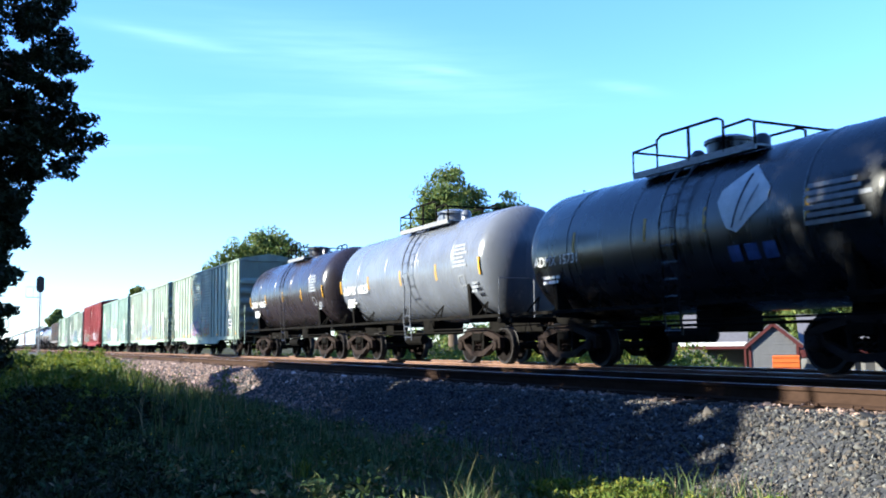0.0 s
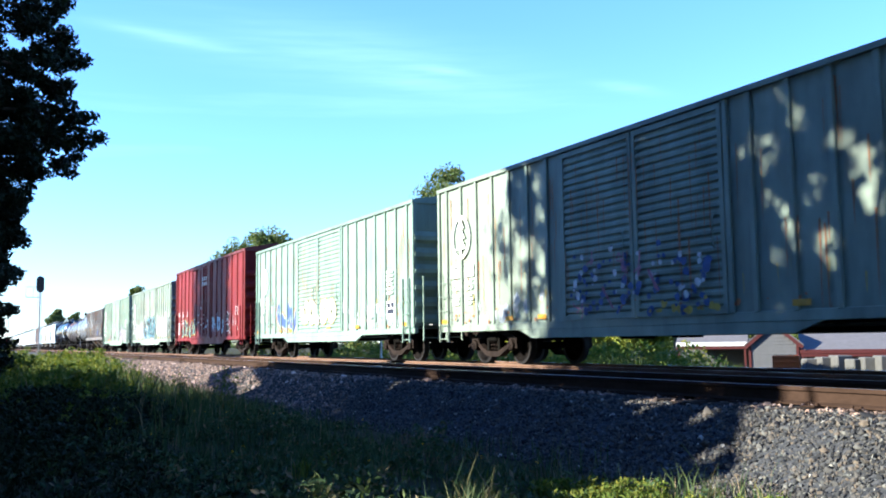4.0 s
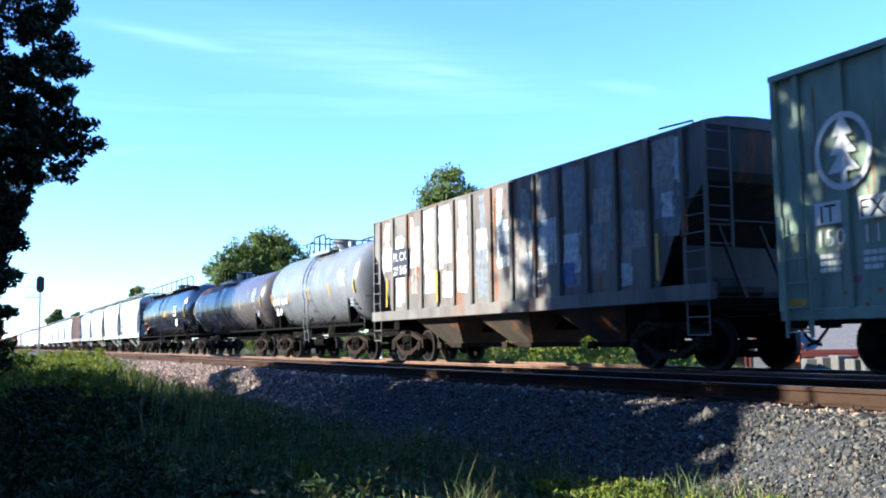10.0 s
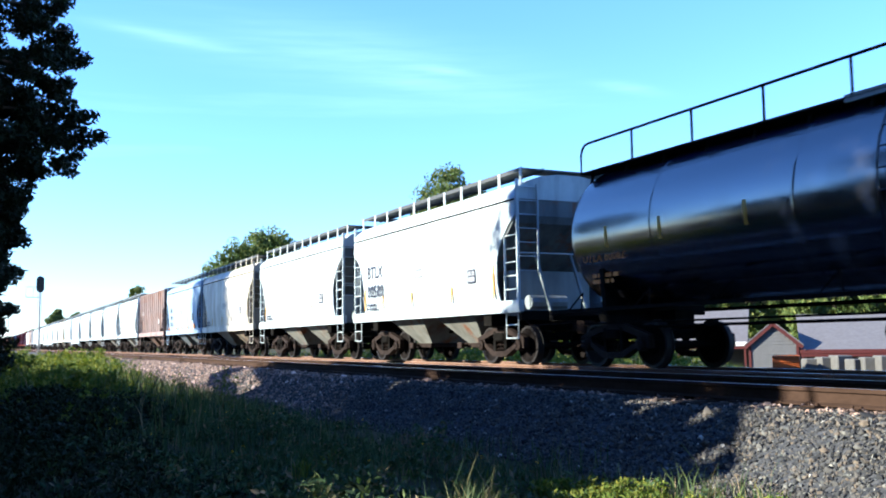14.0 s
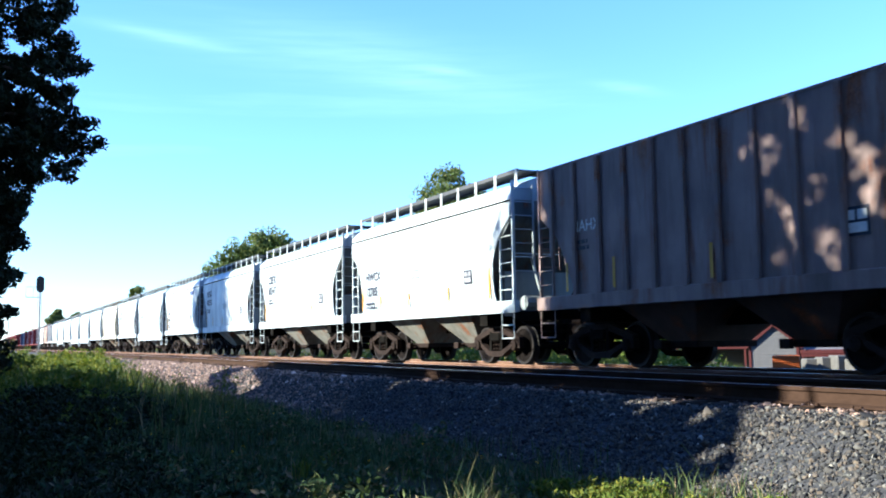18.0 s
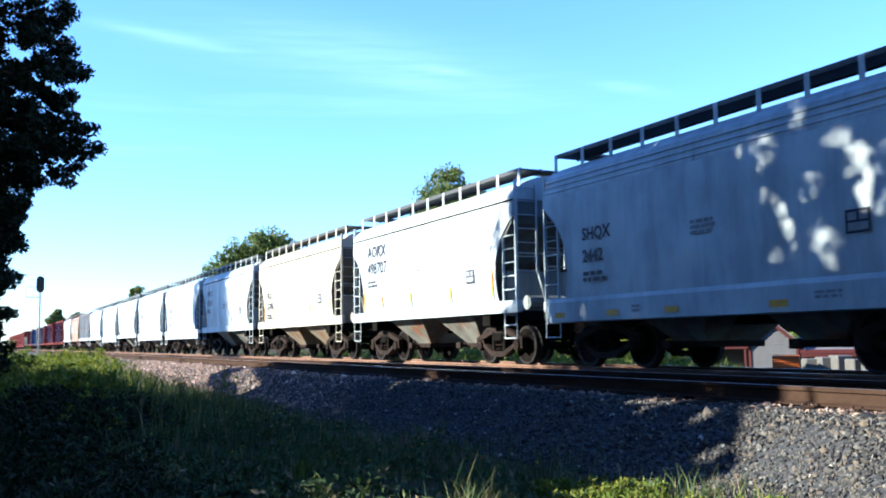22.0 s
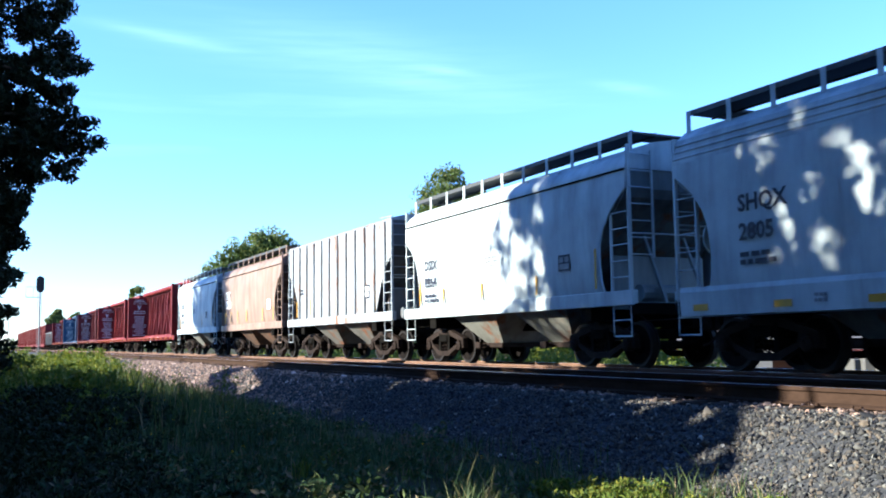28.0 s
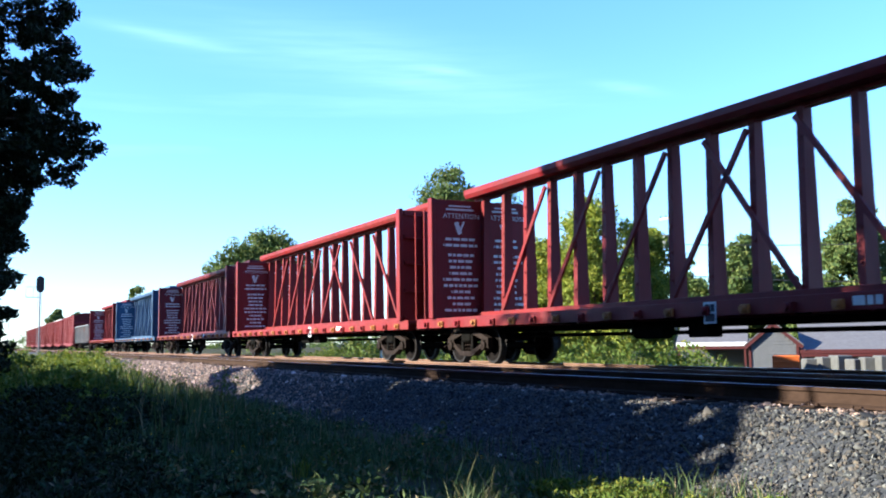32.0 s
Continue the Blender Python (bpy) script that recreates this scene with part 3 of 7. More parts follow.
tuft(-11.3, 5.25, 90, 0.26, STRAW, "dry straw-coloured grass tuft at the edge of the ballast", 501)
tuft(-11.0, 4.9, 60, 0.18, STRAW, "dry straw-coloured grass tuft at the edge of the ballast", 502, 0.3)
tuft(-9.1, 2.95, 60, 0.30, WEED, "bright green grass tuft in the verge", 503, 0.08)
tuft(-9.9, 3.6, 60, 0.24, WEED, "bright green grass tuft in the verge", 504, 0.15)
tuft(-8.4, 4.2, 80, 0.22, WEED, "bright green grass tuft in the verge", 505, 0.3)
tuft(-12.6, 4.6, 80, 0.22, GRASS, "green grass tuft at the foot of the bank", 506, 0.3)
tuft(-9.6, 4.7, 90, 0.20, STRAW, "dry straw-coloured grass tuft at the edge of the ballast", 507, 0.4)


def limb_points(start, end, sag, rng, n=5):
    start, end = np.array(start, float), np.array(end, float)
    out = []
    for i in range(n):
        t = i / (n - 1)
        p = start + (end - start) * t + np.array([0, 0, sag * math.sin(math.pi * t)])
        if 0 < i < n - 1:
            p = p + rng.normal(size=3) * 0.04 * np.linalg.norm(end - start)
        out.append(tuple(p))
    return out


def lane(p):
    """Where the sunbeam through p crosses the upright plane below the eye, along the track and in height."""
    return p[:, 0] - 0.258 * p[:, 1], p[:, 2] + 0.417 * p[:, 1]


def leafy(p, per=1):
    """Which of the points p keep their leaves: foliage is cut away along sunbeams to place the lit clearings on both
    sides of the grove, the bank streak and the dapples.
    """
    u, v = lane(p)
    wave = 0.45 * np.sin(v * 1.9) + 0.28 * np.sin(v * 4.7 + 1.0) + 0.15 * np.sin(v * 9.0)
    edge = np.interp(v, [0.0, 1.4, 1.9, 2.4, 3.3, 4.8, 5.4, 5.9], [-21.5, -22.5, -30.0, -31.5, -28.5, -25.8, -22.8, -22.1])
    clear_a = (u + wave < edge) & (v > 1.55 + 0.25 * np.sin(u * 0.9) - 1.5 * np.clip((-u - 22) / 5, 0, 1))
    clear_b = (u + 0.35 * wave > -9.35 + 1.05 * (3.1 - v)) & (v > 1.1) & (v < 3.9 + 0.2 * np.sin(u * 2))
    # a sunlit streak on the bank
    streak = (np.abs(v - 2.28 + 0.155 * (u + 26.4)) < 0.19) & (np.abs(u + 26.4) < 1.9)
    # dapples: holes cut thick at the grove's edge and round one set place, few elsewhere
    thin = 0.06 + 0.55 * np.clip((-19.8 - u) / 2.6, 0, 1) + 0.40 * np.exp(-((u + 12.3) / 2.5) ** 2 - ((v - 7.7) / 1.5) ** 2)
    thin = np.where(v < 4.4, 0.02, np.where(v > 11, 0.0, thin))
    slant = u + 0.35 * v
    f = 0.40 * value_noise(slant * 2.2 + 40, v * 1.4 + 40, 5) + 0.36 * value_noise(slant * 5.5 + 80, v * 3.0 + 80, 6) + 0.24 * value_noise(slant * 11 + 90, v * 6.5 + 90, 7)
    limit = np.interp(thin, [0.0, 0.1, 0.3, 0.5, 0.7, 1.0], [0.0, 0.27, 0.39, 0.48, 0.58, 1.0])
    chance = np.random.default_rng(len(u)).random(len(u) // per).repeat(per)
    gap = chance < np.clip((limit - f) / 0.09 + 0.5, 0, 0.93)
    # holes cut for single sun spots on the bank
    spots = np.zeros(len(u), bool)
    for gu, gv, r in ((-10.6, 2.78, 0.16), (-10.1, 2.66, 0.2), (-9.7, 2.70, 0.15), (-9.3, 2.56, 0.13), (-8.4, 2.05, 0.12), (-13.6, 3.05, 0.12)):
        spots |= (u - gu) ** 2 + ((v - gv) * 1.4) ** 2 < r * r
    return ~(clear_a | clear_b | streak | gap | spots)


def tree(label, at, height, spread, bare, clumps, per, leaf, mat, seed, clump=0.22, top=0.55, group="trees", hollow=0.5, wide=None, grove=False):
    """A tree: tapered trunk with limbs and a crown of leaf clumps with an uneven outline."""
    rng = np.random.default_rng(seed)
    ob = thing("tree", label, "tree", pose(*at), group)
    g = Geo()
    r0 = 0.013 * height + 0.04 if grove else 0.02 * height + 0.05
    bend = rng.normal(size=2) * 0.03 * height
    pts = [(bend[0] * t * t, bend[1] * t * t, height * 0.9 * t) for t in (0, 0.2, 0.45, 0.7, 1.0)]
    g.rod(pts, r0, 8, 0, [r0 * 1.25, r0, r0 * 0.75, r0 * 0.5, r0 * 0.15])
    g2 = Geo()
    mid = bare + (height - bare) * 0.48
    half = (height - bare) / 2
    centres, radii = [], []
    for i in range(clumps):
        d = rng.normal(size=3)
        d /= np.linalg.norm(d)
        k = hollow + (1 - hollow) * rng.random() ** 0.6
        wob = 0.75 + 0.35 * math.sin(3 * math.atan2(d[1], d[0]) + seed) * math.cos(2.5 * d[2] + seed)
        s = spread * (1.0 if d[2] < 0 else (1 - (1 - top) * d[2]))
        c = np.array([d[0] * s * k * wob, d[1] * (wide or 1.0) * s * k * wob, mid + d[2] * half * k])
        centres.append(c)
        radii.append(clump * spread * (0.6 + 0.8 * rng.random()))
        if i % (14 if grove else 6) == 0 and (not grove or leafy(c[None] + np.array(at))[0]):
            z0 = bare * 0.8 + (c[2] - bare * 0.8) * 0.45
            z0 = max(z0, 0.12 * height)
            q = limb_points((0, 0, z0), c, 0.05 * spread, rng)
            g2.rod(q, 0.05, 5, 0, [r0 * k for k in ((0.3, 0.22, 0.15, 0.1, 0.05) if grove else (0.45, 0.36, 0.28, 0.18, 0.08))])
    part("trunk", g.mesh("trunk", BARK, 60), ob)
    part("branch_frame", g2.mesh("branch_frame", BARK, 60), ob)
    v, f = leaf_cloud(centres, radii, per, leaf, rng)
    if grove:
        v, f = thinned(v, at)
    part("crown", from_arrays("crown", v, f, mat), ob)
    return ob


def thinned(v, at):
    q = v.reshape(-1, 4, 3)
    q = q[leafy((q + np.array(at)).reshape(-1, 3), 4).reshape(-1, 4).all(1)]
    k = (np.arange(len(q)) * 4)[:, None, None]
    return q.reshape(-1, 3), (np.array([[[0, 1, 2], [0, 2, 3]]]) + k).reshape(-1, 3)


# grove behind the camera: it throws the dappled shade on the train and the bank
for k in range(1, 7):
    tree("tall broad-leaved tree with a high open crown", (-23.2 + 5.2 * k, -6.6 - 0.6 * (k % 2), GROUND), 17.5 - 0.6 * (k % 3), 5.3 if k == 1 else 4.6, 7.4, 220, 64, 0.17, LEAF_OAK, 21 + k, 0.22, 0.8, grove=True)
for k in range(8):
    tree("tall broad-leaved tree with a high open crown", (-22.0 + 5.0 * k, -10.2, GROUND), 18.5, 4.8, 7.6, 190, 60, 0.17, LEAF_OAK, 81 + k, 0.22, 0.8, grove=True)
# unseen row with wide crowns, added to cut sky light from above
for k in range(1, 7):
    tree("unseen tall tree added to block sky overhead", (-23.1 + 6.0 * k, -4.4, GROUND), 19.0, 5.0, 8.6, 290, 64, 0.22, LEAF_OAK, 55 + k, 0.22, 0.8, wide=1.3, grove=True)
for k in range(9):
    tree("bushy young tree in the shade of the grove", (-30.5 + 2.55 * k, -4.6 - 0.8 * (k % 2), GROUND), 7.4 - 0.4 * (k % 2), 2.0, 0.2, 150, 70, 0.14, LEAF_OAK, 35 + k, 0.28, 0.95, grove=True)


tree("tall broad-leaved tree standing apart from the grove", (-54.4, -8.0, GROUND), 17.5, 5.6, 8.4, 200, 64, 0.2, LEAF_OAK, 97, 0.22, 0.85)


# unseen shrubs, added to keep sky light off the grass by the oak
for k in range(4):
    tree("unseen leafy shrub added to darken the grass", (-8.2 - 1.9 * k, -1.75 - 0.2 * (k % 2), GROUND), 3.4, 1.15, 0.1, 110, 60, 0.09, LEAF_OAK, 110 + k, 0.3, 0.9, grove=True)


def sky_block_wood():
    """Unseen wood behind the first trees, added to hide low sky behind the camera."""
    rng = np.random.default_rng(30)
    n = 1500
    x = -40 + 90 * rng.random(n)
    y = -13 - 7 * rng.random(n)
    top = 15.5 + 2.0 * np.sin(x * 0.7) + 1.0 * np.sin(x * 1.9)
    z = GROUND + 0.4 + top * rng.random(n)
    v, f = leaf_cloud(np.stack([x, y, z], -1), np.full(n, 1.25), 60, 0.24, rng)
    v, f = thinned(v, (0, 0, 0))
    thing("woodland", "unseen leafy wood added to block low sky light", "trees", mesh=from_arrays("woodland", v, f, LEAF_OAK), kind="stuff")


sky_block_wood()


def near_tree():
    """The oak whose shaded limbs hang in from the side."""
    rng = np.random.default_rng(31)
    ob = thing("oak_tree", "dark shaded oak with ragged leafy limbs, swaying in the wind", "tree", pose(-14.2, -2.2, GROUND), "trees")
    g = Geo()
    g.rod([(0, 0, 0), (0.05, 0, 1.5), (0, 0.1, 4), (0.1, 0, 7), (0, 0, 10.5)], 0.2, 10, 0, [0.30, 0.22, 0.18, 0.12, 0.03])
    part("trunk", g.mesh("trunk", BARK, 60), ob)
    # height over the rails of each limb's tip and how far it reaches over y
    reach = [(0.3, 0.30), (0.5, 0.31), (0.68, 0.34), (0.99, 0.38), (1.15, 0.40), (1.3, 0.43), (1.5, 0.43), (1.69, 0.42), (1.85, 0.45), (2.01, 0.50), (2.2, 0.55), (2.39, 0.63), (2.6, 0.65), (2.82, 0.68), (3.08, 1.08), (3.41, 1.37), (3.6, 1.43), (3.8, 1.37), (4.02, 1.0), (4.33, 1.2), (4.71, 1.27), (5.09, 1.23), (5.45, 1.1), (5.9, 1.05)]
    limbs = []
    for z, y in reach:
        limb = Geo()
        y_tip = y + 2.2
        tip = np.array([rng.uniform(-0.3, 0.3), y_tip - 0.15, z - GROUND])
        limb.rod(limb_points((0, 0, max(0.6, tip[2] - 0.7)), tip, 0.12, rng), 0.03, 5, 0, [0.05, 0.04, 0.03, 0.02, 0.008])
        centres, radii = [], []
        for i in range(34):
            t = 0.5 + 0.5 * (i / 33)
            c = np.array([0, 0, tip[2] - 0.45 * (1 - t)]) * 1.0 + np.array([tip[0], tip[1], 0]) * t
            c += rng.normal(size=3) * np.array([0.45, 0.11, 0.19])
            centres.append(c)
            radii.append(0.20 * (1.35 - 0.6 * t))
        v, f = leaf_cloud(centres, radii, 95, 0.047, rng, 0.7)
        br = part("limb", limb.mesh("limb", BARK, 60), ob)
        part("leaves", from_arrays("leaves", v, f, LEAF_OAK), br, label="oak leaves, coloured near-black for shade")
        limbs.append((br, y_tip, z))
    centres, radii = [], []
    for i in range(620):
        a, h = rng.random() * 2 * math.pi, 0.3 + 10.0 * rng.random()
        k = (2.0 if h < 7.5 else 2.0 * (11 - h) / 3.5) * math.sqrt(rng.random())
        if math.sin(a) * k > 1.9:
            continue
        centres.append((math.cos(a) * k, math.sin(a) * k, h))
        radii.append(0.34)
    v, f = leaf_cloud(centres, radii, 60, 0.075, rng)
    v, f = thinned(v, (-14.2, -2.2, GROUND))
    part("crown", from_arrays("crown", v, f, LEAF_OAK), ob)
    return limbs


OAK_SPRAYS = near_tree()


def far_tree(px, r, height, spread, mat, seed, label, bare=0.2, clumps=120, leaf=0.35, top=0.7, hollow=0.35, per=120):
    """A tree at the bearing px (degrees from the track's direction), r metres off."""
    a = radians(px)
    return tree(label, (-r * math.cos(a), r * math.sin(a), float(ground_z(r * math.sin(a)))), height, spread, bare * height, clumps, per, leaf, mat, seed, 0.21, top, "background trees", hollow)


far_tree(26.9, 99, 21.2, 5.6, LEAF_FAR, 41, "tall sunlit tree behind the railway", 0.2, 420, 0.20, 0.95, 0.2)
far_tree(30.3, 102, 18.6, 4.2, LEAF_FAR, 42, "tall sunlit tree behind the railway", 0.2, 240, 0.20, 0.95, 0.2)
far_tree(15.3, 140, 19.4, 8.4, LEAF_FAR, 43, "broad tree with a rounded crown far behind the railway", 0.12, 560, 0.27, 0.95, 0.2)
far_tree(8.2, 200, 13.8, 4.0, LEAF_FAR, 44, "distant round tree beyond the railway", 0.1, 110, 0.32)
far_tree(4.0, 300, 12.4, 4.2, LEAF_FAR, 45, "distant round tree beyond the railway", 0.1, 80, 0.42)
far_tree(5.0, 310, 12.0, 3.4, LEAF_FAR, 46, "distant round tree beyond the railway", 0.1, 70, 0.42)
far_tree(32.2, 58, 8.8, 3.0, LEAF_YELLOW, 47, "yellow-green leafy tree behind the tracks", 0.08, 230, 0.13, 0.9, 0.2)
far_tree(35.4, 56, 11.0, 3.4, LEAF_YELLOW, 48, "yellow-green leafy tree behind the tracks", 0.08, 280, 0.13, 0.9, 0.2)
far_tree(38.6, 60, 10.4, 3.0, LEAF_YELLOW, 49, "yellow-green leafy tree behind the tracks", 0.08, 240, 0.13, 0.9, 0.2)
far_tree(44.0, 75, 10.6, 2.8, LEAF_FAR, 50, "green tree beyond the yard", 0.1, 190, 0.17)
far_tree(45.8, 80, 8.2, 2.6, LEAF_FAR, 51, "green tree beyond the yard", 0.1, 130, 0.17)
far_tree(50.2, 66, 11.4, 3.0, LEAF_FAR, 52, "green tree beyond the yard", 0.15, 210, 0.16)
far_tree(41.4, 74, 7.6, 3.0, LEAF_FAR, 53, "low green tree beyond the yard", 0.06, 150, 0.17)
far_tree(47.9, 72, 6.6, 2.8, LEAF_FAR, 54, "low green tree beyond the yard", 0.06, 140, 0.17)
far_tree(52.6, 70, 9.0, 3.2, LEAF_FAR, 55, "green tree beyond the yard", 0.1, 160, 0.17)


def far_hedge():
    rng = np.random.default_rng(61)
    centres, radii = [], []
    for i in range(520):
        a = radians(1.5 + 60 * rng.random())
        r = 115 + 60 * rng.random() if a > radians(20) else 300 + 150 * rng.random()
        h = (2.6 + 2.2 * math.sin(a * 37) * math.sin(a * 23)) * (1 if r < 200 else 1.3)
        centres.append((-r * math.cos(a), r * math.sin(a), GROUND + max(0.6, h) * rng.random()))
        radii.append(1.7)
    v, f = leaf_cloud(centres, radii, 34, 0.45, rng)
    thing("far_woods", "low line of distant trees and bushes", "trees", mesh=from_arrays("far_woods", v, f, LEAF_FAR), kind="stuff")
    centres, radii = [], []
    for i in range(230):
        x, y = -62 + 50 * rng.random(), 19.0 + 7 * rng.random()
        if math.atan2(y, -x) > radians(43.0):
            continue
        centres.append((x, y, GROUND + 0.25 + 0.8 * rng.random() * (1.0 if x < -24 else 0.55)))
        radii.append(0.5)
    v, f = leaf_cloud(centres, radii, 40, 0.10, rng)
    thing("bushes", "sunlit yellow-green bushes along the far side of the track", "bushes", mesh=from_arrays("bushes", v, f, WEED), kind="stuff")


far_hedge()


def weed_plant(x, y, h, seed):
    rng = np.random.default_rng(seed)
    z = float(ground_z(y))
    ob = thing("weed", "bright yellow-green broad-leaved weed at the foot of the bank", "weed", pose(x, y, z), "weeds by the ballast")
    g = Geo()
    centres, radii = [], []
    for i in range(5):
        a = rng.random() * 6.28
        tip = np.array([math.cos(a) * 0.12, math.sin(a) * 0.12, h * (0.6 + 0.4 * rng.random())])
        g.rod(limb_points((0, 0, -0.02), tip, 0.02, rng, 4), 0.004, 4, 0, [0.005, 0.004, 0.003, 0.002])
        for k in range(5):
            t = 0.3 + 0.7 * k / 4
            centres.append(tip * t)
            radii.append(0.06)
    part("stem", g.mesh("stem", GRASS), ob)
    v, f = leaf_cloud(centres, radii, 10, 0.022, rng)
    part("leaves", from_arrays("leaves", v, f, WEED), ob)


def build_weeds():
    rnd = random.Random(71)
    for i in range(46):
        x = -6.9 + 2.6 * rnd.random()
        y = 4.15 + 0.75 * rnd.random()
        weed_plant(x, y, 0.12 + 0.13 * rnd.random(), 700 + i)
    for i in range(14):
        weed_plant(-5.2 + 1.0 * rnd.random(), 5.0 + 0.45 * rnd.random(), 0.10 + 0.08 * rnd.random(), 760 + i)
    for i in range(30):
        weed_plant(-14.5 - 16 * rnd.random(), 1.6 + 3.2 * rnd.random(), 0.5 + 0.5 * rnd.random(), 790 + i)
    rng = np.random.default_rng(72)
    c = np.stack([-7 - 12 * rng.random(26), 1.5 + 3.0 * rng.random(26), np.full(26, GROUND + 0.28) + 0.15 * rng.random(26)], -1)
    v, f = leaf_cloud(c, np.full(26, 0.02), 4, 0.010, rng)
    thing("wildflowers", "small yellow wildflowers in the shaded grass", "flowers", mesh=from_arrays("wildflowers", v, f, BLOOM), kind="stuff")


build_weeds()


# ---------------------------------------------------------------- lineside things
def bearing(px, r):
    a = radians(px)
    return -r * math.cos(a), r * math.sin(a)


def build_signal():
    x, y = -98.0, 5.26
    ob = thing("railway_signal", "tall silver signal mast with a black target head, unlit lens", "railway signal", pose(x, y, GROUND))
    g = Geo()
    g.box((-0.5, -0.5, 0), (0.5, 0.5, 0.35), 0.03)
    part("base", g.mesh("base", CONCRETE), ob)
    g = Geo()
    g.rod([(0, 0, 0.3), (0, 0, 8.0)], 0.07, 10)
    part("mast", g.mesh("mast", SILVER, 40), ob)
    g = Geo()
    g.prism([(0.36 * math.cos(a), 7.35 + 0.36 * math.sin(a) * 1.0 + (0.42 if math.sin(a) > 0 else -0.42)) for a in [2 * math.pi * k / 20 for k in range(20)]], "x", 0.12, 0.18)
    head = part("signal_head", g.mesh("signal_head", SIGNAL_BLACK), ob, label="black oval signal head")
    g = Geo()
    for z in (6.95, 7.35, 7.75):
        g.rod([(0.18, 0, z), (0.46, 0, z)], 0.14, 12)
    part("hood", g.mesh("hood", SIGNAL_BLACK, 40), head)
    g = Geo()
    g.rod([(0, 0, 6.1), (0, -1.25, 6.1)], 0.035, 6)
    g.rod([(0, -1.25, 6.1), (0, -1.25, 7.1), (0, 0, 7.1)], 0.025, 6)
    g.rod([(0, -0.6, 6.1), (0, -0.6, 7.1)], 0.02, 6)
    part("platform_rail", g.mesh("platform_rail", SILVER, 40), ob)
    g = Geo()
    for s in (-0.18, 0.18):
        g.rod([(-0.2, s, 0.4), (-0.2, s, 7.2)], 0.018, 5)
    for k in range(18):
        g.rod([(-0.2, -0.18, 0.6 + 0.38 * k), (-0.2, 0.18, 0.6 + 0.38 * k)], 0.012, 5)
    part("ladder", g.mesh("ladder", SILVER), ob)


build_signal()


def utility_pole(px, r, h, label, lean=0.0, can=False):
    x, y = bearing(px, r)
    ob = thing("utility_pole", label, "utility pole", pose(x, y, float(ground_z(y)), lean, 0, 0), "utility poles")
    g = Geo()
    g.rod([(0, 0, 0), (0, 0, h)], 0.14, 8, 0, [0.17, 0.11])
    part("pole", g.mesh("pole", POLE_WOOD, 40), ob)
    g = Geo()
    g.box((-1.1, -0.06, h - 0.75), (1.1, 0.06, h - 0.62), 0.01)
    arm = part("crossarm", g.mesh("crossarm", POLE_WOOD), ob)
    for k in (-1.0, -0.5, 0.5, 1.0):
        g = Geo()
        g.rod([(k, 0, h - 0.62), (k, 0, h - 0.48)], 0.05, 6, 0, [0.03, 0.05])
        part("insulator", g.mesh("insulator", SIGNAL_BLACK), arm)
    if can:
        g = Geo()
        g.lathe([(-0.45, 0.05), (-0.45, 0.24), (-0.40, 0.26), (0.38, 0.26), (0.44, 0.20), (0.46, 0.05)], (0, 0, 0), 16)
        tank = part("transformer", g.mesh("transformer", GALV, 40), ob, pose(-0.45, -0.1, h - 2.2, 90, 0, 0), label="grey transformer can")
        g = Geo()
        g.rod([(0, -0.46, 0), (0, -0.62, 0.02)], 0.05, 6, 0, [0.05, 0.03])
        part("bushing", g.mesh("bushing", SIGNAL_BLACK), tank)
    return ob


utility_pole(40.15, 62, 11.0, "pale wooden utility pole carrying a transformer behind the trees", 0.0, True)
utility_pole(0.9, 250, 12.0, "distant wooden utility pole with a crossarm")
utility_pole(1.5, 330, 12.0, "distant wooden utility pole with a crossarm")


def build_wires():
    ob = thing("overhead_wire", "thin overhead wires sagging between poles", "wire")
    x0, y0 = bearing(40.15, 62)
    for k, h in ((0.0, 7.4), (0.6, 5.4)):
        g = Geo()
        pts = [(x0 + 48 * t, y0 + 6 * t + k, GROUND + h - 1.6 * math.sin(math.pi * t)) for t in [i / 12 for i in range(13)]]
        g.rod(pts, 0.022, 4)
        part("wire", g.mesh("wire", SIGNAL_BLACK), ob)


build_wires()


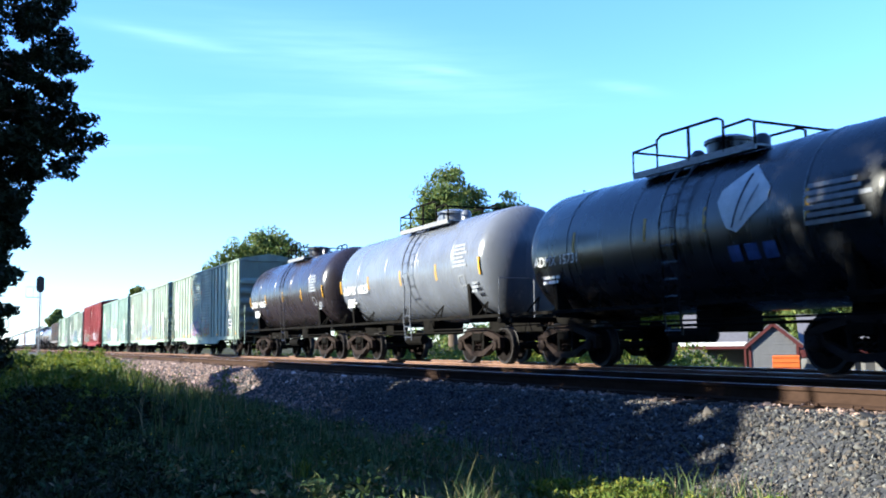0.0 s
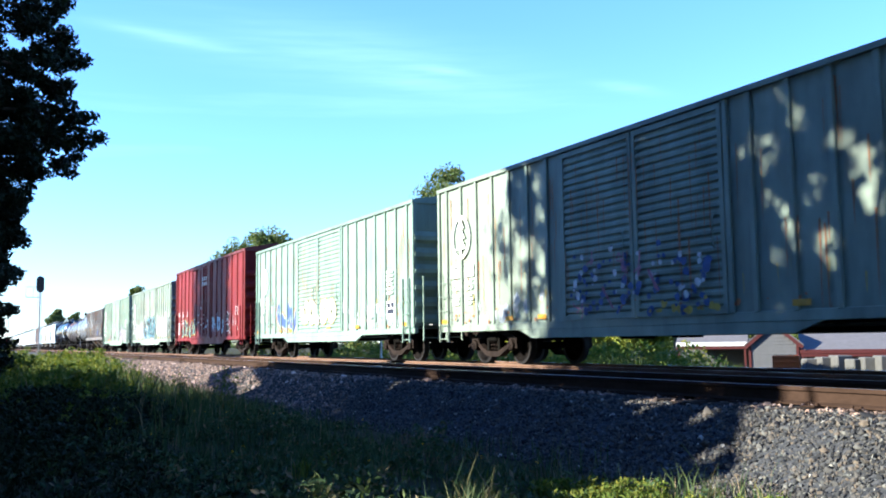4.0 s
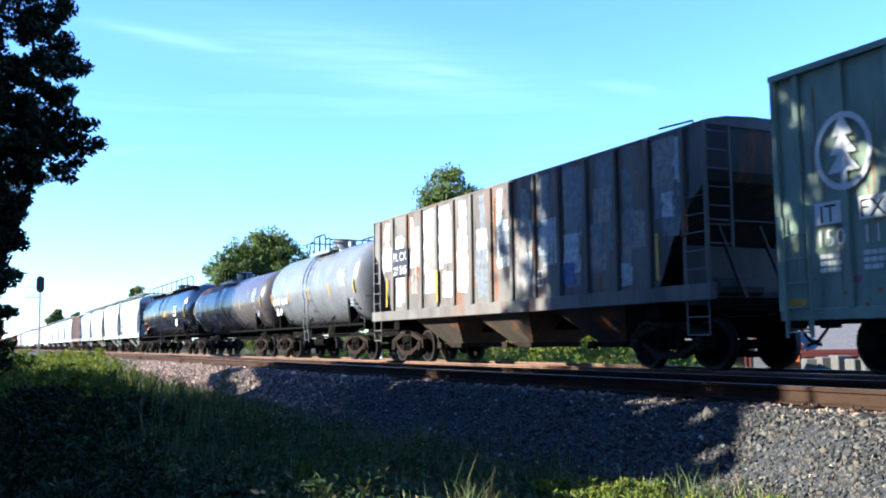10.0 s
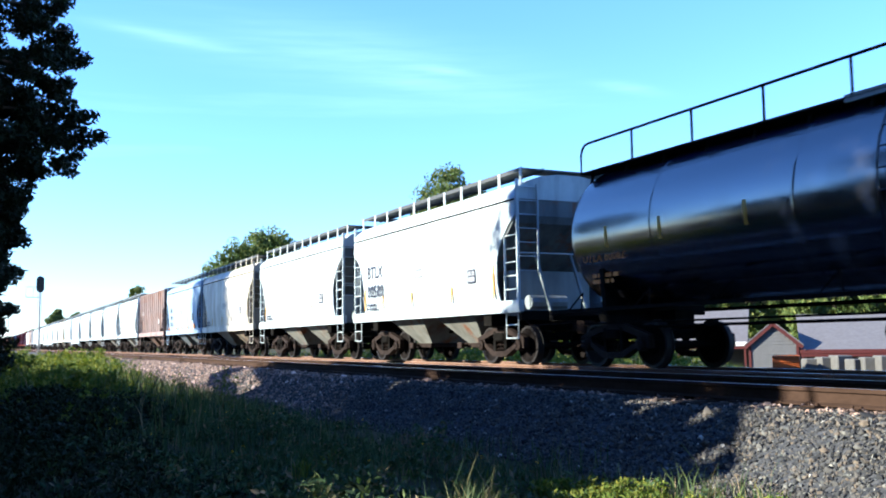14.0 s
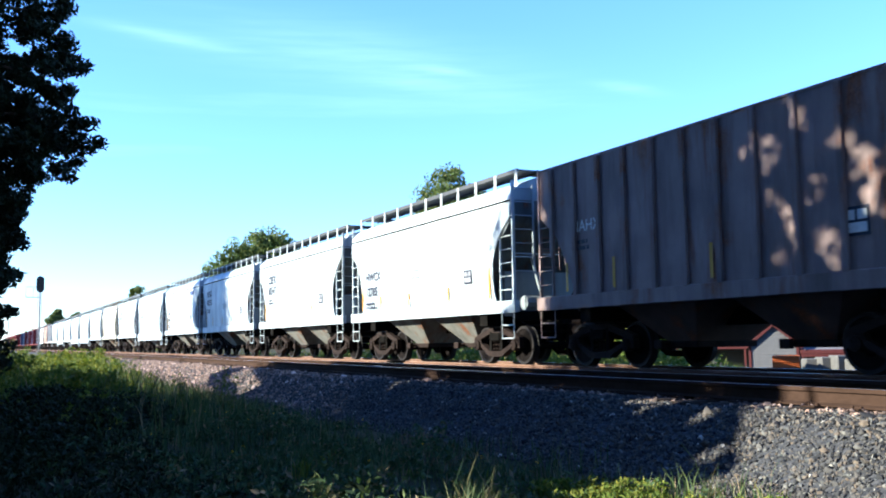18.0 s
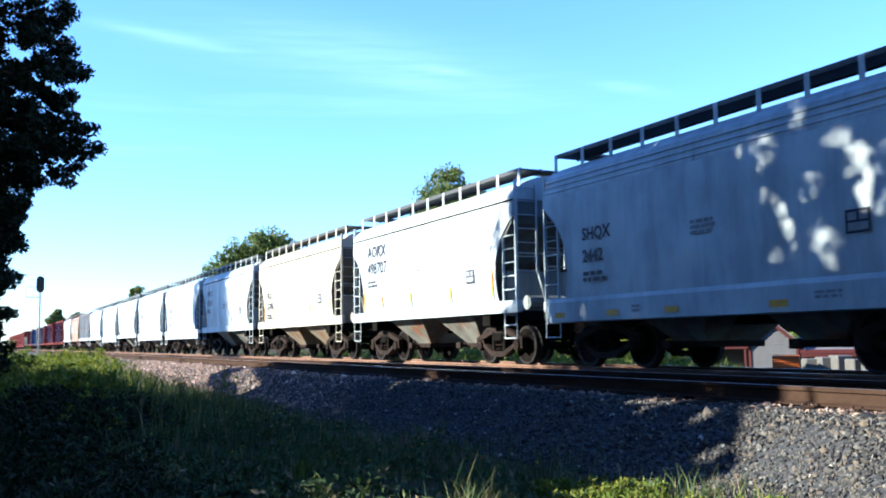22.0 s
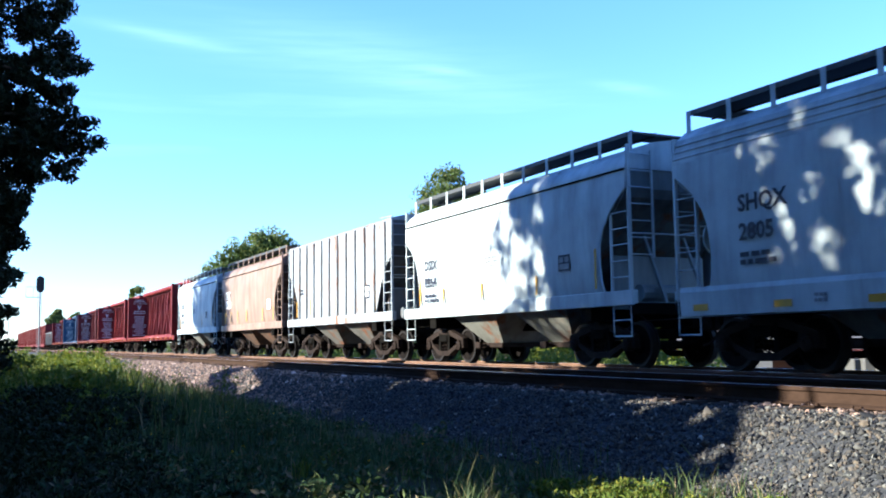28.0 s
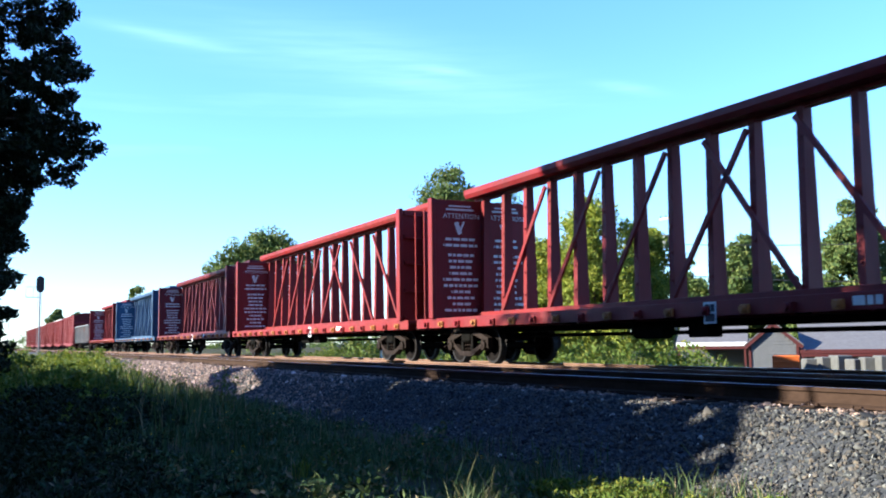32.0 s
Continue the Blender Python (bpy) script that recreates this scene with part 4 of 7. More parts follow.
def build_yard():
    """A long low white house with red trim on lower ground, an orange crate, a woodpile and blocks across the tracks."""
    x, y = bearing(45.6, 46)
    floor_z = float(ground_z(y))
    house = thing("house", "long low white clapboard house with red trim and front gable", "house", pose(x, y, floor_z, 0, 0, 44.3))
    eave, w, rise = 0.28 - floor_z, 1.04, 0.90
    g = Geo()
    g.prism([(-w, 0), (w, 0), (w, eave), (0, eave + rise), (-w, eave)], "y", 0.0, 3.0)
    gable = part("gable_wall", g.mesh("gable_wall", SIDING_WHITE), house)
    for k in range(int((eave + rise - 0.1) / 0.15)):
        z = 0.05 + 0.15 * k
        half = w - 0.08 if z < eave - 0.1 else max(0.06, (eave + rise - z - 0.16) * w / rise - 0.06)
        g = Geo()
        g.prism([(-0.032, z), (-0.003, z), (-0.003, z + 0.145), (-0.010, z + 0.145)], "x", -half, half)
        part("clapboard", g.mesh("clapboard", SIDING_WHITE), gable)
    for s in (-1, 1):
        g = Geo()
        g.box((s * w - 0.06, -0.07, 0), (s * w + 0.06, 0.0, eave), 0.01)
        part("corner_board", g.mesh("corner_board", RED_TRIM), gable, label="red corner board")
        g = Geo()
        g.beam((s * (w + 0.22), -0.16, eave - 0.19), (0, -0.16, eave + rise), 0.05, 0.15)
        part("rake_board", g.mesh("rake_board", RED_TRIM), gable, label="red rake board")
        g = Geo()
        g.add([(s * (w + 0.25), -0.2, eave - 0.10), (0, -0.2, eave + rise + 0.10), (0, 3.2, eave + rise + 0.10), (s * (w + 0.25), 3.2, eave - 0.10),
               (s * (w + 0.25), -0.2, eave - 0.04), (0, -0.2, eave + rise + 0.16), (0, 3.2, eave + rise + 0.16), (s * (w + 0.25), 3.2, eave - 0.04)],
              [(0, 1, 2, 3), (7, 6, 5, 4), (0, 4, 5, 1), (1, 5, 6, 2), (2, 6, 7, 3), (3, 7, 4, 0)])
        part("gable_roof", g.mesh("gable_roof", ROOF_GREY), gable)
    # two wings, each with a porch under a shallow roof
    for a, b, dz, front in ((-4.4, -w - 0.1, 0.0, 0.35), (w + 0.1, 9.0, -0.38, 0.0)):
        e = eave + dz
        g = Geo()
        g.box((a, front + 1.3, 0), (b, 5.5, e + 0.25), 0.01)
        wing = part("wing_wall", g.mesh("wing_wall", SIDING_WHITE), house)
        g = Geo()
        g.prism([(front, e), (5.8, e + 1.75), (5.8, e + 1.83), (front, e + 0.08)], "x", a, b)
        part("wing_roof", g.mesh("wing_roof", ROOF_GREY), wing, label="pale grey shingled roof")
        g = Geo()
        g.box((a, front - 0.05, e - 0.10), (b, front - 0.004, e + 0.09), 0.01)
        part("fascia", g.mesh("fascia", WHITE if dz == 0 else RED_TRIM), wing, label="painted fascia board")
        g = Geo()
        g.box((a, front - 0.03, e - 0.24), (b, front + 0.05, e - 0.104), 0.01)
        part("porch_beam", g.mesh("porch_beam", RED_TRIM), wing, label="red porch beam")
        n = max(2, int((b - a) / 1.6))
        for k in range(n):
            xx = a + 0.12 + (b - a - 0.24) * k / (n - 1)
            g = Geo()
            g.box((xx - 0.05, front - 0.02, 0), (xx + 0.05, front + 0.08, e - 0.24), 0.01)
            part("porch_post", g.mesh("porch_post", RED_TRIM), wing, label="red porch post")
        g = Geo()
        g.box((a, front, 0.70), (b, front + 0.06, 0.78), 0.01)
        part("porch_rail", g.mesh("porch_rail", RED_TRIM), wing, label="red porch rail")
    x, y = bearing(46.25, 34)
    crate = thing("crate", "bright orange plastic crate standing in the weeds", "crate", pose(x, y, float(ground_z(y)), 0, 0, 42))
    tall = 0.82
    for s in (-1, 1):
        for name, lo, hi in (("side", (-0.43, 0.27 * s - 0.02, 0.05), (0.43, 0.27 * s + 0.02, tall)), ("end", (0.41 * s - 0.02, -0.25, 0.05), (0.41 * s + 0.02, 0.25, tall))):
            g = Geo()
            g.box(lo, hi, 0.01)
            wall = part(name, g.mesh("crate_" + name, BARREL), crate)
            for k in range(5 if name == "side" else 0):
                g = Geo()
                g.box((-0.44, 0.29 * s - 0.03, 0.10 + 0.16 * k), (0.44, 0.29 * s + 0.03, 0.15 + 0.16 * k), 0.008)
                part("slat", g.mesh("slat", BARREL), wall)
    g = Geo()
    g.box((-0.44, -0.29, 0.0), (0.44, 0.29, 0.05), 0.01)
    part("bottom", g.mesh("crate_bottom", BARREL), crate)
    x, y = bearing(45.2, 34.2)
    stack = thing("woodpile", "small heap of pale sawn boards in the weeds", "woodpile", pose(x, y, float(ground_z(y)), 0, 0, 44))
    rnd = random.Random(3)
    for k in range(9):
        g = Geo()
        g.box((-0.42, -0.07, 0), (0.42, 0.07, 0.06), 0.006)
        part("board", g.mesh("board", POLE_WOOD), stack, pose(rnd.uniform(-0.1, 0.1), 0.16 * (k % 3) - 0.16, 0.07 * (k // 3) + 0.01 * k, 0, -38 if k > 5 else rnd.uniform(-4, 4), rnd.uniform(-8, 8)))
    for k in range(9):
        x, y = bearing(47.6 + 0.75 * k, 35 - 0.2 * k)
        g = Geo()
        g.box((-0.28, -0.28, 0), (0.28, 0.28, 0.70 + 0.06 * (k % 3)), 0.03)
        thing("concrete_block", "pale grey concrete block in the yard", "block", pose(x, y, float(ground_z(y)), 0, 0, -30 + 7 * (k % 4)), "concrete blocks", g.mesh("concrete_block", CONCRETE))


build_yard()


def build_marker():
    ob = thing("trackside_box", "low dark metal equipment box between the tracks", "equipment box", pose(-24.0, 10.4, -0.28))
    g = Geo()
    g.box((-0.22, -0.16, 0), (0.22, 0.16, 0.30), 0.03)
    part("case", g.mesh("case", SIGNAL_BLACK), ob)
    g = Geo()
    g.box((-0.24, -0.18, 0.30), (0.24, 0.18, 0.34), 0.01)
    part("lid", g.mesh("lid", BLACK), ob)
    p = thing("marker_post", "short pale marker post beside the far rail", "post", pose(-34.0, 14.1, -0.35))
    g = Geo()
    g.box((-0.06, -0.03, 0), (0.06, 0.03, 1.0), 0.01)
    part("stake", g.mesh("marker_stake", WHITE), p)


build_marker()


# ---------------------------------------------------------------- railcars: shared running gear
def wheel_mesh(g):
    g.lathe([(-0.085, 0.10), (-0.085, 0.16), (-0.045, 0.20), (-0.05, 0.37), (-0.07, 0.39), (-0.07, 0.447), (0.05, 0.457), (0.06, 0.482), (0.085, 0.482), (0.085, 0.39), (0.0, 0.37), (0.01, 0.2), (0.085, 0.15), (0.085, 0.10)], (0, 0, 0), 26)
    n = 26
    for i, f in enumerate(g.f):
        if len(f) == 4:
            ys = [g.v[k] for k in f]
            rr = [math.hypot(p[0], p[2]) for p in ys]
            if min(rr) > 0.388:
                g.m[i] = 1


def sideframe_mesh(g):
    """One cast frame: arched top, sloping lower arms and a jaw at each end, as a single closed bar."""
    half = [(0.0, 0.81), (0.32, 0.80), (0.80, 0.67), (1.05, 0.60), (1.07, 0.40), (1.00, 0.42), (0.98, 0.55), (0.78, 0.57), (0.74, 0.46), (0.30, 0.26), (0.0, 0.25)]
    path = half + [(-x, z) for x, z in reversed(half[1:-1])]
    n = len(path)
    rings = []
    for i in range(n + 1):
        p, a, b = path[i % n], path[(i - 1) % n], path[(i + 1) % n]
        dx, dz = b[0] - a[0], b[1] - a[1]
        k = math.hypot(dx, dz)
        nx, nz = dz / k, -dx / k
        h = 0.065 if p[1] > 0.58 or abs(p[0]) < 0.7 else 0.045
        w = 0.07 if p[1] > 0.3 else 0.10
        rings.append([(p[0] + nx * h, -w, p[1] + nz * h), (p[0] + nx * h, w, p[1] + nz * h), (p[0] - nx * h, w, p[1] - nz * h), (p[0] - nx * h, -w, p[1] - nz * h)])
    g.loft(rings, False)


def spring_mesh(g):
    pts = []
    for i in range(20):
        a = i * 2 * math.pi / 6.5
        pts.append((0.055 * math.cos(a), 0.055 * math.sin(a), 0.30 + 0.27 * i / 19))
    g.rod(pts, 0.014, 4)


def bearing_cap_mesh(g):
    g.lathe([(-0.12, 0.08), (-0.10, 0.12), (0.05, 0.13)], (0, -0.02, 0.457), 12)
    for b in (0, 1, 2):
        a = 2.1 * b
        g.lathe([(-0.14, 0.018), (-0.09, 0.02)], (0.05 * math.cos(a), -0.02, 0.457 + 0.05 * math.sin(a)), 5)


def truck_mesh(g):
    g.box((-0.22, -1.12, 0.56), (0.22, 1.12, 0.76), 0.03)
    for s in (-0.89, 0.89):
        g.rod([(s, -0.98, 0.457), (s, 0.98, 0.457)], 0.075, 10)
    g.box((-0.75, -0.25, 0.33), (0.75, -0.19, 0.40), 0.01)
    for s in (-0.40, 0.40):
        g.box((s - 0.05, -0.85, 0.36), (s + 0.05, 0.85, 0.46), 0.01)
    for s in (-0.26, 0.26):
        for y in (-1.0, 1.0):
            g.box((s - 0.05, y - 0.075, 0.27), (s + 0.05, y + 0.075, 0.80), 0.01)


def add_truck(car, x):
    tr = part("truck", kept("truck", truck_mesh, BLACK, 30), car, pose(x, 0, 0))
    for s in (-1, 1):
        part("sideframe", kept("sideframe", sideframe_mesh, STEEL, 30), tr, pose(0, s * 1.0, 0, 0, 0, 0 if s < 0 else 180), label="brown cast steel sideframe")
        if s < 0:
            for k in (-0.14, 0.0, 0.14):
                part("spring", kept("spring", spring_mesh, STEEL, 60), tr, pose(k, -1.0, 0))
        for k in (-0.89, 0.89):
            part("bearing_cap", kept("bearing_cap", bearing_cap_mesh, STEEL, 40), tr, pose(k, s * 1.0, 0, 0, 0, 0 if s < 0 else 180))
        for k in (-0.89, 0.89):
            part("wheel", kept("wheel", wheel_mesh, [WHEEL, TREAD], 35), tr, pose(k, s * 0.755, 0.457, 0, 0, 0 if s < 0 else 180))
    return tr


def coupler_mesh(g):
    g.box((-0.9, -0.10, 0.76), (0.36, 0.10, 0.96), 0.02)
    g.box((0.30, -0.19, 0.70), (0.50, 0.15, 1.02), 0.03)
    g.box((0.46, -0.20, 0.70), (0.66, -0.07, 1.02), 0.03)
    g.box((0.46, 0.06, 0.74), (0.60, 0.18, 0.98), 0.03)
    g.rod([(0.1, 0.3, 0.78), (0.35, 0.32, 0.50), (0.6, 0.3, 0.42)], 0.025, 6)
    g.rod([(-0.05, -1.3, 1.0), (0.05, -1.2, 0.9), (0.1, -0.2, 0.95)], 0.015, 5)


def running_gear(car, half, centre, sill=True, long_sill=None):
    add_truck(car, -centre)
    add_truck(car, centre)
    key = "coupler"
    for s in (-1, 1):
        part("coupler", kept(key, coupler_mesh, STEEL, 30), car, pose(s * half, 0, 0, 0, 0, 0 if s > 0 else 180))
    if sill:
        def cs(g):
            g.box((-half, -0.22, 0.78), (half, 0.22, 1.08), 0.01)
            for k in (-centre, centre):
                g.box((k - 0.2, -1.38, 0.86), (k + 0.2, 1.38, 1.04), 0.01)
            for k in range(5):
                x = -centre + 2 * centre * (k + 0.5) / 5
                g.box((x - 0.05, -1.36, 0.90), (x + 0.05, 1.36, 1.03))
            g.rod([(-1.4, -0.75, 0.72), (-0.5, -0.75, 0.72)], 0.16, 10)
            g.box((0.2, -0.9, 0.58), (0.75, -0.55, 0.92), 0.03)
            g.rod([(-centre, -0.35, 0.66), (centre, -0.35, 0.66)], 0.022, 5)
            g.rod([(-centre, 0.35, 0.70), (centre, 0.35, 0.70)], 0.03, 5)
        part("underframe", kept("underframe%.2f_%.2f" % (half, centre), cs, BLACK, 30), car)


def ladder_mesh(w, z0, z1, step=0.36):
    def build(g):
        for s in (-w / 2, w / 2):
            g.beam((s, 0, z0), (s, 0, z1), 0.035, 0.05)
        k = z0 + 0.08
        while k < z1:
            g.rod([(-w / 2, -0.01, k), (w / 2, -0.01, k)], 0.013, 5)
            k += step
    return build


def add_ladder(car, x, y, z0, z1, color, turn=0, w=0.46, name="ladder"):
    me = kept("ladder%.2f_%.2f_%.2f" % (w, z0, z1), ladder_mesh(w, z0, z1), PAINT)
    return part(name, me, car, pose(x, y, 0, 0, 0, turn), color)


def stripes(car, xs, y, z0, z1, w=0.09, mat=None):
    """Upright reflective strips on the side."""
    def build(g):
        g.box((-w / 2, -0.004, z0), (w / 2, 0.0, z1))
    me = kept("strip%.2f_%.2f_%.2f" % (w, z0, z1), build, mat or YELLOW)
    for x in xs:
        part("reflective_strip", me, car, pose(x, y, 0), label="yellow reflective strip")


def bars(car, x, y, z, w, h, rows, mat, seed=0, name="stencil"):
    """Unreadable small print: rows of short bars."""
    rnd = random.Random(seed)
    g = Geo()
    rh = h / rows
    for r in range(rows):
        u = 0.0
        lim = w * rnd.uniform(0.6, 1.0)
        while u < lim:
            k = rnd.uniform(0.12, 0.3) * w
            g.box((u, -0.003, (rows - 1 - r) * rh + rh * 0.2), (min(u + k, lim), 0.0, (rows - 1 - r) * rh + rh * 0.85))
            u += k + 0.05 * w
    tagged(part(name, g.mesh(name, mat), car, pose(x, y, z)), kind="stuff")


def panel(car, x, y, z, w, h, mat, inner=None):
    """A painted data panel with an inner field."""
    g = Geo()
    g.box((0, -0.003, 0), (w, 0, h))
    if inner:
        e = 0.12 * min(w, h)
        g.box((e, -0.006, e), (w - e, -0.003, h * 0.45), 0, 1)
        g.box((e, -0.006, h * 0.55), (w * 0.45, -0.003, h - e), 0, 1)
        g.box((w * 0.55, -0.006, h * 0.55), (w - e, -0.003, h - e), 0, 1)
    part("data_panel", g.mesh("data_panel", [mat, inner or mat]), car, pose(x, y, z))


# sprayed and weathered paints
SPRAYS = [(0.50, 0.51, 0.53), (0.03, 0.06, 0.20), (0.30, 0.11, 0.18), (0.34, 0.25, 0.03), (0.010, 0.010, 0.013), (0.12, 0.36, 0.38), (0.32, 0.25, 0.34), (0.26, 0.10, 0.03), (0.26, 0.29, 0.32), (0.06, 0.16, 0.05), (0.10, 0.115, 0.14), (0.16, 0.15, 0.15)]
GRAFFITI = [simple("spray_%d" % i, c, 0.6, 0.0, 0.35, 7.0) for i, c in enumerate(SPRAYS)]


def ribbon(g, pts, w, yy, mat):
    """A flat painted stroke along pts (x, z), narrowing at its ends."""
    n = len(pts)
    a, b = [], []
    for i in range(n):
        p, q = pts[max(0, i - 1)], pts[min(n - 1, i + 1)]
        dx, dz = q[0] - p[0], q[1] - p[1]
        k = math.hypot(dx, dz) or 1.0
        h = w / 2 * (0.55 if i in (0, n - 1) else 1.0)
        a.append((pts[i][0] - dz / k * h, yy, pts[i][1] + dx / k * h))
        b.append((pts[i][0] + dz / k * h, yy, pts[i][1] - dx / k * h))
    g.add(a + b, [(i, i + n, i + n + 1, i + 1) for i in range(n - 1)], mat)


def curl(pts, n=4):
    """Rounds a polyline by cutting its corners twice."""
    for _ in range(2):
        out = [pts[0]]
        for p, q in zip(pts, pts[1:]):
            out += [(p[0] * 0.75 + q[0] * 0.25, p[1] * 0.75 + q[1] * 0.25), (p[0] * 0.25 + q[0] * 0.75, p[1] * 0.25 + q[1] * 0.75)]
        pts = out + [pts[-1]]
    return pts


def graffiti(car, x, y, z, w, h, fill, line, letters, seed, halo=None, fat=0.30):
    """Sprayed pieces of fat looping strokes with outlines and loose drips; they spell nothing."""
    rnd = random.Random(seed)
    g = Geo()
    step = w / letters
    depth = [0.0]

    def layer():
        depth[0] -= 0.0005
        return depth[0]
    shapes = []
    for i in range(letters):
        x0, zz = step * i + rnd.uniform(-0.1, 0.1) * step, rnd.uniform(0.0, 0.10) * h
        top = h * rnd.uniform(0.82, 1.0)
        a0, turn = rnd.uniform(0, 6.28), rnd.choice((-1, 1)) * rnd.uniform(1.0, 1.5)
        q = [(0.5 + rnd.uniform(0.25, 0.62) * math.cos(a0 + turn * m), 0.5 + rnd.uniform(0.30, 0.5) * math.sin(a0 + turn * m)) for m in range(rnd.randint(4, 6))]
        pts = curl([(x0 + step * (-0.05 + 1.10 * a + rnd.uniform(-0.07, 0.07)), zz + top * (b * 0.84 + 0.08 + rnd.uniform(-0.05, 0.05))) for a, b in q])
        shapes.append(pts)
    bw = min(step, h) * fat
    if halo is not None:
        for pts in shapes:
            ribbon(g, pts, bw * 1.75, layer(), 2)
    for pts in shapes:
        ribbon(g, pts, bw * 1.38, layer(), 1)
    for pts in shapes:
        ribbon(g, pts, bw, layer(), 0)
    for pts in shapes:
        k = rnd.randrange(2, max(3, len(pts) - 6))
        ribbon(g, pts[k:k + 4], bw * 0.16, layer(), 1)
        for d in range(2):
            p = pts[rnd.randrange(len(pts))]
            ribbon(g, [(p[0], p[1]), (p[0] + 0.01, p[1] - h * rnd.uniform(0.05, 0.22))], 0.02, layer(), rnd.randrange(2))
    ob = part("graffiti", g.mesh("graffiti", [GRAFFITI[fill], GRAFFITI[line], GRAFFITI[halo if halo is not None else line]]), car, pose(x, y, z), label="faded spray-painted graffiti")
    tagged(ob, kind="stuff")


def scrawl(car, x, y, z, w, h, mat, count, seed, thick=0.035):
    """Loose sprayed lines and tags."""
    rnd = random.Random(seed)
    g = Geo()
    for k in range(count):
        cx, cz = rnd.uniform(0, w), rnd.uniform(0, h)
        r = h * rnd.uniform(0.12, 0.4)
        pts = [(cx + rnd.uniform(-1, 1) * r, cz + rnd.uniform(-1, 1) * r) for i in range(rnd.randint(3, 5))]
        ribbon(g, curl(pts), thick * rnd.uniform(0.6, 1.4), -0.0005 * k, 0)
    tagged(part("graffiti", g.mesh("graffiti", GRAFFITI[mat]), car, pose(x, y, z), label="thin sprayed scrawls"), kind="stuff")


def flakes(car, x, y, z, w, h, mat, count, seed, size=0.16, label="patches of loose paint"):
    """Ragged patches of other paint."""
    rnd = random.Random(seed)
    g = Geo()
    for k in range(count):
        cx, cz = rnd.uniform(0, w), rnd.uniform(0, h) * rnd.uniform(0.4, 1.0)
        r = size * rnd.uniform(0.4, 1.2)
        n = 9
        pts = [(cx + r * rnd.uniform(0.6, 1.1) * math.cos(6.283 * i / n), -0.0006 * k, cz + r * rnd.uniform(0.5, 1.1) * math.sin(6.283 * i / n)) for i in range(n)]
        g.add(pts, [tuple(range(n))])
    tagged(part("loose_paint", g.mesh("loose_paint", mat), car, pose(x, y, z), label=label), kind="stuff")


def runs(car, x, y, z, w, h, mat, count, seed):
    """Thin streaks that have run down the side from seams and door tracks."""
    rnd = random.Random(seed)
    g = Geo()
    for k in range(count):
        cx, top, ln = rnd.uniform(0, w), h * rnd.uniform(0.35, 1.0), h * rnd.uniform(0.12, 0.5)
        a, b = rnd.uniform(0.005, 0.017), rnd.uniform(-0.02, 0.02)
        g.add([(cx - a, -0.0003 * k, top), (cx + a, -0.0003 * k, top), (cx + a * 0.6 + b, -0.0003 * k, top - ln * 0.6), (cx + b, -0.0003 * k, top - ln), (cx - a * 0.7 + b, -0.0003 * k, top - ln * 0.6)], [(0, 4, 3, 2, 1)])
    tagged(part("stain", g.mesh("stain", mat), car, pose(x, y, z), label="rust-brown run-down streaks"), kind="stuff")


# ---------------------------------------------------------------- boxcars
BOX_HALF, BOX_SIDE, BOX_EAVE, BOX_FLOOR = 8.27, 1.46, 4.40, 0.95


def box_body(g):
    g.box((-BOX_HALF + 0.06, -BOX_SIDE, BOX_FLOOR), (BOX_HALF - 0.06, BOX_SIDE, BOX_EAVE), 0.02)


def box_roof(g):
    h, w, e, p = BOX_HALF, 1.53, BOX_EAVE, 4.68
    g.prism([(-w, e - 0.05), (w, e - 0.05), (w, e + 0.04), (0, p), (-w, e + 0.04)], "x", -h, h)
    n = 14
    for k in range(n + 1):
        x = -h + 0.15 + (2 * h - 0.3) * k / n
        g.prism([(0.12 - w, e + 0.05), (0.12 - w, e + 0.078), (0, p + 0.018), (w - 0.12, e + 0.078), (w - 0.12, e + 0.05), (0, p)], "x", x - 0.04, x + 0.04)


def box_end(g):
    """Corrugated steel end: deep horizontal ribs."""
    w, z0, z1 = BOX_SIDE, BOX_FLOOR, BOX_EAVE
    pts = [(0.0, z0)]
    n = 6
    for k in range(n):
        a = z0 + (z1 - 0.75 - z0) * k / n
        s = (z1 - 0.75 - z0) / n
        pts += [(0.0, a + 0.10 * s), (0.085, a + 0.30 * s), (0.085, a + 0.55 * s), (0.0, a + 0.85 * s)]
    pts += [(0.0, z1), (-0.05, z1), (-0.05, z0)]
    g.loft([[(x, -w, z) for x, z in pts], [(x, -w + 0.12, z) for x, z in pts], [(x, w - 0.12, z) for x, z in pts], [(x, w, z) for x, z in pts]])
    for s in (-1, 1):
        g.box((-0.06, s * w - 0.06, z0), (0.05, s * w + 0.06, z1), 0.01)
    g.prism([(-w, z1 - 0.02), (w, z1 - 0.02), (0, 4.66)], "x", -0.04, 0.02)


def box_sill(g):
    g.box((-BOX_HALF, -1.49, 0.80), (BOX_HALF, -1.38, 0.97), 0.01)
    g.box((-BOX_HALF, 1.38, 0.80), (BOX_HALF, 1.49, 0.97), 0.01)
    g.prism([(-4.3, 0.82), (-3.7, 0.62), (3.7, 0.62), (4.3, 0.82)], "y", -1.48, -1.42)
    g.prism([(-4.3, 0.82), (-3.7, 0.62), (3.7, 0.62), (4.3, 0.82)], "y", 1.42, 1.48)


def post_mesh(g):
    g.box((-0.055, -0.05, BOX_FLOOR), (0.055, 0.0, BOX_EAVE - 0.04), 0.012)


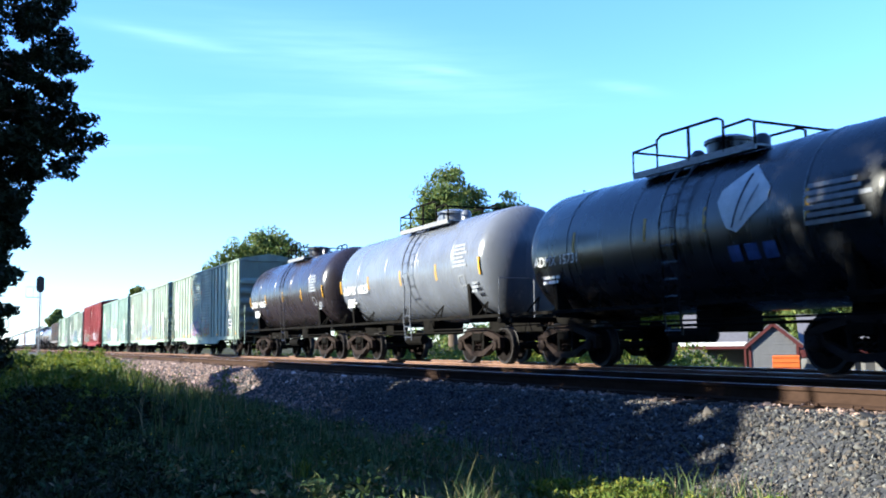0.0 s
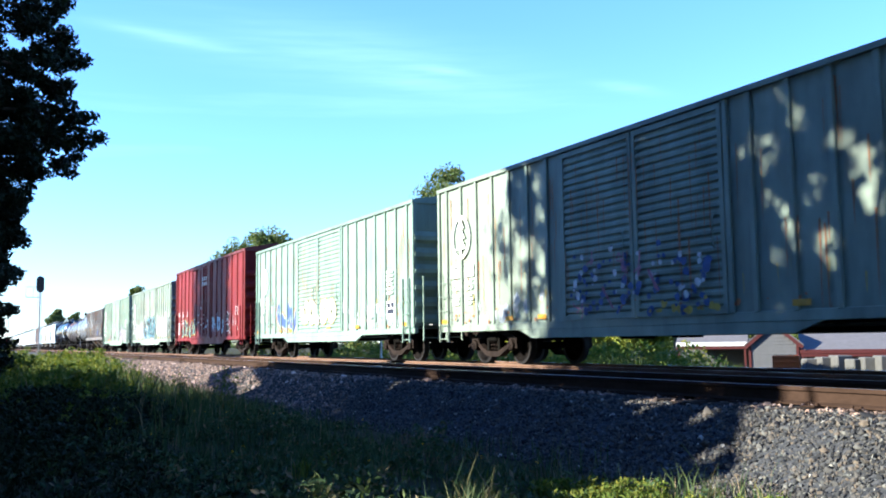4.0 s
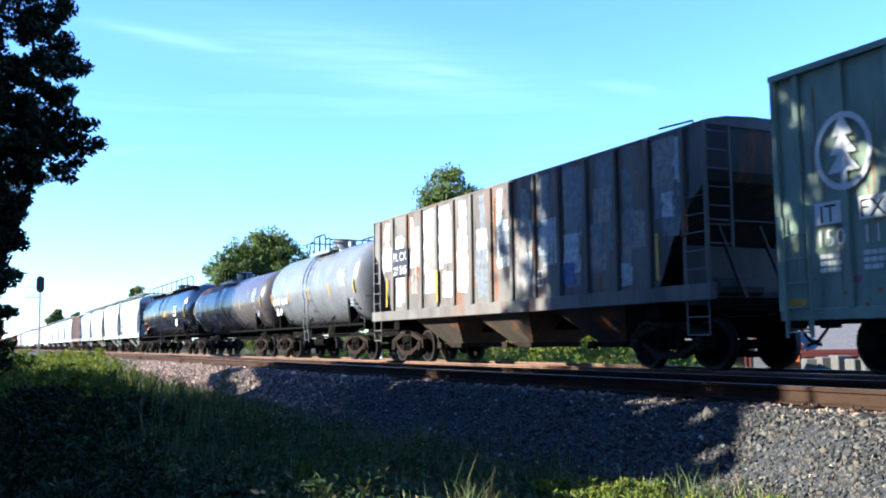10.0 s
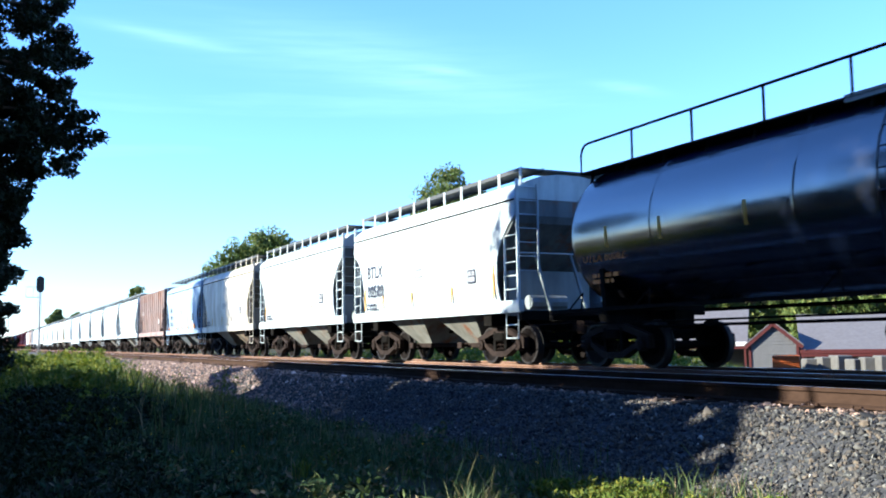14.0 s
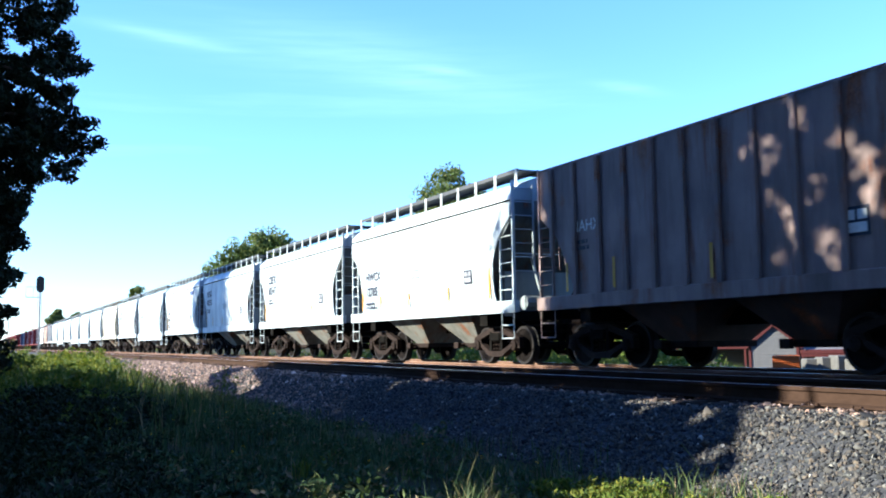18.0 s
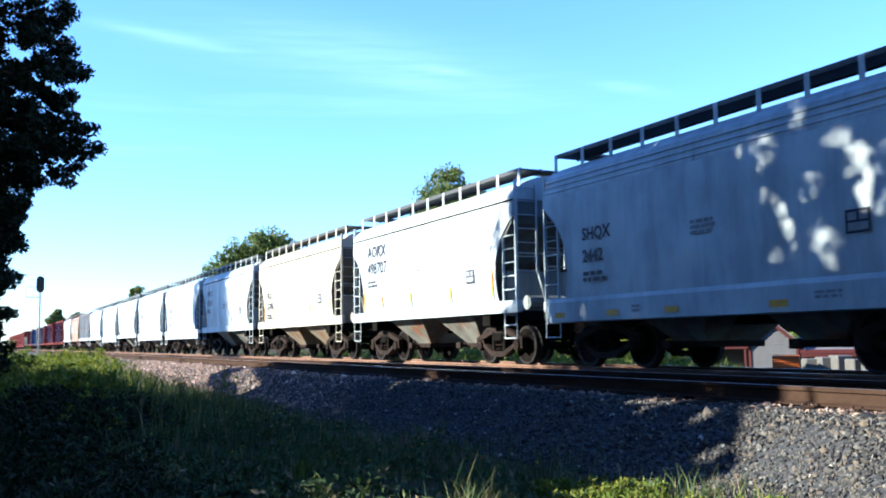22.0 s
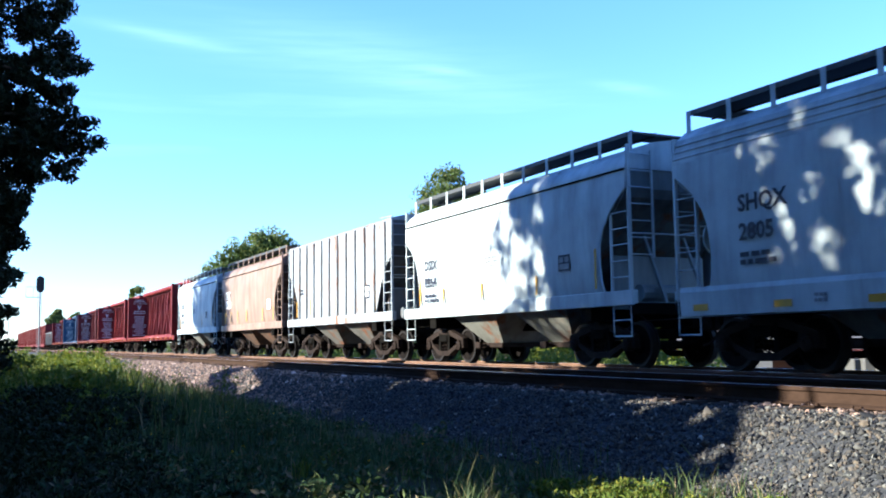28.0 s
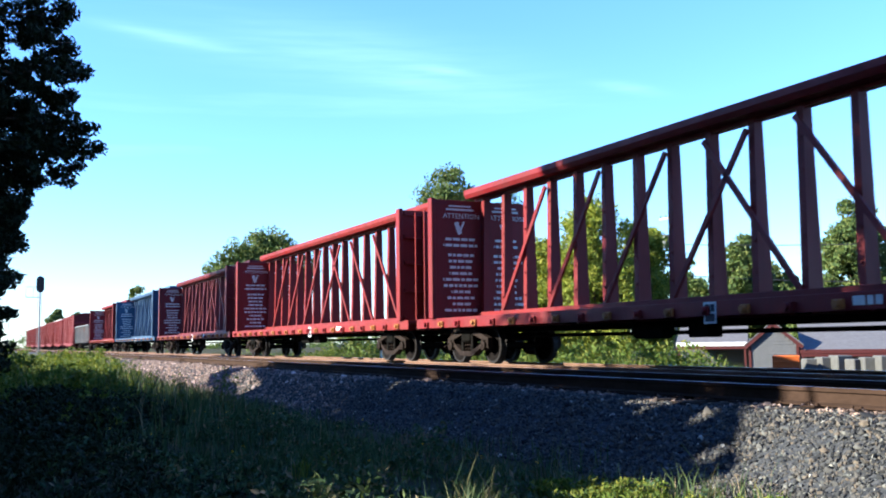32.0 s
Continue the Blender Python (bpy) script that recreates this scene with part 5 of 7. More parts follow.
def hoop(g, x0, x1, z0, z1, w, y0, y1):
    """A flat rectangular frame in one piece."""
    outer = [(x0, z0), (x1, z0), (x1, z1), (x0, z1)]
    inner = [(x0 + w, z0 + w), (x1 - w, z0 + w), (x1 - w, z1 - w), (x0 + w, z1 - w)]
    rings = [[(o[0], y0, o[1]), (o[0], y1, o[1]), (n[0], y1, n[1]), (n[0], y0, n[1])] for o, n in zip(outer, inner)]
    g.loft(rings + [rings[0]], False)


def corrugated_door(w, z0, z1):
    def build(g):
        pts = [(0.0, z0)]
        n = 22
        for k in range(n):
            a = z0 + 0.08 + (z1 - z0 - 0.16) * k / n
            s = (z1 - z0 - 0.16) / n
            pts += [(0.0, a), (-0.035, a + 0.25 * s), (-0.035, a + 0.6 * s), (0.0, a + 0.85 * s)]
        pts += [(0.0, z1), (0.04, z1), (0.04, z0)]
        g.loft([[(x, y, z) for y, z in pts] for x in (-w / 2 + 0.05, w / 2 - 0.05)])
    return build


def plug_door(w, z0, z1):
    def build(g):
        g.box((-w / 2, -0.02, z0), (w / 2, 0.04, z1), 0.01)
        for k in range(5):
            z = z0 + 0.05 + (z1 - z0 - 0.1) * k / 4
            g.box((-w / 2, -0.045, z - 0.05), (w / 2, 0.0, z + 0.05), 0.01)
        for x in (-w / 2 + 0.05, -0.35, 0.35, w / 2 - 0.05):
            g.box((x - 0.04, -0.06, z0), (x + 0.04, 0.0, z1), 0.01)
    return build


def boxcar(label, color, doors, marks, step=0.80, roof_color=None, group="boxcars", tall=1.035):
    car = thing("boxcar", label, "boxcar", None, group)
    running_gear(car, BOX_HALF, 6.15)
    part("body", kept("box_body", box_body, PAINT), car, None, color)
    part("roof", kept("box_roof", box_roof, PAINT), car, None, roof_color or tuple(0.85 * c for c in color))
    for s in (-1, 1):
        part("end_wall", kept("box_end", box_end, PAINT), car, pose(s * (BOX_HALF - 0.06), 0, 0, 0, 0, 0 if s > 0 else 180), color)
    part("side_sill", kept("box_sill", box_sill, PAINT), car, None, color)
    post = kept("box_post", post_mesh, PAINT)
    span = 2.45 if doors == "pair" else 1.25
    xs = []
    x = BOX_HALF - 0.49
    xs += [BOX_HALF - 0.06, 0.06 - BOX_HALF]
    while x > span + 0.1:
        xs += [x, -x]
        x -= step
    xs += [span, -span]
    for x in xs:
        part("post", post, car, pose(x, -BOX_SIDE, 0), color)
    g_far = kept("box_far_posts%.2f" % step, lambda g: [g.box((x - 0.055, BOX_SIDE, BOX_FLOOR), (x + 0.055, BOX_SIDE + 0.05, BOX_EAVE - 0.04)) for x in xs], PAINT)
    part("far_posts", g_far, car, None, color)
    if doors == "pair":
        for x in (-1.2, 1.2):
            d = part("door", kept("slide_door", corrugated_door(2.36, 1.0, 4.28), PAINT), car, pose(x, -BOX_SIDE - 0.012, 0), color, "corrugated sliding door")
            part("door_frame", kept("slide_door_frame", lambda g: hoop(g, -1.18, 1.18, 0.96, 4.31, 0.09, -0.05, 0.04), PAINT), d, None, color)
            h = kept("door_handle", lambda g: g.rod([(0.95, -0.06, 2.0), (0.95, -0.10, 2.05), (0.95, -0.10, 2.5), (0.95, -0.06, 2.55)], 0.018, 6), PAINT)
            part("handle", h, d, None, color)
    else:
        d = part("door", kept("plug_door", plug_door(2.42, 1.0, 4.25), PAINT), car, pose(0, -BOX_SIDE - 0.03, 0), color, "ribbed plug door")
        for x in (-0.22, 0.22):
            part("lock_rod", kept("lock_rod", lambda g: g.rod([(0, -0.09, 1.0), (0, -0.09, 4.25)], 0.02, 6), PAINT, 40), d, pose(x, 0, 0), color)
        part("lock_lever", kept("lock_lever", lambda g: g.box((-0.5, -0.125, 1.97), (0.5, -0.095, 2.03), 0.008), PAINT), d, None, color)
        for k, (za, zb) in enumerate(((0.92, 1.0), (4.24, 4.32))):
            part("door_track", kept("door_track%d" % k, lambda g: g.box((-4.0, -1.56, za), (1.4, -1.48, zb), 0.01), PAINT), car, None, color)
    for s in (-1, 1):
        add_ladder(car, s * (BOX_HALF - 0.42), -BOX_SIDE - 0.09, 0.55, 2.35, color)
        add_ladder(car, s * (BOX_HALF + 0.08), -BOX_SIDE + 0.45, 0.60, 2.4, color, 90)
    part("uncoupling_platform", kept("box_crossover", lambda g: g.box((BOX_HALF, -1.1, 1.02), (BOX_HALF + 0.35, 1.1, 1.06)), GALV), car)
    if tall != 1.0:
        grow = pose(0, 0, BOX_FLOOR) @ Matrix.Diagonal((1, 1, tall, 1)) @ pose(0, 0, -BOX_FLOOR)
        for ob in car.children:
            if ob.name.split(".")[0] in ("body", "roof", "end_wall", "post", "far_posts", "door", "door_track"):
                ob.matrix_basis = grow @ ob.matrix_basis
    marks(car)
    return car


SIDE_INK = -BOX_SIDE - 0.004


def green_marks(seed, number, extra):
    def put(car):
        # round tree emblem near the rear end
        g = Geo()
        cx, cz, r = -6.96, 3.17, 0.50
        n = 36
        ring = [[(cx + k * r * 0.98 * math.cos(a), 0, cz + k * r * 1.12 * math.sin(a)) for a in [2 * math.pi * i / n for i in range(n)]] for k in (1.0, 0.84)]
        g.loft(ring, False)
        for k in range(3):
            z = cz - 0.30 + 0.26 * k
            g.add([(cx - 0.28 + 0.05 * k, 0, z), (cx + 0.28 - 0.05 * k, 0, z), (cx, 0, z + 0.34)], [(0, 1, 2)])
        g.box((cx - 0.05, -0.001, cz - 0.55), (cx + 0.05, 0.001, cz - 0.28))
        part("emblem", g.mesh("emblem", WHITE), car, pose(0, SIDE_INK - 0.05, 0), label="white round tree emblem")
        panel(car, -7.50, SIDE_INK - 0.05, 2.16, 0.46, 0.32, WHITE)
        panel(car, -6.74, SIDE_INK - 0.05, 2.16, 0.46, 0.32, WHITE)
        lettering("mark", "IT", 0.36, NAVY, car, (-7.42, SIDE_INK - 0.057, 2.19))
        lettering("mark", "FX", 0.36, NAVY, car, (-6.73, SIDE_INK - 0.057, 2.19))
        for k, s in enumerate(number):
            lettering("mark", s, 0.36, WHITE, car, (-7.52 + 0.80 * k, SIDE_INK - 0.05, 1.84))
        bars(car, -7.45, SIDE_INK - 0.05, 1.45, 0.42, 0.3, 3, WHITE, seed)
        bars(car, -6.7, SIDE_INK - 0.05, 1.45, 0.42, 0.3, 3, WHITE, seed + 1)
        panel(car, 6.35, SIDE_INK - 0.05, 1.35, 0.6, 0.42, WHITE, NAVY)
        bars(car, 6.35, SIDE_INK - 0.05, 1.95, 0.5, 0.75, 6, WHITE, seed + 2)
        stripes(car, (-7.9, -4.6, -3.2, 1.2, 3.9, 7.6), SIDE_INK - 0.05, 1.02, 1.12, 0.35)
        runs(car, -8.0, SIDE_INK, 1.0, 5.4, 3.3, GRAFFITI[7], 40, seed + 30)
        runs(car, 2.6, SIDE_INK, 1.0, 5.4, 3.3, GRAFFITI[7], 40, seed + 40)
        runs(car, -2.3, ON_DOOR, 1.0, 4.6, 3.2, GRAFFITI[7], 44, seed + 50)
        runs(car, -8.0, SIDE_INK - 0.012, 1.0, 16.0, 1.2, GRAFFITI[3], 24, seed + 60)
        flakes(car, -8.0, SIDE_INK - 0.02, 0.98, 16.0, 0.5, GRAFFITI[7], 60, seed + 70, 0.045, "small rust patches along the sill")
        extra(car)
    return put


GREEN = (0.184, 0.226, 0.190)
RED = (0.122, 0.0042, 0.0055)


ON_SHEET = SIDE_INK - 0.004
ON_DOOR = SIDE_INK - 0.056


def g4(car):
    flakes(car, -2.2, ON_DOOR, 1.05, 1.9, 0.9, GRAFFITI[2], 60, 1, 0.09, "faded pink patches on the door")
    flakes(car, -2.2, ON_DOOR - 0.045, 1.1, 4.2, 1.2, GRAFFITI[6], 60, 31, 0.07, "flaked lilac paint on the doors")
    flakes(car, 0.2, ON_DOOR - 0.085, 1.0, 2.1, 0.5, GRAFFITI[3], 30, 32, 0.06, "flaked yellow paint on the doors")
    scrawl(car, -2.2, ON_DOOR - 0.11, 1.1, 2.0, 0.9, 1, 12, 3, 0.05)
    flakes(car, 0.2, ON_DOOR, 1.05, 2.0, 0.75, GRAFFITI[7], 70, 2, 0.08, "orange rusty patches on the door")
    scrawl(car, 3.9, ON_SHEET, 1.2, 1.2, 0.8, 4, 5, 4)


def g5(car):
    flakes(car, -6.2, ON_SHEET, 1.05, 3.0, 0.7, GRAFFITI[8], 16, 5, 0.16, "scuffed pale patches")
    flakes(car, -2.2, ON_DOOR, 1.05, 4.2, 1.5, GRAFFITI[1], 70, 6, 0.10, "dark blue sprayed patches on the doors")
    flakes(car, -2.2, ON_DOOR - 0.045, 1.3, 4.2, 1.1, GRAFFITI[0], 34, 7, 0.08, "white paint squares on the doors")
    scrawl(car, -2.2, ON_DOOR - 0.07, 1.1, 4.2, 1.1, 2, 8, 8)
    flakes(car, 0.4, ON_DOOR - 0.08, 1.02, 1.9, 0.28, GRAFFITI[3], 24, 9, 0.07, "yellow sprayed patches")


def g6(car):
    graffiti(car, -5.2, ON_SHEET, 1.05, 2.6, 1.25, 1, 8, 3, 5, 7, 0.42)
    scrawl(car, -7.4, ON_SHEET, 1.1, 2.2, 1.3, 4, 9, 10)
    graffiti(car, -1.8, ON_DOOR, 1.1, 3.6, 1.1, 6, 0, 5, 6, 3)
    flakes(car, 2.6, ON_SHEET, 1.05, 4.6, 1.0, GRAFFITI[8], 26, 11, 0.22, "pale sprayed patches")


def g7(car):
    h = BOX_HALF
    lettering("mark", "NK", 0.40, WHITE, car, (-h + 0.68, ON_SHEET, 2.22))
    lettering("mark", "CR", 0.40, WHITE, car, (-h + 1.72, ON_SHEET, 2.22))
    lettering("mark", "617", 0.40, WHITE, car, (-h + 1.72, ON_SHEET, 1.75))
    bars(car, -h + 0.70, ON_SHEET, 1.15, 0.5, 0.75, 5, GRAFFITI[0], 21)
    graffiti(car, -h + 1.75, ON_SHEET - 0.003, 0.98, 3.9, 1.15, 4, 5, 6, 7, 3, 0.34)
    panel(car, -h + 3.2, ON_SHEET, 2.2, 0.22, 0.24, WHITE, NAVY)
    graffiti(car, 1.3, ON_SHEET, 1.02, 2.7, 1.25, 8, 0, 4, 8, None, 0.22)
    scrawl(car, 1.4, ON_SHEET - 0.006, 1.1, 2.5, 1.0, 0, 10, 18, 0.05)
    graffiti(car, 4.35, ON_SHEET, 1.05, 0.9, 1.35, 4, 0, 1, 9)
    scrawl(car, 5.4, ON_SHEET, 1.0, 1.0, 1.0, 8, 6, 12)
    panel(car, 6.4, ON_SHEET, 1.95, 0.42, 0.42, WHITE, NAVY)
    scrawl(car, 6.3, ON_SHEET, 1.3, 0.7, 0.5, 0, 4, 13)
    g = Geo()
    for k in range(2):
        g.box((-0.50, -0.003, 3.72 + 0.28 * k), (0.50, 0, 3.92 + 0.28 * k))
    part("stencil", g.mesh("stencil", WHITE), car, pose(-0.1, -BOX_SIDE - 0.094, 0))
    flakes(car, -1.5, -BOX_SIDE - 0.102, 1.25, 2.6, 1.6, WHITE, 18, 77, 0.09, "white painted-over patches")


def g8(car):
    graffiti(car, -6.6, ON_SHEET, 1.0, 4.0, 1.25, 6, 8, 6, 11, 0, 0.42)
    panel(car, -7.5, ON_SHEET - 0.003, 1.70, 1.2, 0.45, NAVY)
    graffiti(car, -2.3, ON_DOOR, 1.0, 4.6, 1.6, 4, 5, 7, 12, 1, 0.46)
    scrawl(car, -2.0, ON_DOOR - 0.03, 1.4, 4.0, 1.2, 0, 9, 14, 0.05)
    scrawl(car, -2.0, ON_DOOR, 2.5, 4.0, 0.35, 4, 7, 15, 0.05)
    graffiti(car, 2.6, ON_SHEET, 1.02, 4.9, 1.70, 0, 4, 6, 23, 0, 0.40)
    me = kept("white_teeth", lambda g: [g.add([(0.35 * k, 0, 0), (0.35 * k + 0.26, 0, 0), (0.35 * k + 0.13, 0, 0.28)], [(0, 1, 2)]) for k in range(11)], GRAFFITI[0])
    part("graffiti", me, car, pose(-1.9, -1.494, 0.66), label="row of sprayed white triangles")


def g9(car):
    flakes(car, 2.6, ON_SHEET, 1.1, 4.0, 1.0, GRAFFITI[6], 44, 16, 0.34, "faded lilac graffiti fill")
    scrawl(car, 2.6, ON_SHEET - 0.03, 1.1, 4.4, 1.2, 4, 26, 14, 0.045)
    scrawl(car, -2.2, ON_DOOR, 1.3, 4.3, 1.2, 0, 16, 15, 0.05)
    flakes(car, -0.5, ON_DOOR - 0.01, 1.05, 1.2, 0.7, GRAFFITI[4], 9, 17, 0.16, "black sprayed patch between the doors")
    flakes(car, -7.8, ON_SHEET, 1.0, 5.2, 0.9, GRAFFITI[2], 12, 18, 0.16, "faded pink patches")


# ---------------------------------------------------------------- tank cars
def tank_car(label, color, half, radius, zc, ladder_x, marks, platform=1.6, group="tank cars", long_rail=False, coat=None, rusty=False):
    car = thing("tank_car", label, "tank car", None, group)
    frame_half = half + 0.45
    running_gear(car, frame_half, frame_half - 1.75, False)

    def shell(g):
        n = 40
        prof = []
        for k in range(9):
            a = math.pi / 2 * k / 8
            prof.append((-half + 0.66 * (1 - math.cos(a)), max(0.02, radius * math.sin(a) ** 0.9)))
        ring = [(x, r) for x, r in prof] + [(-half * 0.33, radius), (half * 0.33, radius)] + [(-x, r) for x, r in reversed(prof)]
        g.loft([[(x, r * math.cos(2 * math.pi * j / n), zc + r * math.sin(2 * math.pi * j / n)) for j in range(n)] for x, r in ring])
    part("tank", kept("tank%.2f_%.2f" % (half, radius), shell, coat or PAINT_TANK, 50), car, None, color)

    def seam(g):
        n = 40
        g.loft([[(dx, (radius + dr) * math.cos(2 * math.pi * j / n), zc + (radius + dr) * math.sin(2 * math.pi * j / n)) for j in range(n)] for dx, dr in ((-0.035, -0.002), (-0.02, 0.008), (0.02, 0.008), (0.035, -0.002))], False)
    for k in (-0.62, -0.2, 0.2, 0.62):
        part("weld_seam", kept("tankseam%.2f_%.2f" % (zc, radius), seam, coat or PAINT_TANK, 50), car, pose(half * k, 0, 0), color)

    if rusty:
        def crown(g):
            n = 14
            g.loft([[(x, (radius + 0.004) * math.cos(math.radians(38 + 104 * j / n)), zc + (radius + 0.004) * math.sin(math.radians(38 + 104 * j / n))) for j in range(n + 1)] for x in (-half + 0.66, -half * 0.6, -half * 0.25)], False, 0, False)
        part("rust_coat", kept("tankrust%.2f" % half, crown, PAINT_WORN, 50), car, None, (0.13, 0.052, 0.032), "rust-brown upper side")

    def stub(s):
        def build(g):
            x = s * (frame_half - 1.75)
            g.prism([(-1.25, 1.05), (1.25, 1.05), (1.32, zc - 0.55), (0.9, zc - radius * 0.86), (0, zc - radius - 0.01), (-0.9, zc - radius * 0.86), (-1.32, zc - 0.55)], "x", x - 0.07, x + 0.07)
            g.box((min(s * frame_half, x - s * 0.9), -0.24, 0.78), (max(s * frame_half, x - s * 0.9), 0.24, 1.12), 0.01)
            g.box((min(s * (frame_half + 0.02), s * (frame_half - 0.14)), -1.42, 0.98), (max(s * (frame_half + 0.02), s * (frame_half - 0.14)), 1.42, 1.10), 0.01)
        return build
    for s in (-1, 1):
        part("saddle", kept("saddle%.2f_%.2f_%d" % (half, radius, s), stub(s), BLACK), car)

    def walk_rail(g):
        for y in (-1.40, 1.40):
            g.beam((-frame_half, y, 1.16), (frame_half, y, 1.16), 0.05, 0.07)
            n = max(4, int(half))
            for k in range(n):
                x = -half + 0.5 + (2 * half - 1.0) * k / (n - 1)
                g.beam((x - 0.22, y, 1.18), (x, y * 0.86, 1.52), 0.03, 0.03)
                g.beam((x + 0.22, y, 1.18), (x, y * 0.86, 1.52), 0.03, 0.03)
        g.rod([(-half + 0.4, -0.9, 0.80), (half - 0.4, -0.9, 0.80)], 0.03, 6)
        g.rod([(-half + 0.4, -1.2, 0.88), (half - 0.4, -1.2, 0.88)], 0.02, 6)
        g.box((-0.35, -0.5, zc - radius - 0.35), (0.35, 0.5, zc - radius + 0.06), 0.03)
        g.rod([(-0.55, -0.85, 0.62), (0.5, -0.85, 0.62)], 0.14, 10)
    part("side_rail", kept("tankrail%.2f_%.2f" % (half, radius), walk_rail, BLACK, 30), car, None, (0.05, 0.05, 0.05))
    for s in (-1, 1):
        part("end_handrail", kept("tankend%.2f" % frame_half, lambda g: g.rod([(frame_half - 0.1, -1.38, 1.1), (frame_half - 0.1, -1.38, 2.05), (frame_half - 0.1, -0.4, 2.05), (frame_half - 0.1, -0.4, 1.1)], 0.02, 6), PAINT), car, pose(0, 0, 0, 0, 0, 0 if s > 0 else 180), color)

    def side_ladder(g):
        for s in (-0.21, 0.21):
            pts = [(s, -1.46, 0.62), (s, -1.52, 1.2)]
            for k in range(9):
                a = math.radians(198 - 12.5 * k) 
                pts.append((s, (radius + 0.14) * math.cos(a), zc + (radius + 0.14) * math.sin(a)))
            g.rod(pts, 0.022, 5)
        z = 0.70
        while z < zc + radius * 0.86:
            dz = z - zc
            y = -1.50 if dz < -0.35 else -math.sqrt(max(0.02, (radius + 0.14) ** 2 - dz * dz))
            g.rod([(-0.21, y, z), (0.21, y, z)], 0.014, 5)
            z += 0.30
    part("ladder", kept("tankladder%.2f" % radius, side_ladder, PAINT_TANK, 40), car, pose(ladder_x, 0, 0), tuple(c * 0.7 for c in color))

    top = zc + radius

    def dome(g):
        n = 18
        def ring(r, z):
            return [(r * math.cos(2 * math.pi * j / n), r * math.sin(2 * math.pi * j / n), z) for j in range(n)]
        g.loft([ring(0.42, top - 0.06), ring(0.42, top + 0.26), ring(0.47, top + 0.27), ring(0.47, top + 0.33), ring(0.3, top + 0.40)])
        for x in (-0.85, 0.8):
            g.loft([[(x + p[0] * 0.35, p[1] * 0.35, p[2]) for p in ring(0.42, top - 0.05)], [(x + p[0] * 0.35, p[1] * 0.35, p[2]) for p in ring(0.42, top + 0.22)], [(x + p[0] * 0.2, p[1] * 0.2, p[2]) for p in ring(0.42, top + 0.30)]])
    part("manway", kept("dome%.2f" % top, dome, PAINT_TANK, 40), car, pose(ladder_x, 0, 0), color)

    def deck(g):
        g.box((-platform, -1.0, top - 0.14), (platform, -0.62, top - 0.10))
        g.box((-platform, -1.0, top - 0.20), (platform, -0.94, top - 0.08))
    for turn in (0, 180):
        part("platform", kept("deck%.2f_%.2f" % (platform, top), deck, GALV), car, pose(ladder_x, 0, 0, 0, 0, turn))

    def guard(g):
        y, z, p = -0.98, top - 0.12, platform
        for yy in (y, -y):
            g.rod([(-p, yy, z), (-p, yy, z + 0.45), (-p * 0.55, yy, z + 0.48)], 0.024, 6)
            g.rod([(-p * 0.55, yy, z), (-p * 0.55, yy, z + 0.55), (-p * 0.46, yy, z + 0.62), (p * 0.46, yy, z + 0.62), (p * 0.55, yy, z + 0.55), (p * 0.55, yy, z)], 0.026, 6)
            g.rod([(p * 0.55, yy, z + 0.42), (p * 0.92, yy, z + 0.44), (p, yy, z + 0.38), (p, yy, z)], 0.024, 6)
            g.rod([(0, yy, z), (0, yy, z + 0.62)], 0.03, 6)
        g.rod([(-p, y, z + 0.45), (-p, -y, z + 0.45)], 0.024, 6)
        g.rod([(p, y, z + 0.38), (p, -y, z + 0.38)], 0.024, 6)

    def long_guard(g):
        y, z, p = -0.98, top - 0.12, half - 0.25
        g.box((-p, y - 0.02, z - 0.03), (p, y + 0.36, z + 0.01))
        g.rod([(-p, y, z), (-p, y, z + 0.38), (-p + 0.05, y, z + 0.50), (-p + 0.14, y, z + 0.58), (-p + 0.28, y, z + 0.60), (p - 0.28, y, z + 0.60), (p - 0.14, y, z + 0.58), (p - 0.05, y, z + 0.50), (p, y, z + 0.38), (p, y, z)], 0.026, 6)
        for k in range(1, 9):
            x = -p + 2 * p * k / 9
            g.rod([(x, y, z), (x, y, z + 0.60)], 0.024, 6)
        for k in range(14):
            x = -p + 0.3 + (2 * p - 0.6) * k / 13
            g.beam((x, y + 0.1, z - 0.02), (x, y + 0.02, z - 0.34), 0.04, 0.05)
    part("handrail", kept("guard%s%.2f_%.2f" % (long_rail, platform, top), long_guard if long_rail else guard, BLACK, 40), car, None if long_rail else pose(ladder_x, 0, 0))
    marks(car, zc, radius, half)
    return car


def on_tank(zc, radius, z, lift=0.006):
    """Depth of the tank's side at the height z, and its tilt."""
    dz = z - zc
    return -math.sqrt(max(0.01, radius * radius - dz * dz)) - lift


def tank_strips(car, zc, radius, half, xs, z=2.4, h=0.42):
    def build(g):
        n = 5
        rows = []
        for k in range(n):
            zz = z + h * k / (n - 1)
            rows.append([(-0.035, on_tank(zc, radius, zz), zz), (0.035, on_tank(zc, radius, zz), zz), (0.035, on_tank(zc, radius, zz, -0.02), zz), (-0.035, on_tank(zc, radius, zz, -0.02), zz)])
        g.loft(rows)
    me = kept("tankstrip%.2f_%.2f_%.2f" % (radius, z, h), build, YELLOW)
    for x in xs:
        part("reflective_strip", me, car, pose(x, 0, 0), label="yellow reflective strip")


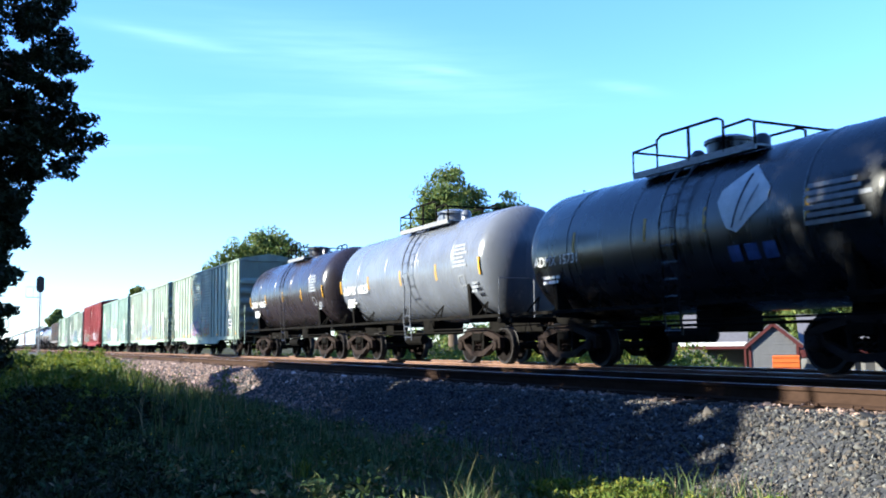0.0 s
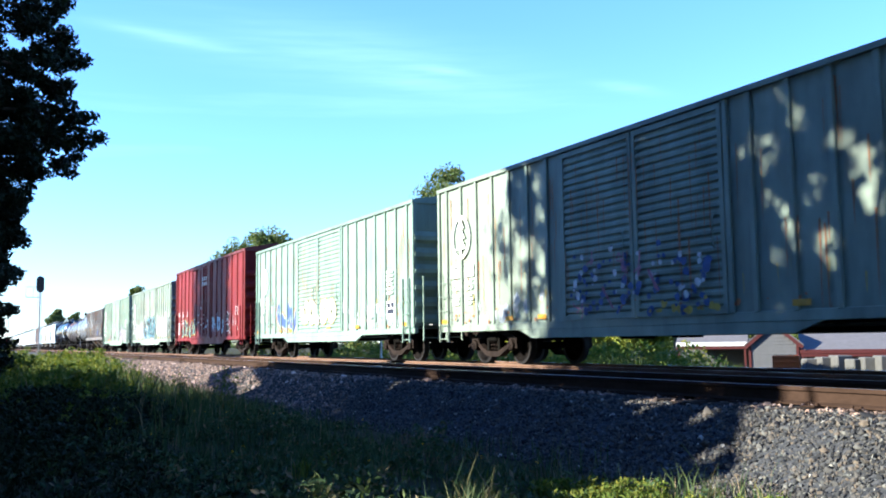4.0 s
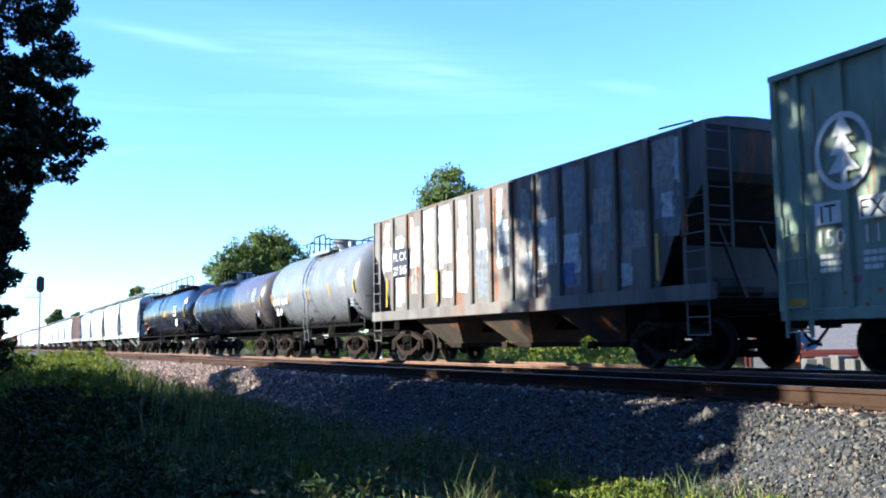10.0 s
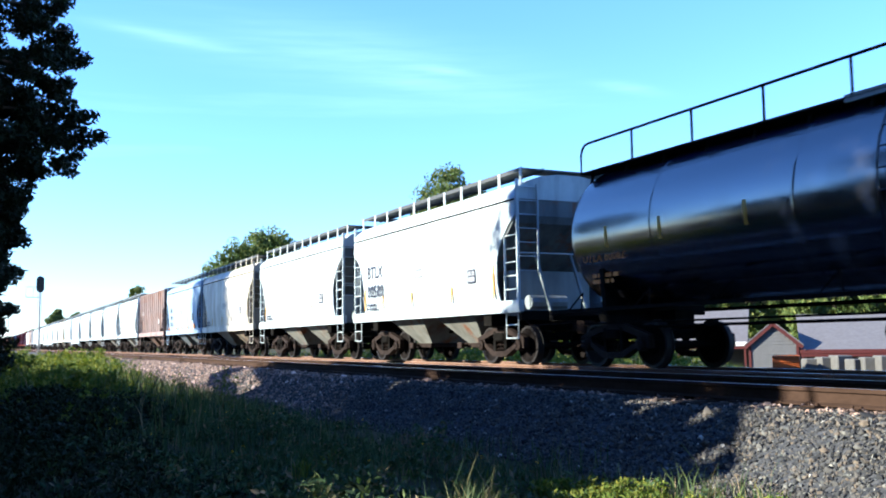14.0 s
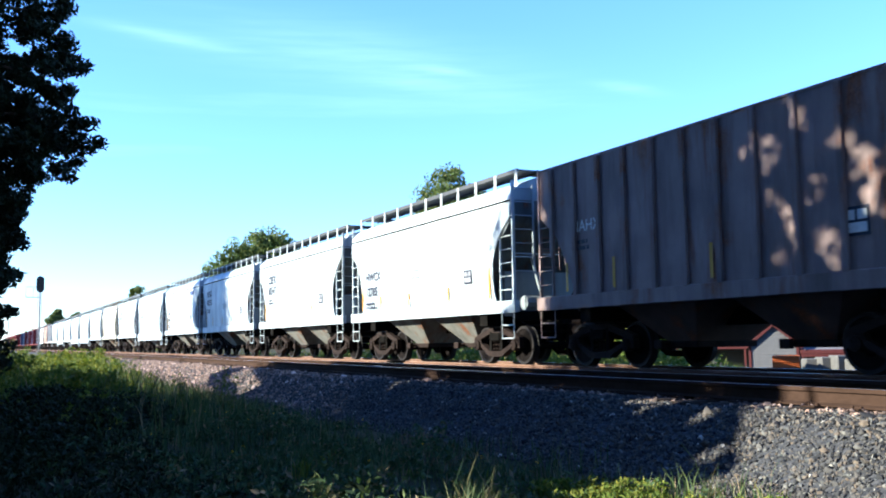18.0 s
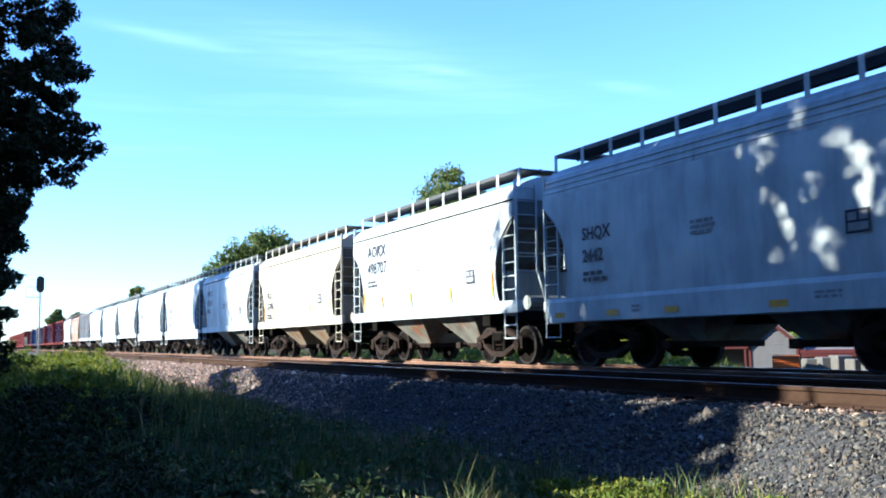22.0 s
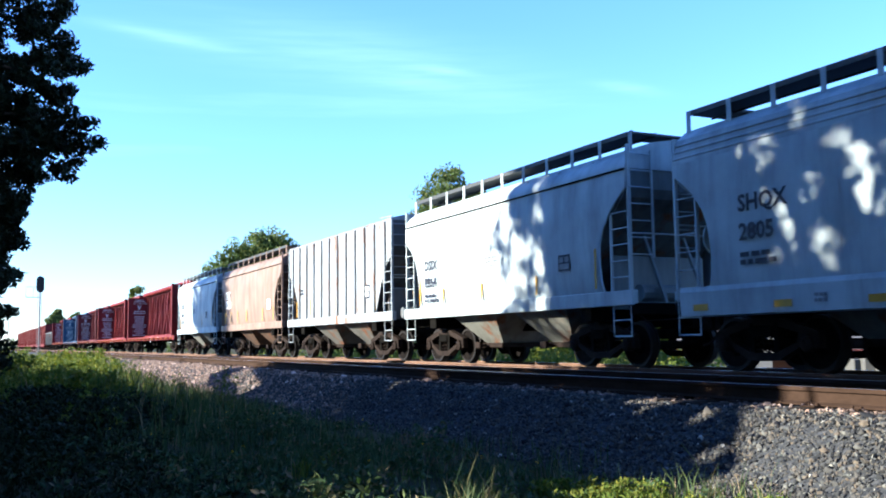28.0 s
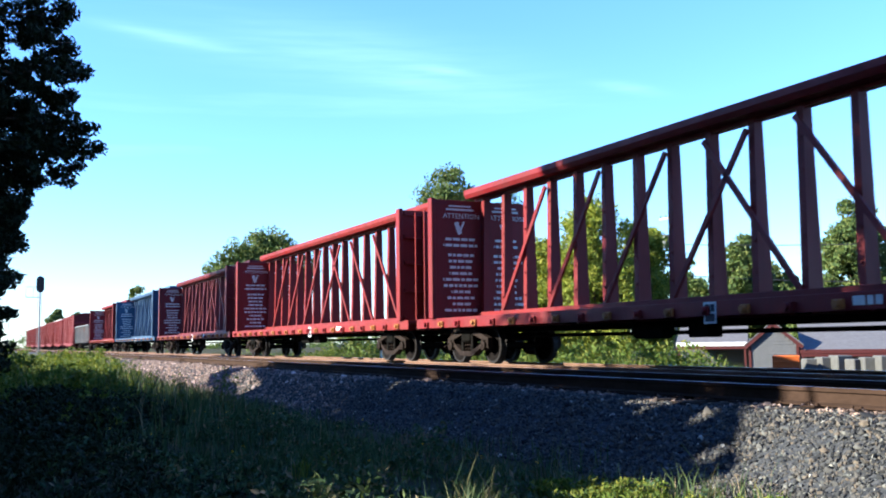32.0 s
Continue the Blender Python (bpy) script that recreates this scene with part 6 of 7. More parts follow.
def tank_decal(name, poly, zc, radius, mat, car, lift=0.012, label=""):
    """A painted outline (x, z), convex, laid round the side of the tank."""
    zs = [p[1] for p in poly]
    n = 12
    g = Geo()
    rows = []
    for k in range(n + 1):
        z = min(zs) + 0.001 + (max(zs) - min(zs) - 0.002) * k / n
        xs = []
        for p, q in zip(poly, poly[1:] + poly[:1]):
            if (p[1] - z) * (q[1] - z) <= 0 and p[1] != q[1]:
                xs.append(p[0] + (q[0] - p[0]) * (z - p[1]) / (q[1] - p[1]))
        y = on_tank(zc, radius, z, lift)
        rows.append([(min(xs), y, z), (max(xs), y, z)])
    g.loft(rows, False, 0, False)
    return part(name, g.mesh(name, mat), car, label=label)


def block(x, z, w, h):
    return [(x, z), (x + w, z), (x + w, z + h), (x, z + h)]


def leaf_marks(car, zc, radius, half):
    """Pale leaf emblem with dark veins, bars below, data panels."""
    tank_decal("emblem", [(1.30, 2.80), (1.55, 2.30), (1.75, 2.26), (2.42, 2.70), (2.46, 2.92), (1.97, 3.36), (1.36, 3.0)], zc, radius, WHITE, car, 0.012, "white leaf-shaped emblem")
    tank_decal("emblem_vein", [(1.64, 2.34), (1.68, 2.34), (2.00, 3.20), (1.94, 3.20)], zc, radius, NAVY, car, 0.020)
    tank_decal("emblem_vein", [(1.84, 2.44), (1.88, 2.44), (2.22, 2.98), (2.18, 3.0)], zc, radius, GREY_INK, car, 0.020)
    for k in range(3):
        tank_decal("logo_bar", block(1.48 + 0.38 * k, 1.80, 0.27, 0.26), zc, radius, GRAFFITI[1], car)
    for k in range(6):
        tank_decal("data_line", block(3.15 + 0.05 * (k % 2), 2.20 + 0.11 * k, 1.15 - 0.13 * (k % 3), 0.07), zc, radius, GREY_INK, car)
    lettering("mark", "ADMX 15731", 0.30, WHITE, car, (-4.35, on_tank(zc, radius, 2.3) - 0.05, 2.14))
    bars(car, -4.2, on_tank(zc, radius, 1.8) - 0.05, 1.75, 0.9, 0.2, 2, WHITE, 8)
    tank_strips(car, zc, radius, half, (-2.9, -0.6, 1.0, 3.2), 2.35)


def grey_tank_marks(text, ink=None, big=False):
    def put(car, zc, radius, half):
        ink_m = ink or WHITE
        lettering("mark", text, 0.38, ink_m, car, (-half + 0.85, on_tank(zc, radius, 2.3) - 0.03, 2.12))
        bars(car, -half + 0.95, on_tank(zc, radius, 1.9) - 0.04, 1.70, 0.9, 0.3, 3, ink_m, 3)
        for k in range(6):
            tank_decal("data_line", block(half - 1.95 + 0.02 * (k % 2), 2.45 + 0.105 * k, 0.78 - 0.09 * (k % 3), 0.062), zc, radius, GREY_INK, car)
        for q in (block(half - 1.7, 1.95, 0.34, 0.03), block(half - 1.7, 2.21, 0.34, 0.03), block(half - 1.7, 1.95, 0.03, 0.29), block(half - 1.39, 1.95, 0.03, 0.29)):
            tank_decal("placard_frame", q, zc, radius, GREY_INK, car)
        bars(car, half - 1.0, on_tank(zc, radius, 2.0) - 0.04, 1.75, 0.4, 0.3, 3, GREY_INK, 4)
        tank_strips(car, zc, radius, half, (-half + 0.5, -half * 0.45, -0.1 * half + 0.6, half * 0.45, half - 0.55), 2.2)
    return put


def black_tank_marks(car, zc, radius, half):
    lettering("mark", "UTLX 60062", 0.26, ORANGE, car, (-half + 0.85, on_tank(zc, radius, 2.1) - 0.04, 2.1))
    bars(car, -half + 0.95, on_tank(zc, radius, 1.8) - 0.05, 1.65, 1.0, 0.36, 3, ORANGE, 3)
    panel(car, 1.1, on_tank(zc, radius, 2.5) - 0.01, 2.42, 0.55, 0.34, YELLOW)
    panel(car, 4.6, on_tank(zc, radius, 2.6) - 0.02, 2.35, 0.75, 0.6, WHITE, NAVY)
    panel(car, 4.75, on_tank(zc, radius, 2.0) - 0.06, 1.75, 0.45, 0.5, WHITE)
    tank_strips(car, zc, radius, half, (-6.3, -4.7, -2.6, 0.4, 2.1, 4.0), 2.35, 0.40)
    tank_strips(car, zc, radius, half, (half - 0.45,), 2.2, 0.9)


# ---------------------------------------------------------------- covered hoppers
def hopper(label, color, marks, half=5.08, ribs=0.0, bays=2, group="covered hoppers", boards=True, dirt=None, under=None, name="covered_hopper", low=False):
    car = thing(name, label, "hopper car", None, group)
    mat = dirt or PAINT
    key = "%.2f_%.2f%s" % (half, ribs, "low" if low else "")
    frame_half = half + 0.12
    running_gear(car, frame_half, frame_half - 1.65, False)
    flat = ribs > 0
    hw = (lambda z: 1.44) if flat else (lambda z: float(np.interp(z, [1.3, 1.5, 2.4, 3.3, 3.82], [1.40 if not low else 1.47, 1.46 if not low else 1.49, 1.52, 1.52, 1.48])))
    eave = 4.20 if flat else 3.58 if low else 3.80
    cut = [(1.42, 0.80), (1.7, 0.86), (2.0, 0.88), (2.4, 0.84), (2.7, 0.72), (3.0, 0.50), (3.2, 0.28), (3.4, 0.04)]
    if flat:
        cut = [(1.42, 1.30), (2.2, 0.92), (2.7, 0.62), (3.2, 0.05)]

    def sheet(s):
        def build(g):
            rows = []
            for z in [1.30] + [c[0] for c in cut] + [eave]:
                hl = half - (np.interp(z, [c[0] for c in cut], [c[1] for c in cut]) if z < cut[-1][0] else 0.0)
                y = s * hw(z)
                rows.append([(-hl, y, z), (hl, y, z), (hl, y - s * 0.03, z), (-hl, y - s * 0.03, z)])
            g.loft(rows)
        return build
    for s, nm in ((-1, "near"), (1, "far")):
        part("side_sheet", kept("hopside%s%s" % (key, nm), sheet(s), mat, 35), car, None, color)

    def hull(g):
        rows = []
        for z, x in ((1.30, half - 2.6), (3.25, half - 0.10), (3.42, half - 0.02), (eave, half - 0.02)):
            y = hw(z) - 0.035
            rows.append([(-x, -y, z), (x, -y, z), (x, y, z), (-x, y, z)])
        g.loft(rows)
    # worn paint at a third of the car's colour: recess shade painted in
    part("slope_sheet", kept("hophull" + key, hull, PAINT_WORN), car, None, tuple(c * 0.32 for c in color), "worn sloping end sheet, painted dark for shade")

    def roof(g):
        prof = [(eave, hw(3.8) + 0.012), (eave + 0.05, hw(3.8) + 0.012)] + ([(4.30, 1.30), (4.38, 0.9), (4.42, 0.3)] if flat else [(4.02, 1.40), (4.20, 1.18), (4.34, 0.80), (4.42, 0.3)])
        g.loft([[(-half, -w, z), (half, -w, z), (half, w, z), (-half, w, z)] for z, w in prof])
        if low:
            for z, w in ((3.66, 1.497), (3.78, 1.472), (3.90, 1.446)):
                for s in (-1, 1):
                    g.box((-half, min(s * w, s * (w - 0.05)), z), (half, max(s * w, s * (w - 0.05)), z + 0.045), 0.01)
        n = int(half * 2 / 1.25)
        for k in range(1, 1 if flat else n):
            x = -half + 2 * half * k / n
            for s in (-1, 1):
                g.box((x - 0.03, min(s * 0.4, s * 1.3), eave + 0.3), (x + 0.03, max(s * 0.4, s * 1.3), eave + 0.34))
    part("roof", kept("hoproof" + key, roof, mat, 35), car, None, color)
    if not flat and not low:
        seam = kept("hopseam" + key, lambda g: g.box((-half + 0.02, -hw(3.8) - 0.035, eave - 0.035), (half - 0.02, -hw(3.8) + 0.02, eave - 0.002), 0.008), BLACK)
        part("roof_seam", seam, car, None, None, "dark gutter under the roof edge")

    def sill(s):
        def build(g):
            if low:
                g.prism([(s * 1.44, 0.92), (s * 1.50, 0.94), (s * 1.52, 1.34), (s * 1.49, 1.42), (s * 1.36, 1.42), (s * 1.36, 0.92)], "x", -half + 0.08, half - 0.08)
                g.box((-frame_half, min(s * 1.46, s * 1.36), 1.16), (frame_half, max(s * 1.46, s * 1.36), 1.38), 0.012)
            else:
                g.box((-frame_half, min(s * 1.50, s * 1.36), 1.20), (frame_half, max(s * 1.50, s * 1.36), 1.48), 0.012)
        return build
    for s in (-1, 1):
        part("side_sill", kept("hopsill%s_%d" % (key, s), sill(s), mat), car, None, color)
    if flat:
        post = kept("hoppost", lambda g: g.box((-0.06, -0.07, 1.46), (0.06, 0.0, 4.20), 0.015), mat)
        k = int((half * 2 - 1.0) / ribs)
        for i in range(k + 1):
            x = -half + 0.5 + (2 * half - 1.0) * i / k
            if abs(x) > half - 0.3:
                continue
            low = abs(x) > half - 1.3
            me = post if not low else kept("hoppost_short", lambda g: g.box((-0.06, -0.07, 2.3), (0.06, 0.0, 4.20), 0.015), mat)
            part("post", me, car, pose(x, -1.44, 0), color)

    def bay(g):
        w = (half - 2.0) / bays * 0.80 if bays > 1 else 1.4
        g.loft([[(-w, -1.38, 1.34), (w, -1.38, 1.34), (w, 1.38, 1.34), (-w, 1.38, 1.34)], [(-w * 0.32, -0.62, 0.50), (w * 0.32, -0.62, 0.50), (w * 0.32, 0.62, 0.50), (-w * 0.32, 0.62, 0.50)]])
    gate = kept("hopgate", lambda g: [g.box((-0.50, -0.72, 0.40), (0.50, 0.72, 0.52), 0.015), g.rod([(-0.3, -0.95, 0.46), (-0.3, 0.95, 0.46)], 0.04, 8), g.box((-0.42, -0.98, 0.38), (-0.18, -0.90, 0.54), 0.01)], STEEL)
    span = 2 * (half - 2.0)
    for i in range(bays):
        x = -span / 2 + span * (i + 0.5) / bays
        # bay colour: warm tint for tan dust, cut dim for shade under the sill
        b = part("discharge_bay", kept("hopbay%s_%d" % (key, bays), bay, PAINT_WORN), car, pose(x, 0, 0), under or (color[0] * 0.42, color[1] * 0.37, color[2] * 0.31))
        part("gate", gate, b)

    def stub(g):
        g.box((-frame_half, -0.24, 0.80), (frame_half, 0.24, 1.12), 0.01)
        for s in (-1, 1):
            x = s * (frame_half - 1.65)
            g.box((x - 0.18, -1.40, 0.92), (x + 0.18, 1.40, 1.22), 0.01)
            g.box((min(s * frame_half, s * (frame_half - 0.16)), -1.46, 1.02), (max(s * frame_half, s * (frame_half - 0.16)), 1.46, 1.24), 0.01)
    part("underframe", kept("hopstub" + key, stub, BLACK), car)

    def shear(s):
        def build(g):
            x = s * (half - 0.95)
            g.box((x - 0.03, -1.15, 1.15), (x + 0.03, 1.15, 2.22), 0.01)
            g.beam((s * (half - 0.1), -0.5, 1.2), (s * (half - 0.75), -0.5, 2.6), 0.06, 0.06)
            g.beam((s * (half - 0.1), 0.5, 1.2), (s * (half - 0.75), 0.5, 2.6), 0.06, 0.06)
            g.rod([(s * (half - 0.45), -0.9, 1.45), (s * (half - 0.45), 0.1, 1.45)], 0.17, 10)
        return build
    for s in (-1, 1):
        # bracing halved in colour to paint the shade at the car's ends
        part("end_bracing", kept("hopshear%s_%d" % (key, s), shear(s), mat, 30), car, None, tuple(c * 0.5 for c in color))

    def cage(s):
        def build(g):
            for y in (-1.44, 1.44):
                g.beam((s * (half + 0.02), y, 1.20), (s * (half + 0.02), y, eave + (0.45 if boards else 0.05)), 0.05, 0.07)
            g.beam((s * (half - 0.52), -1.47, 1.2), (s * (half - 0.52), -1.47, 2.95), 0.035, 0.05)
            g.rod([(s * (half - 0.52), -1.47, 2.95), (s * (half - 0.50), -1.40, 3.12)], 0.018, 5)
            for k in range(6):
                z = 1.42 + 0.31 * k
                g.rod([(s * (half - 0.52), -1.48, z), (s * (half + 0.02), -1.48, z)], 0.014, 5)
            g.beam((s * (half + 0.06), -0.92, 2.1), (s * (half + 0.06), -0.92, eave + (0.35 if boards else 0.0)), 0.035, 0.045)
            for k in range(7):
                z = 2.15 + 0.32 * k
                g.rod([(s * (half + 0.06), -1.44, z), (s * (half + 0.06), -0.92, z)], 0.014, 5)
            g.rod([(s * (half + 0.05), -1.44, 2.55), (s * (half + 0.05), 1.44, 2.55)], 0.016, 5)
            for x in (half - 0.52, half + 0.02):
                g.rod([(s * x, -1.46, 1.22), (s * x, -1.46, 0.62)], 0.013, 5)
            g.rod([(s * (half - 0.52), -1.46, 0.62), (s * (half + 0.02), -1.46, 0.62)], 0.016, 5)
            g.rod([(s * (half - 0.52), -1.46, 0.92), (s * (half + 0.02), -1.46, 0.92)], 0.016, 5)
        return build
    for s in (-1, 1):
        part("end_ladder", kept("hopcage%s_%d_%d" % (key, s, boards), cage(s), PAINT), car, None, color)
    brake = kept("brake_wheel", lambda g: [g.lathe([(-0.02, 0.27), (-0.02, 0.31), (0.02, 0.31), (0.02, 0.27), (-0.02, 0.27)], (0, 0, 0), 20), g.beam((-0.28, 0, 0), (0.28, 0, 0), 0.03, 0.03), g.beam((0, 0, -0.28), (0, 0, 0.28), 0.03, 0.03)], PAINT, 30)
    part("brake_wheel", brake, car, pose(-half - 0.12, -0.45, 2.35, 0, 0, 90), color)
    if boards:
        top = 4.50
        def walkway(g):
            y0, y1 = -1.22, -0.62
            g.loft([[(x, y0, top - 0.03), (x, y0, top + 0.06), (x, y0 + 0.03, top + 0.06), (x, y0 + 0.03, top + 0.04), (x, y1 - 0.03, top + 0.04), (x, y1 - 0.03, top + 0.06), (x, y1, top + 0.06), (x, y1, top - 0.03), (x, y1 - 0.03, top - 0.03), (x, y1 - 0.03, top), (x, y0 + 0.03, top), (x, y0 + 0.03, top - 0.03)] for x in (-half + 0.1, half - 0.1)])
        bracket = kept("hopbracket%.2f_%.2f" % (top, eave), lambda g: g.box((-0.05, -1.235, eave + 0.25), (0.05, -1.221, top + 0.05)), PAINT)
        cross = kept("hopcross%.2f" % top, lambda g: g.box((-0.3, -0.62, top), (0.3, 0.62, top + 0.04)), GRATE)
        n = max(6, int(half * 2 / 1.0))
        for s in (0, 180):
            wb = part("running_board", kept("hopwalk" + key, walkway, GRATE), car, pose(0, 0, 0, 0, 0, s), label="dark steel grating running board")
            for k in range(n + 1):
                part("bracket", bracket, wb, pose(-half + 0.15 + (2 * half - 0.3) * k / n, 0, 0), color)
            part("end_walkway", cross, car, pose((half - 0.4) * (1 if s else -1), 0, 0))
        def hatch(g):
            g.box((-half + 0.9, -0.32, 4.25), (half - 0.9, 0.32, 4.46), 0.03)
        part("hatch", kept("hophatch" + key, hatch, mat), car, None, color)
    else:
        def hatch(g):
            g.box((-half + 0.6, -0.36, 4.3), (half - 0.6, 0.36, 4.52), 0.03)
            g.rod([(half - 0.5, -1.2, 4.2), (half - 0.5, -1.2, 4.38), (half - 1.4, -1.2, 4.42)], 0.02, 5)
        part("hatch", kept("hophatchlow" + key, hatch, mat), car, None, color)
    marks(car, half)
    return car


def hopper_marks(mark, number, ink, size=0.36, x=1.2, z=2.70, z2=None, strips=True, panel_ink=None, low=False, second=None, bold_by=0.004):
    def put(car, half):
        y = -1.532
        bold = max(bold_by, 0.011)
        if mark:
            lettering("mark", mark, size / 0.7, ink, car, (-half + x, y, z - size / 2), 1.0, bold)
        if number:
            lettering("mark", number, size / 0.7, ink, car, (-half + x, y, (z2 or z - size * 1.6) - size / 2), 1.0, bold)
        bars(car, -half + x, y + 0.01, (z2 or z - size * 1.6) - size / 2 - 0.42, 0.9, 0.24, 2, ink, 3)
        bars(car, -0.4, y, 2.30, 0.8, 0.28, 3, GREY_INK, 4)
        panel(car, half - 2.3, y + 0.01, 1.98, 0.42, 0.34, panel_ink or NAVY, GREY_INK if (panel_ink or NAVY) is NAVY else NAVY)
        if strips:
            if low:
                if mark == "DSIX":
                    stripes(car, (-half + 1.0, -half + 3.3, -half + 4.9, half - 3.4), -1.515, 1.52, 1.66, 0.26, ORANGE)
                    stripes(car, (half - 1.6,), -1.515, 1.50, 1.78, 0.36, ORANGE)
                else:
                    stripes(car, (-half + 0.6, -half + 2.4, -half + 4.1, half - 3.6, half - 1.5), -1.522, 1.02, 1.13, 0.36)
                    bars(car, -half + 3.0, -1.522, 1.05, 0.3, 0.16, 2, GREY_INK, 12)
                    bars(car, half - 2.9, -1.522, 1.10, 0.7, 0.14, 2, GREY_INK, 13)
            else:
                stripes(car, (-half + 2.4, -0.6, half - 3.2), y + 0.02, 1.55, 1.95, 0.07)
                stripes(car, (-half + 0.98, half - 1.0), y + 0.02, 1.55, 2.35, 0.07)
        if second:
            second(car, half, y)
    return put


def bold_logo(car, half, y):
    bars(car, half - 2.3, y, 3.32, 1.15, 0.36, 1, GRAFFITI[1], 6, "logo_bar")


def patch_marks(car, half):
    panel(car, -half + 1.55, -1.513, 2.45, 1.05, 0.80, NAVY)
    lettering("mark", "PL CX", 0.34, WHITE, car, (-half + 1.60, -1.52, 2.90))
    lettering("mark", "27 345", 0.34, WHITE, car, (-half + 1.60, -1.52, 2.50))
    stripes(car, (-half + 1.1, -half + 4.5, half - 1.2), -1.52, 1.60, 2.45, 0.08)
    rnd = random.Random(41)
    n = int((half * 2 - 1.0) / 0.92)
    for i in range(n):
        # chalky washes of old paint in each bay between the posts
        x = -half + 0.5 + (2 * half - 1.0) * i / n
        w = (2 * half - 1.0) / n - 0.16
        low = 2.3 if i < 1 or i > n - 2 else 1.52
        for k in range(6):
            g = Geo()
            za = rnd.uniform(low, 3.3)
            zb = min(4.12, za + rnd.uniform(0.4, 1.5))
            xa = x + 0.08 + rnd.uniform(0, 0.4) * w
            xb = min(x + 0.08 + w, xa + rnd.uniform(0.25, 0.9) * w)
            m = 7
            left = [(xa + rnd.uniform(-0.03, 0.05), -0.0008 * k, za + (zb - za) * q / m) for q in range(m + 1)]
            right = [(xb - rnd.uniform(-0.02, 0.08), -0.0008 * k, za + (zb - za) * q / m + rnd.uniform(-0.04, 0.04)) for q in range(m + 1)]
            g.add(left + right, [(q, q + m + 1, q + m + 2, q + 1) for q in range(m)])
            # rear bays paler: old paint, with a sunlit look put into the tone
            tone = rnd.choice((0, 0, 8, 8, 11) if i < 0.42 * n else (8, 10, 10, 11, 10))
            part("paint_patch", g.mesh("paint_patch", GRAFFITI[tone]), car, pose(0, -1.4445, 0), label="chalky wash of old paint")
    runs(car, -half + 0.6, -1.453, 1.5, 2 * half - 1.2, 2.6, GRAFFITI[7], 60, 43)
    runs(car, -half + 0.6, -1.454, 1.5, 2 * half - 1.2, 2.6, GRAFFITI[4], 40, 44)
    panel(car, 2.9, -1.456, 1.70, 0.55, 0.45, GRAFFITI[1])
    panel(car, 1.9, -1.456, 1.72, 0.36, 0.36, GREY_INK, NAVY)


def box_marks(car, half):
    panel(car, -half + 1.0, -1.535, 2.72, 0.82, 0.36, WHITE)
    panel(car, -half + 1.0, -1.535, 2.28, 0.98, 0.36, WHITE)
    lettering("mark", "EQXX", 0.30, NAVY, car, (-half + 1.03, -1.545, 2.78))
    lettering("mark", "330055", 0.30, NAVY, car, (-half + 1.03, -1.545, 2.34))
    panel(car, half - 1.9, -1.535, 2.0, 0.5, 0.42, WHITE)
    stripes(car, (-half + 0.9, -half + 2.0, -half + 3.3, -0.2, half - 2.6, half - 1.0), -1.525, 1.55, 2.1, 0.08)


def plain_rib_marks(mark, number):
    def put(car, half):
        if mark:
            lettering("mark", mark, 0.34, WHITE, car, (-half + 1.2, -1.452, 2.75))
        bars(car, -half + 1.2, -1.452, 2.35, 0.8, 0.25, 2, NAVY, 4)
        panel(car, half - 2.2, -1.452, 1.95, 0.45, 0.42, NAVY, WHITE)
        stripes(car, (-half + 1.0, -half + 2.6, 0.2, half - 1.3), -1.455, 1.56, 2.15, 0.08)
    return put


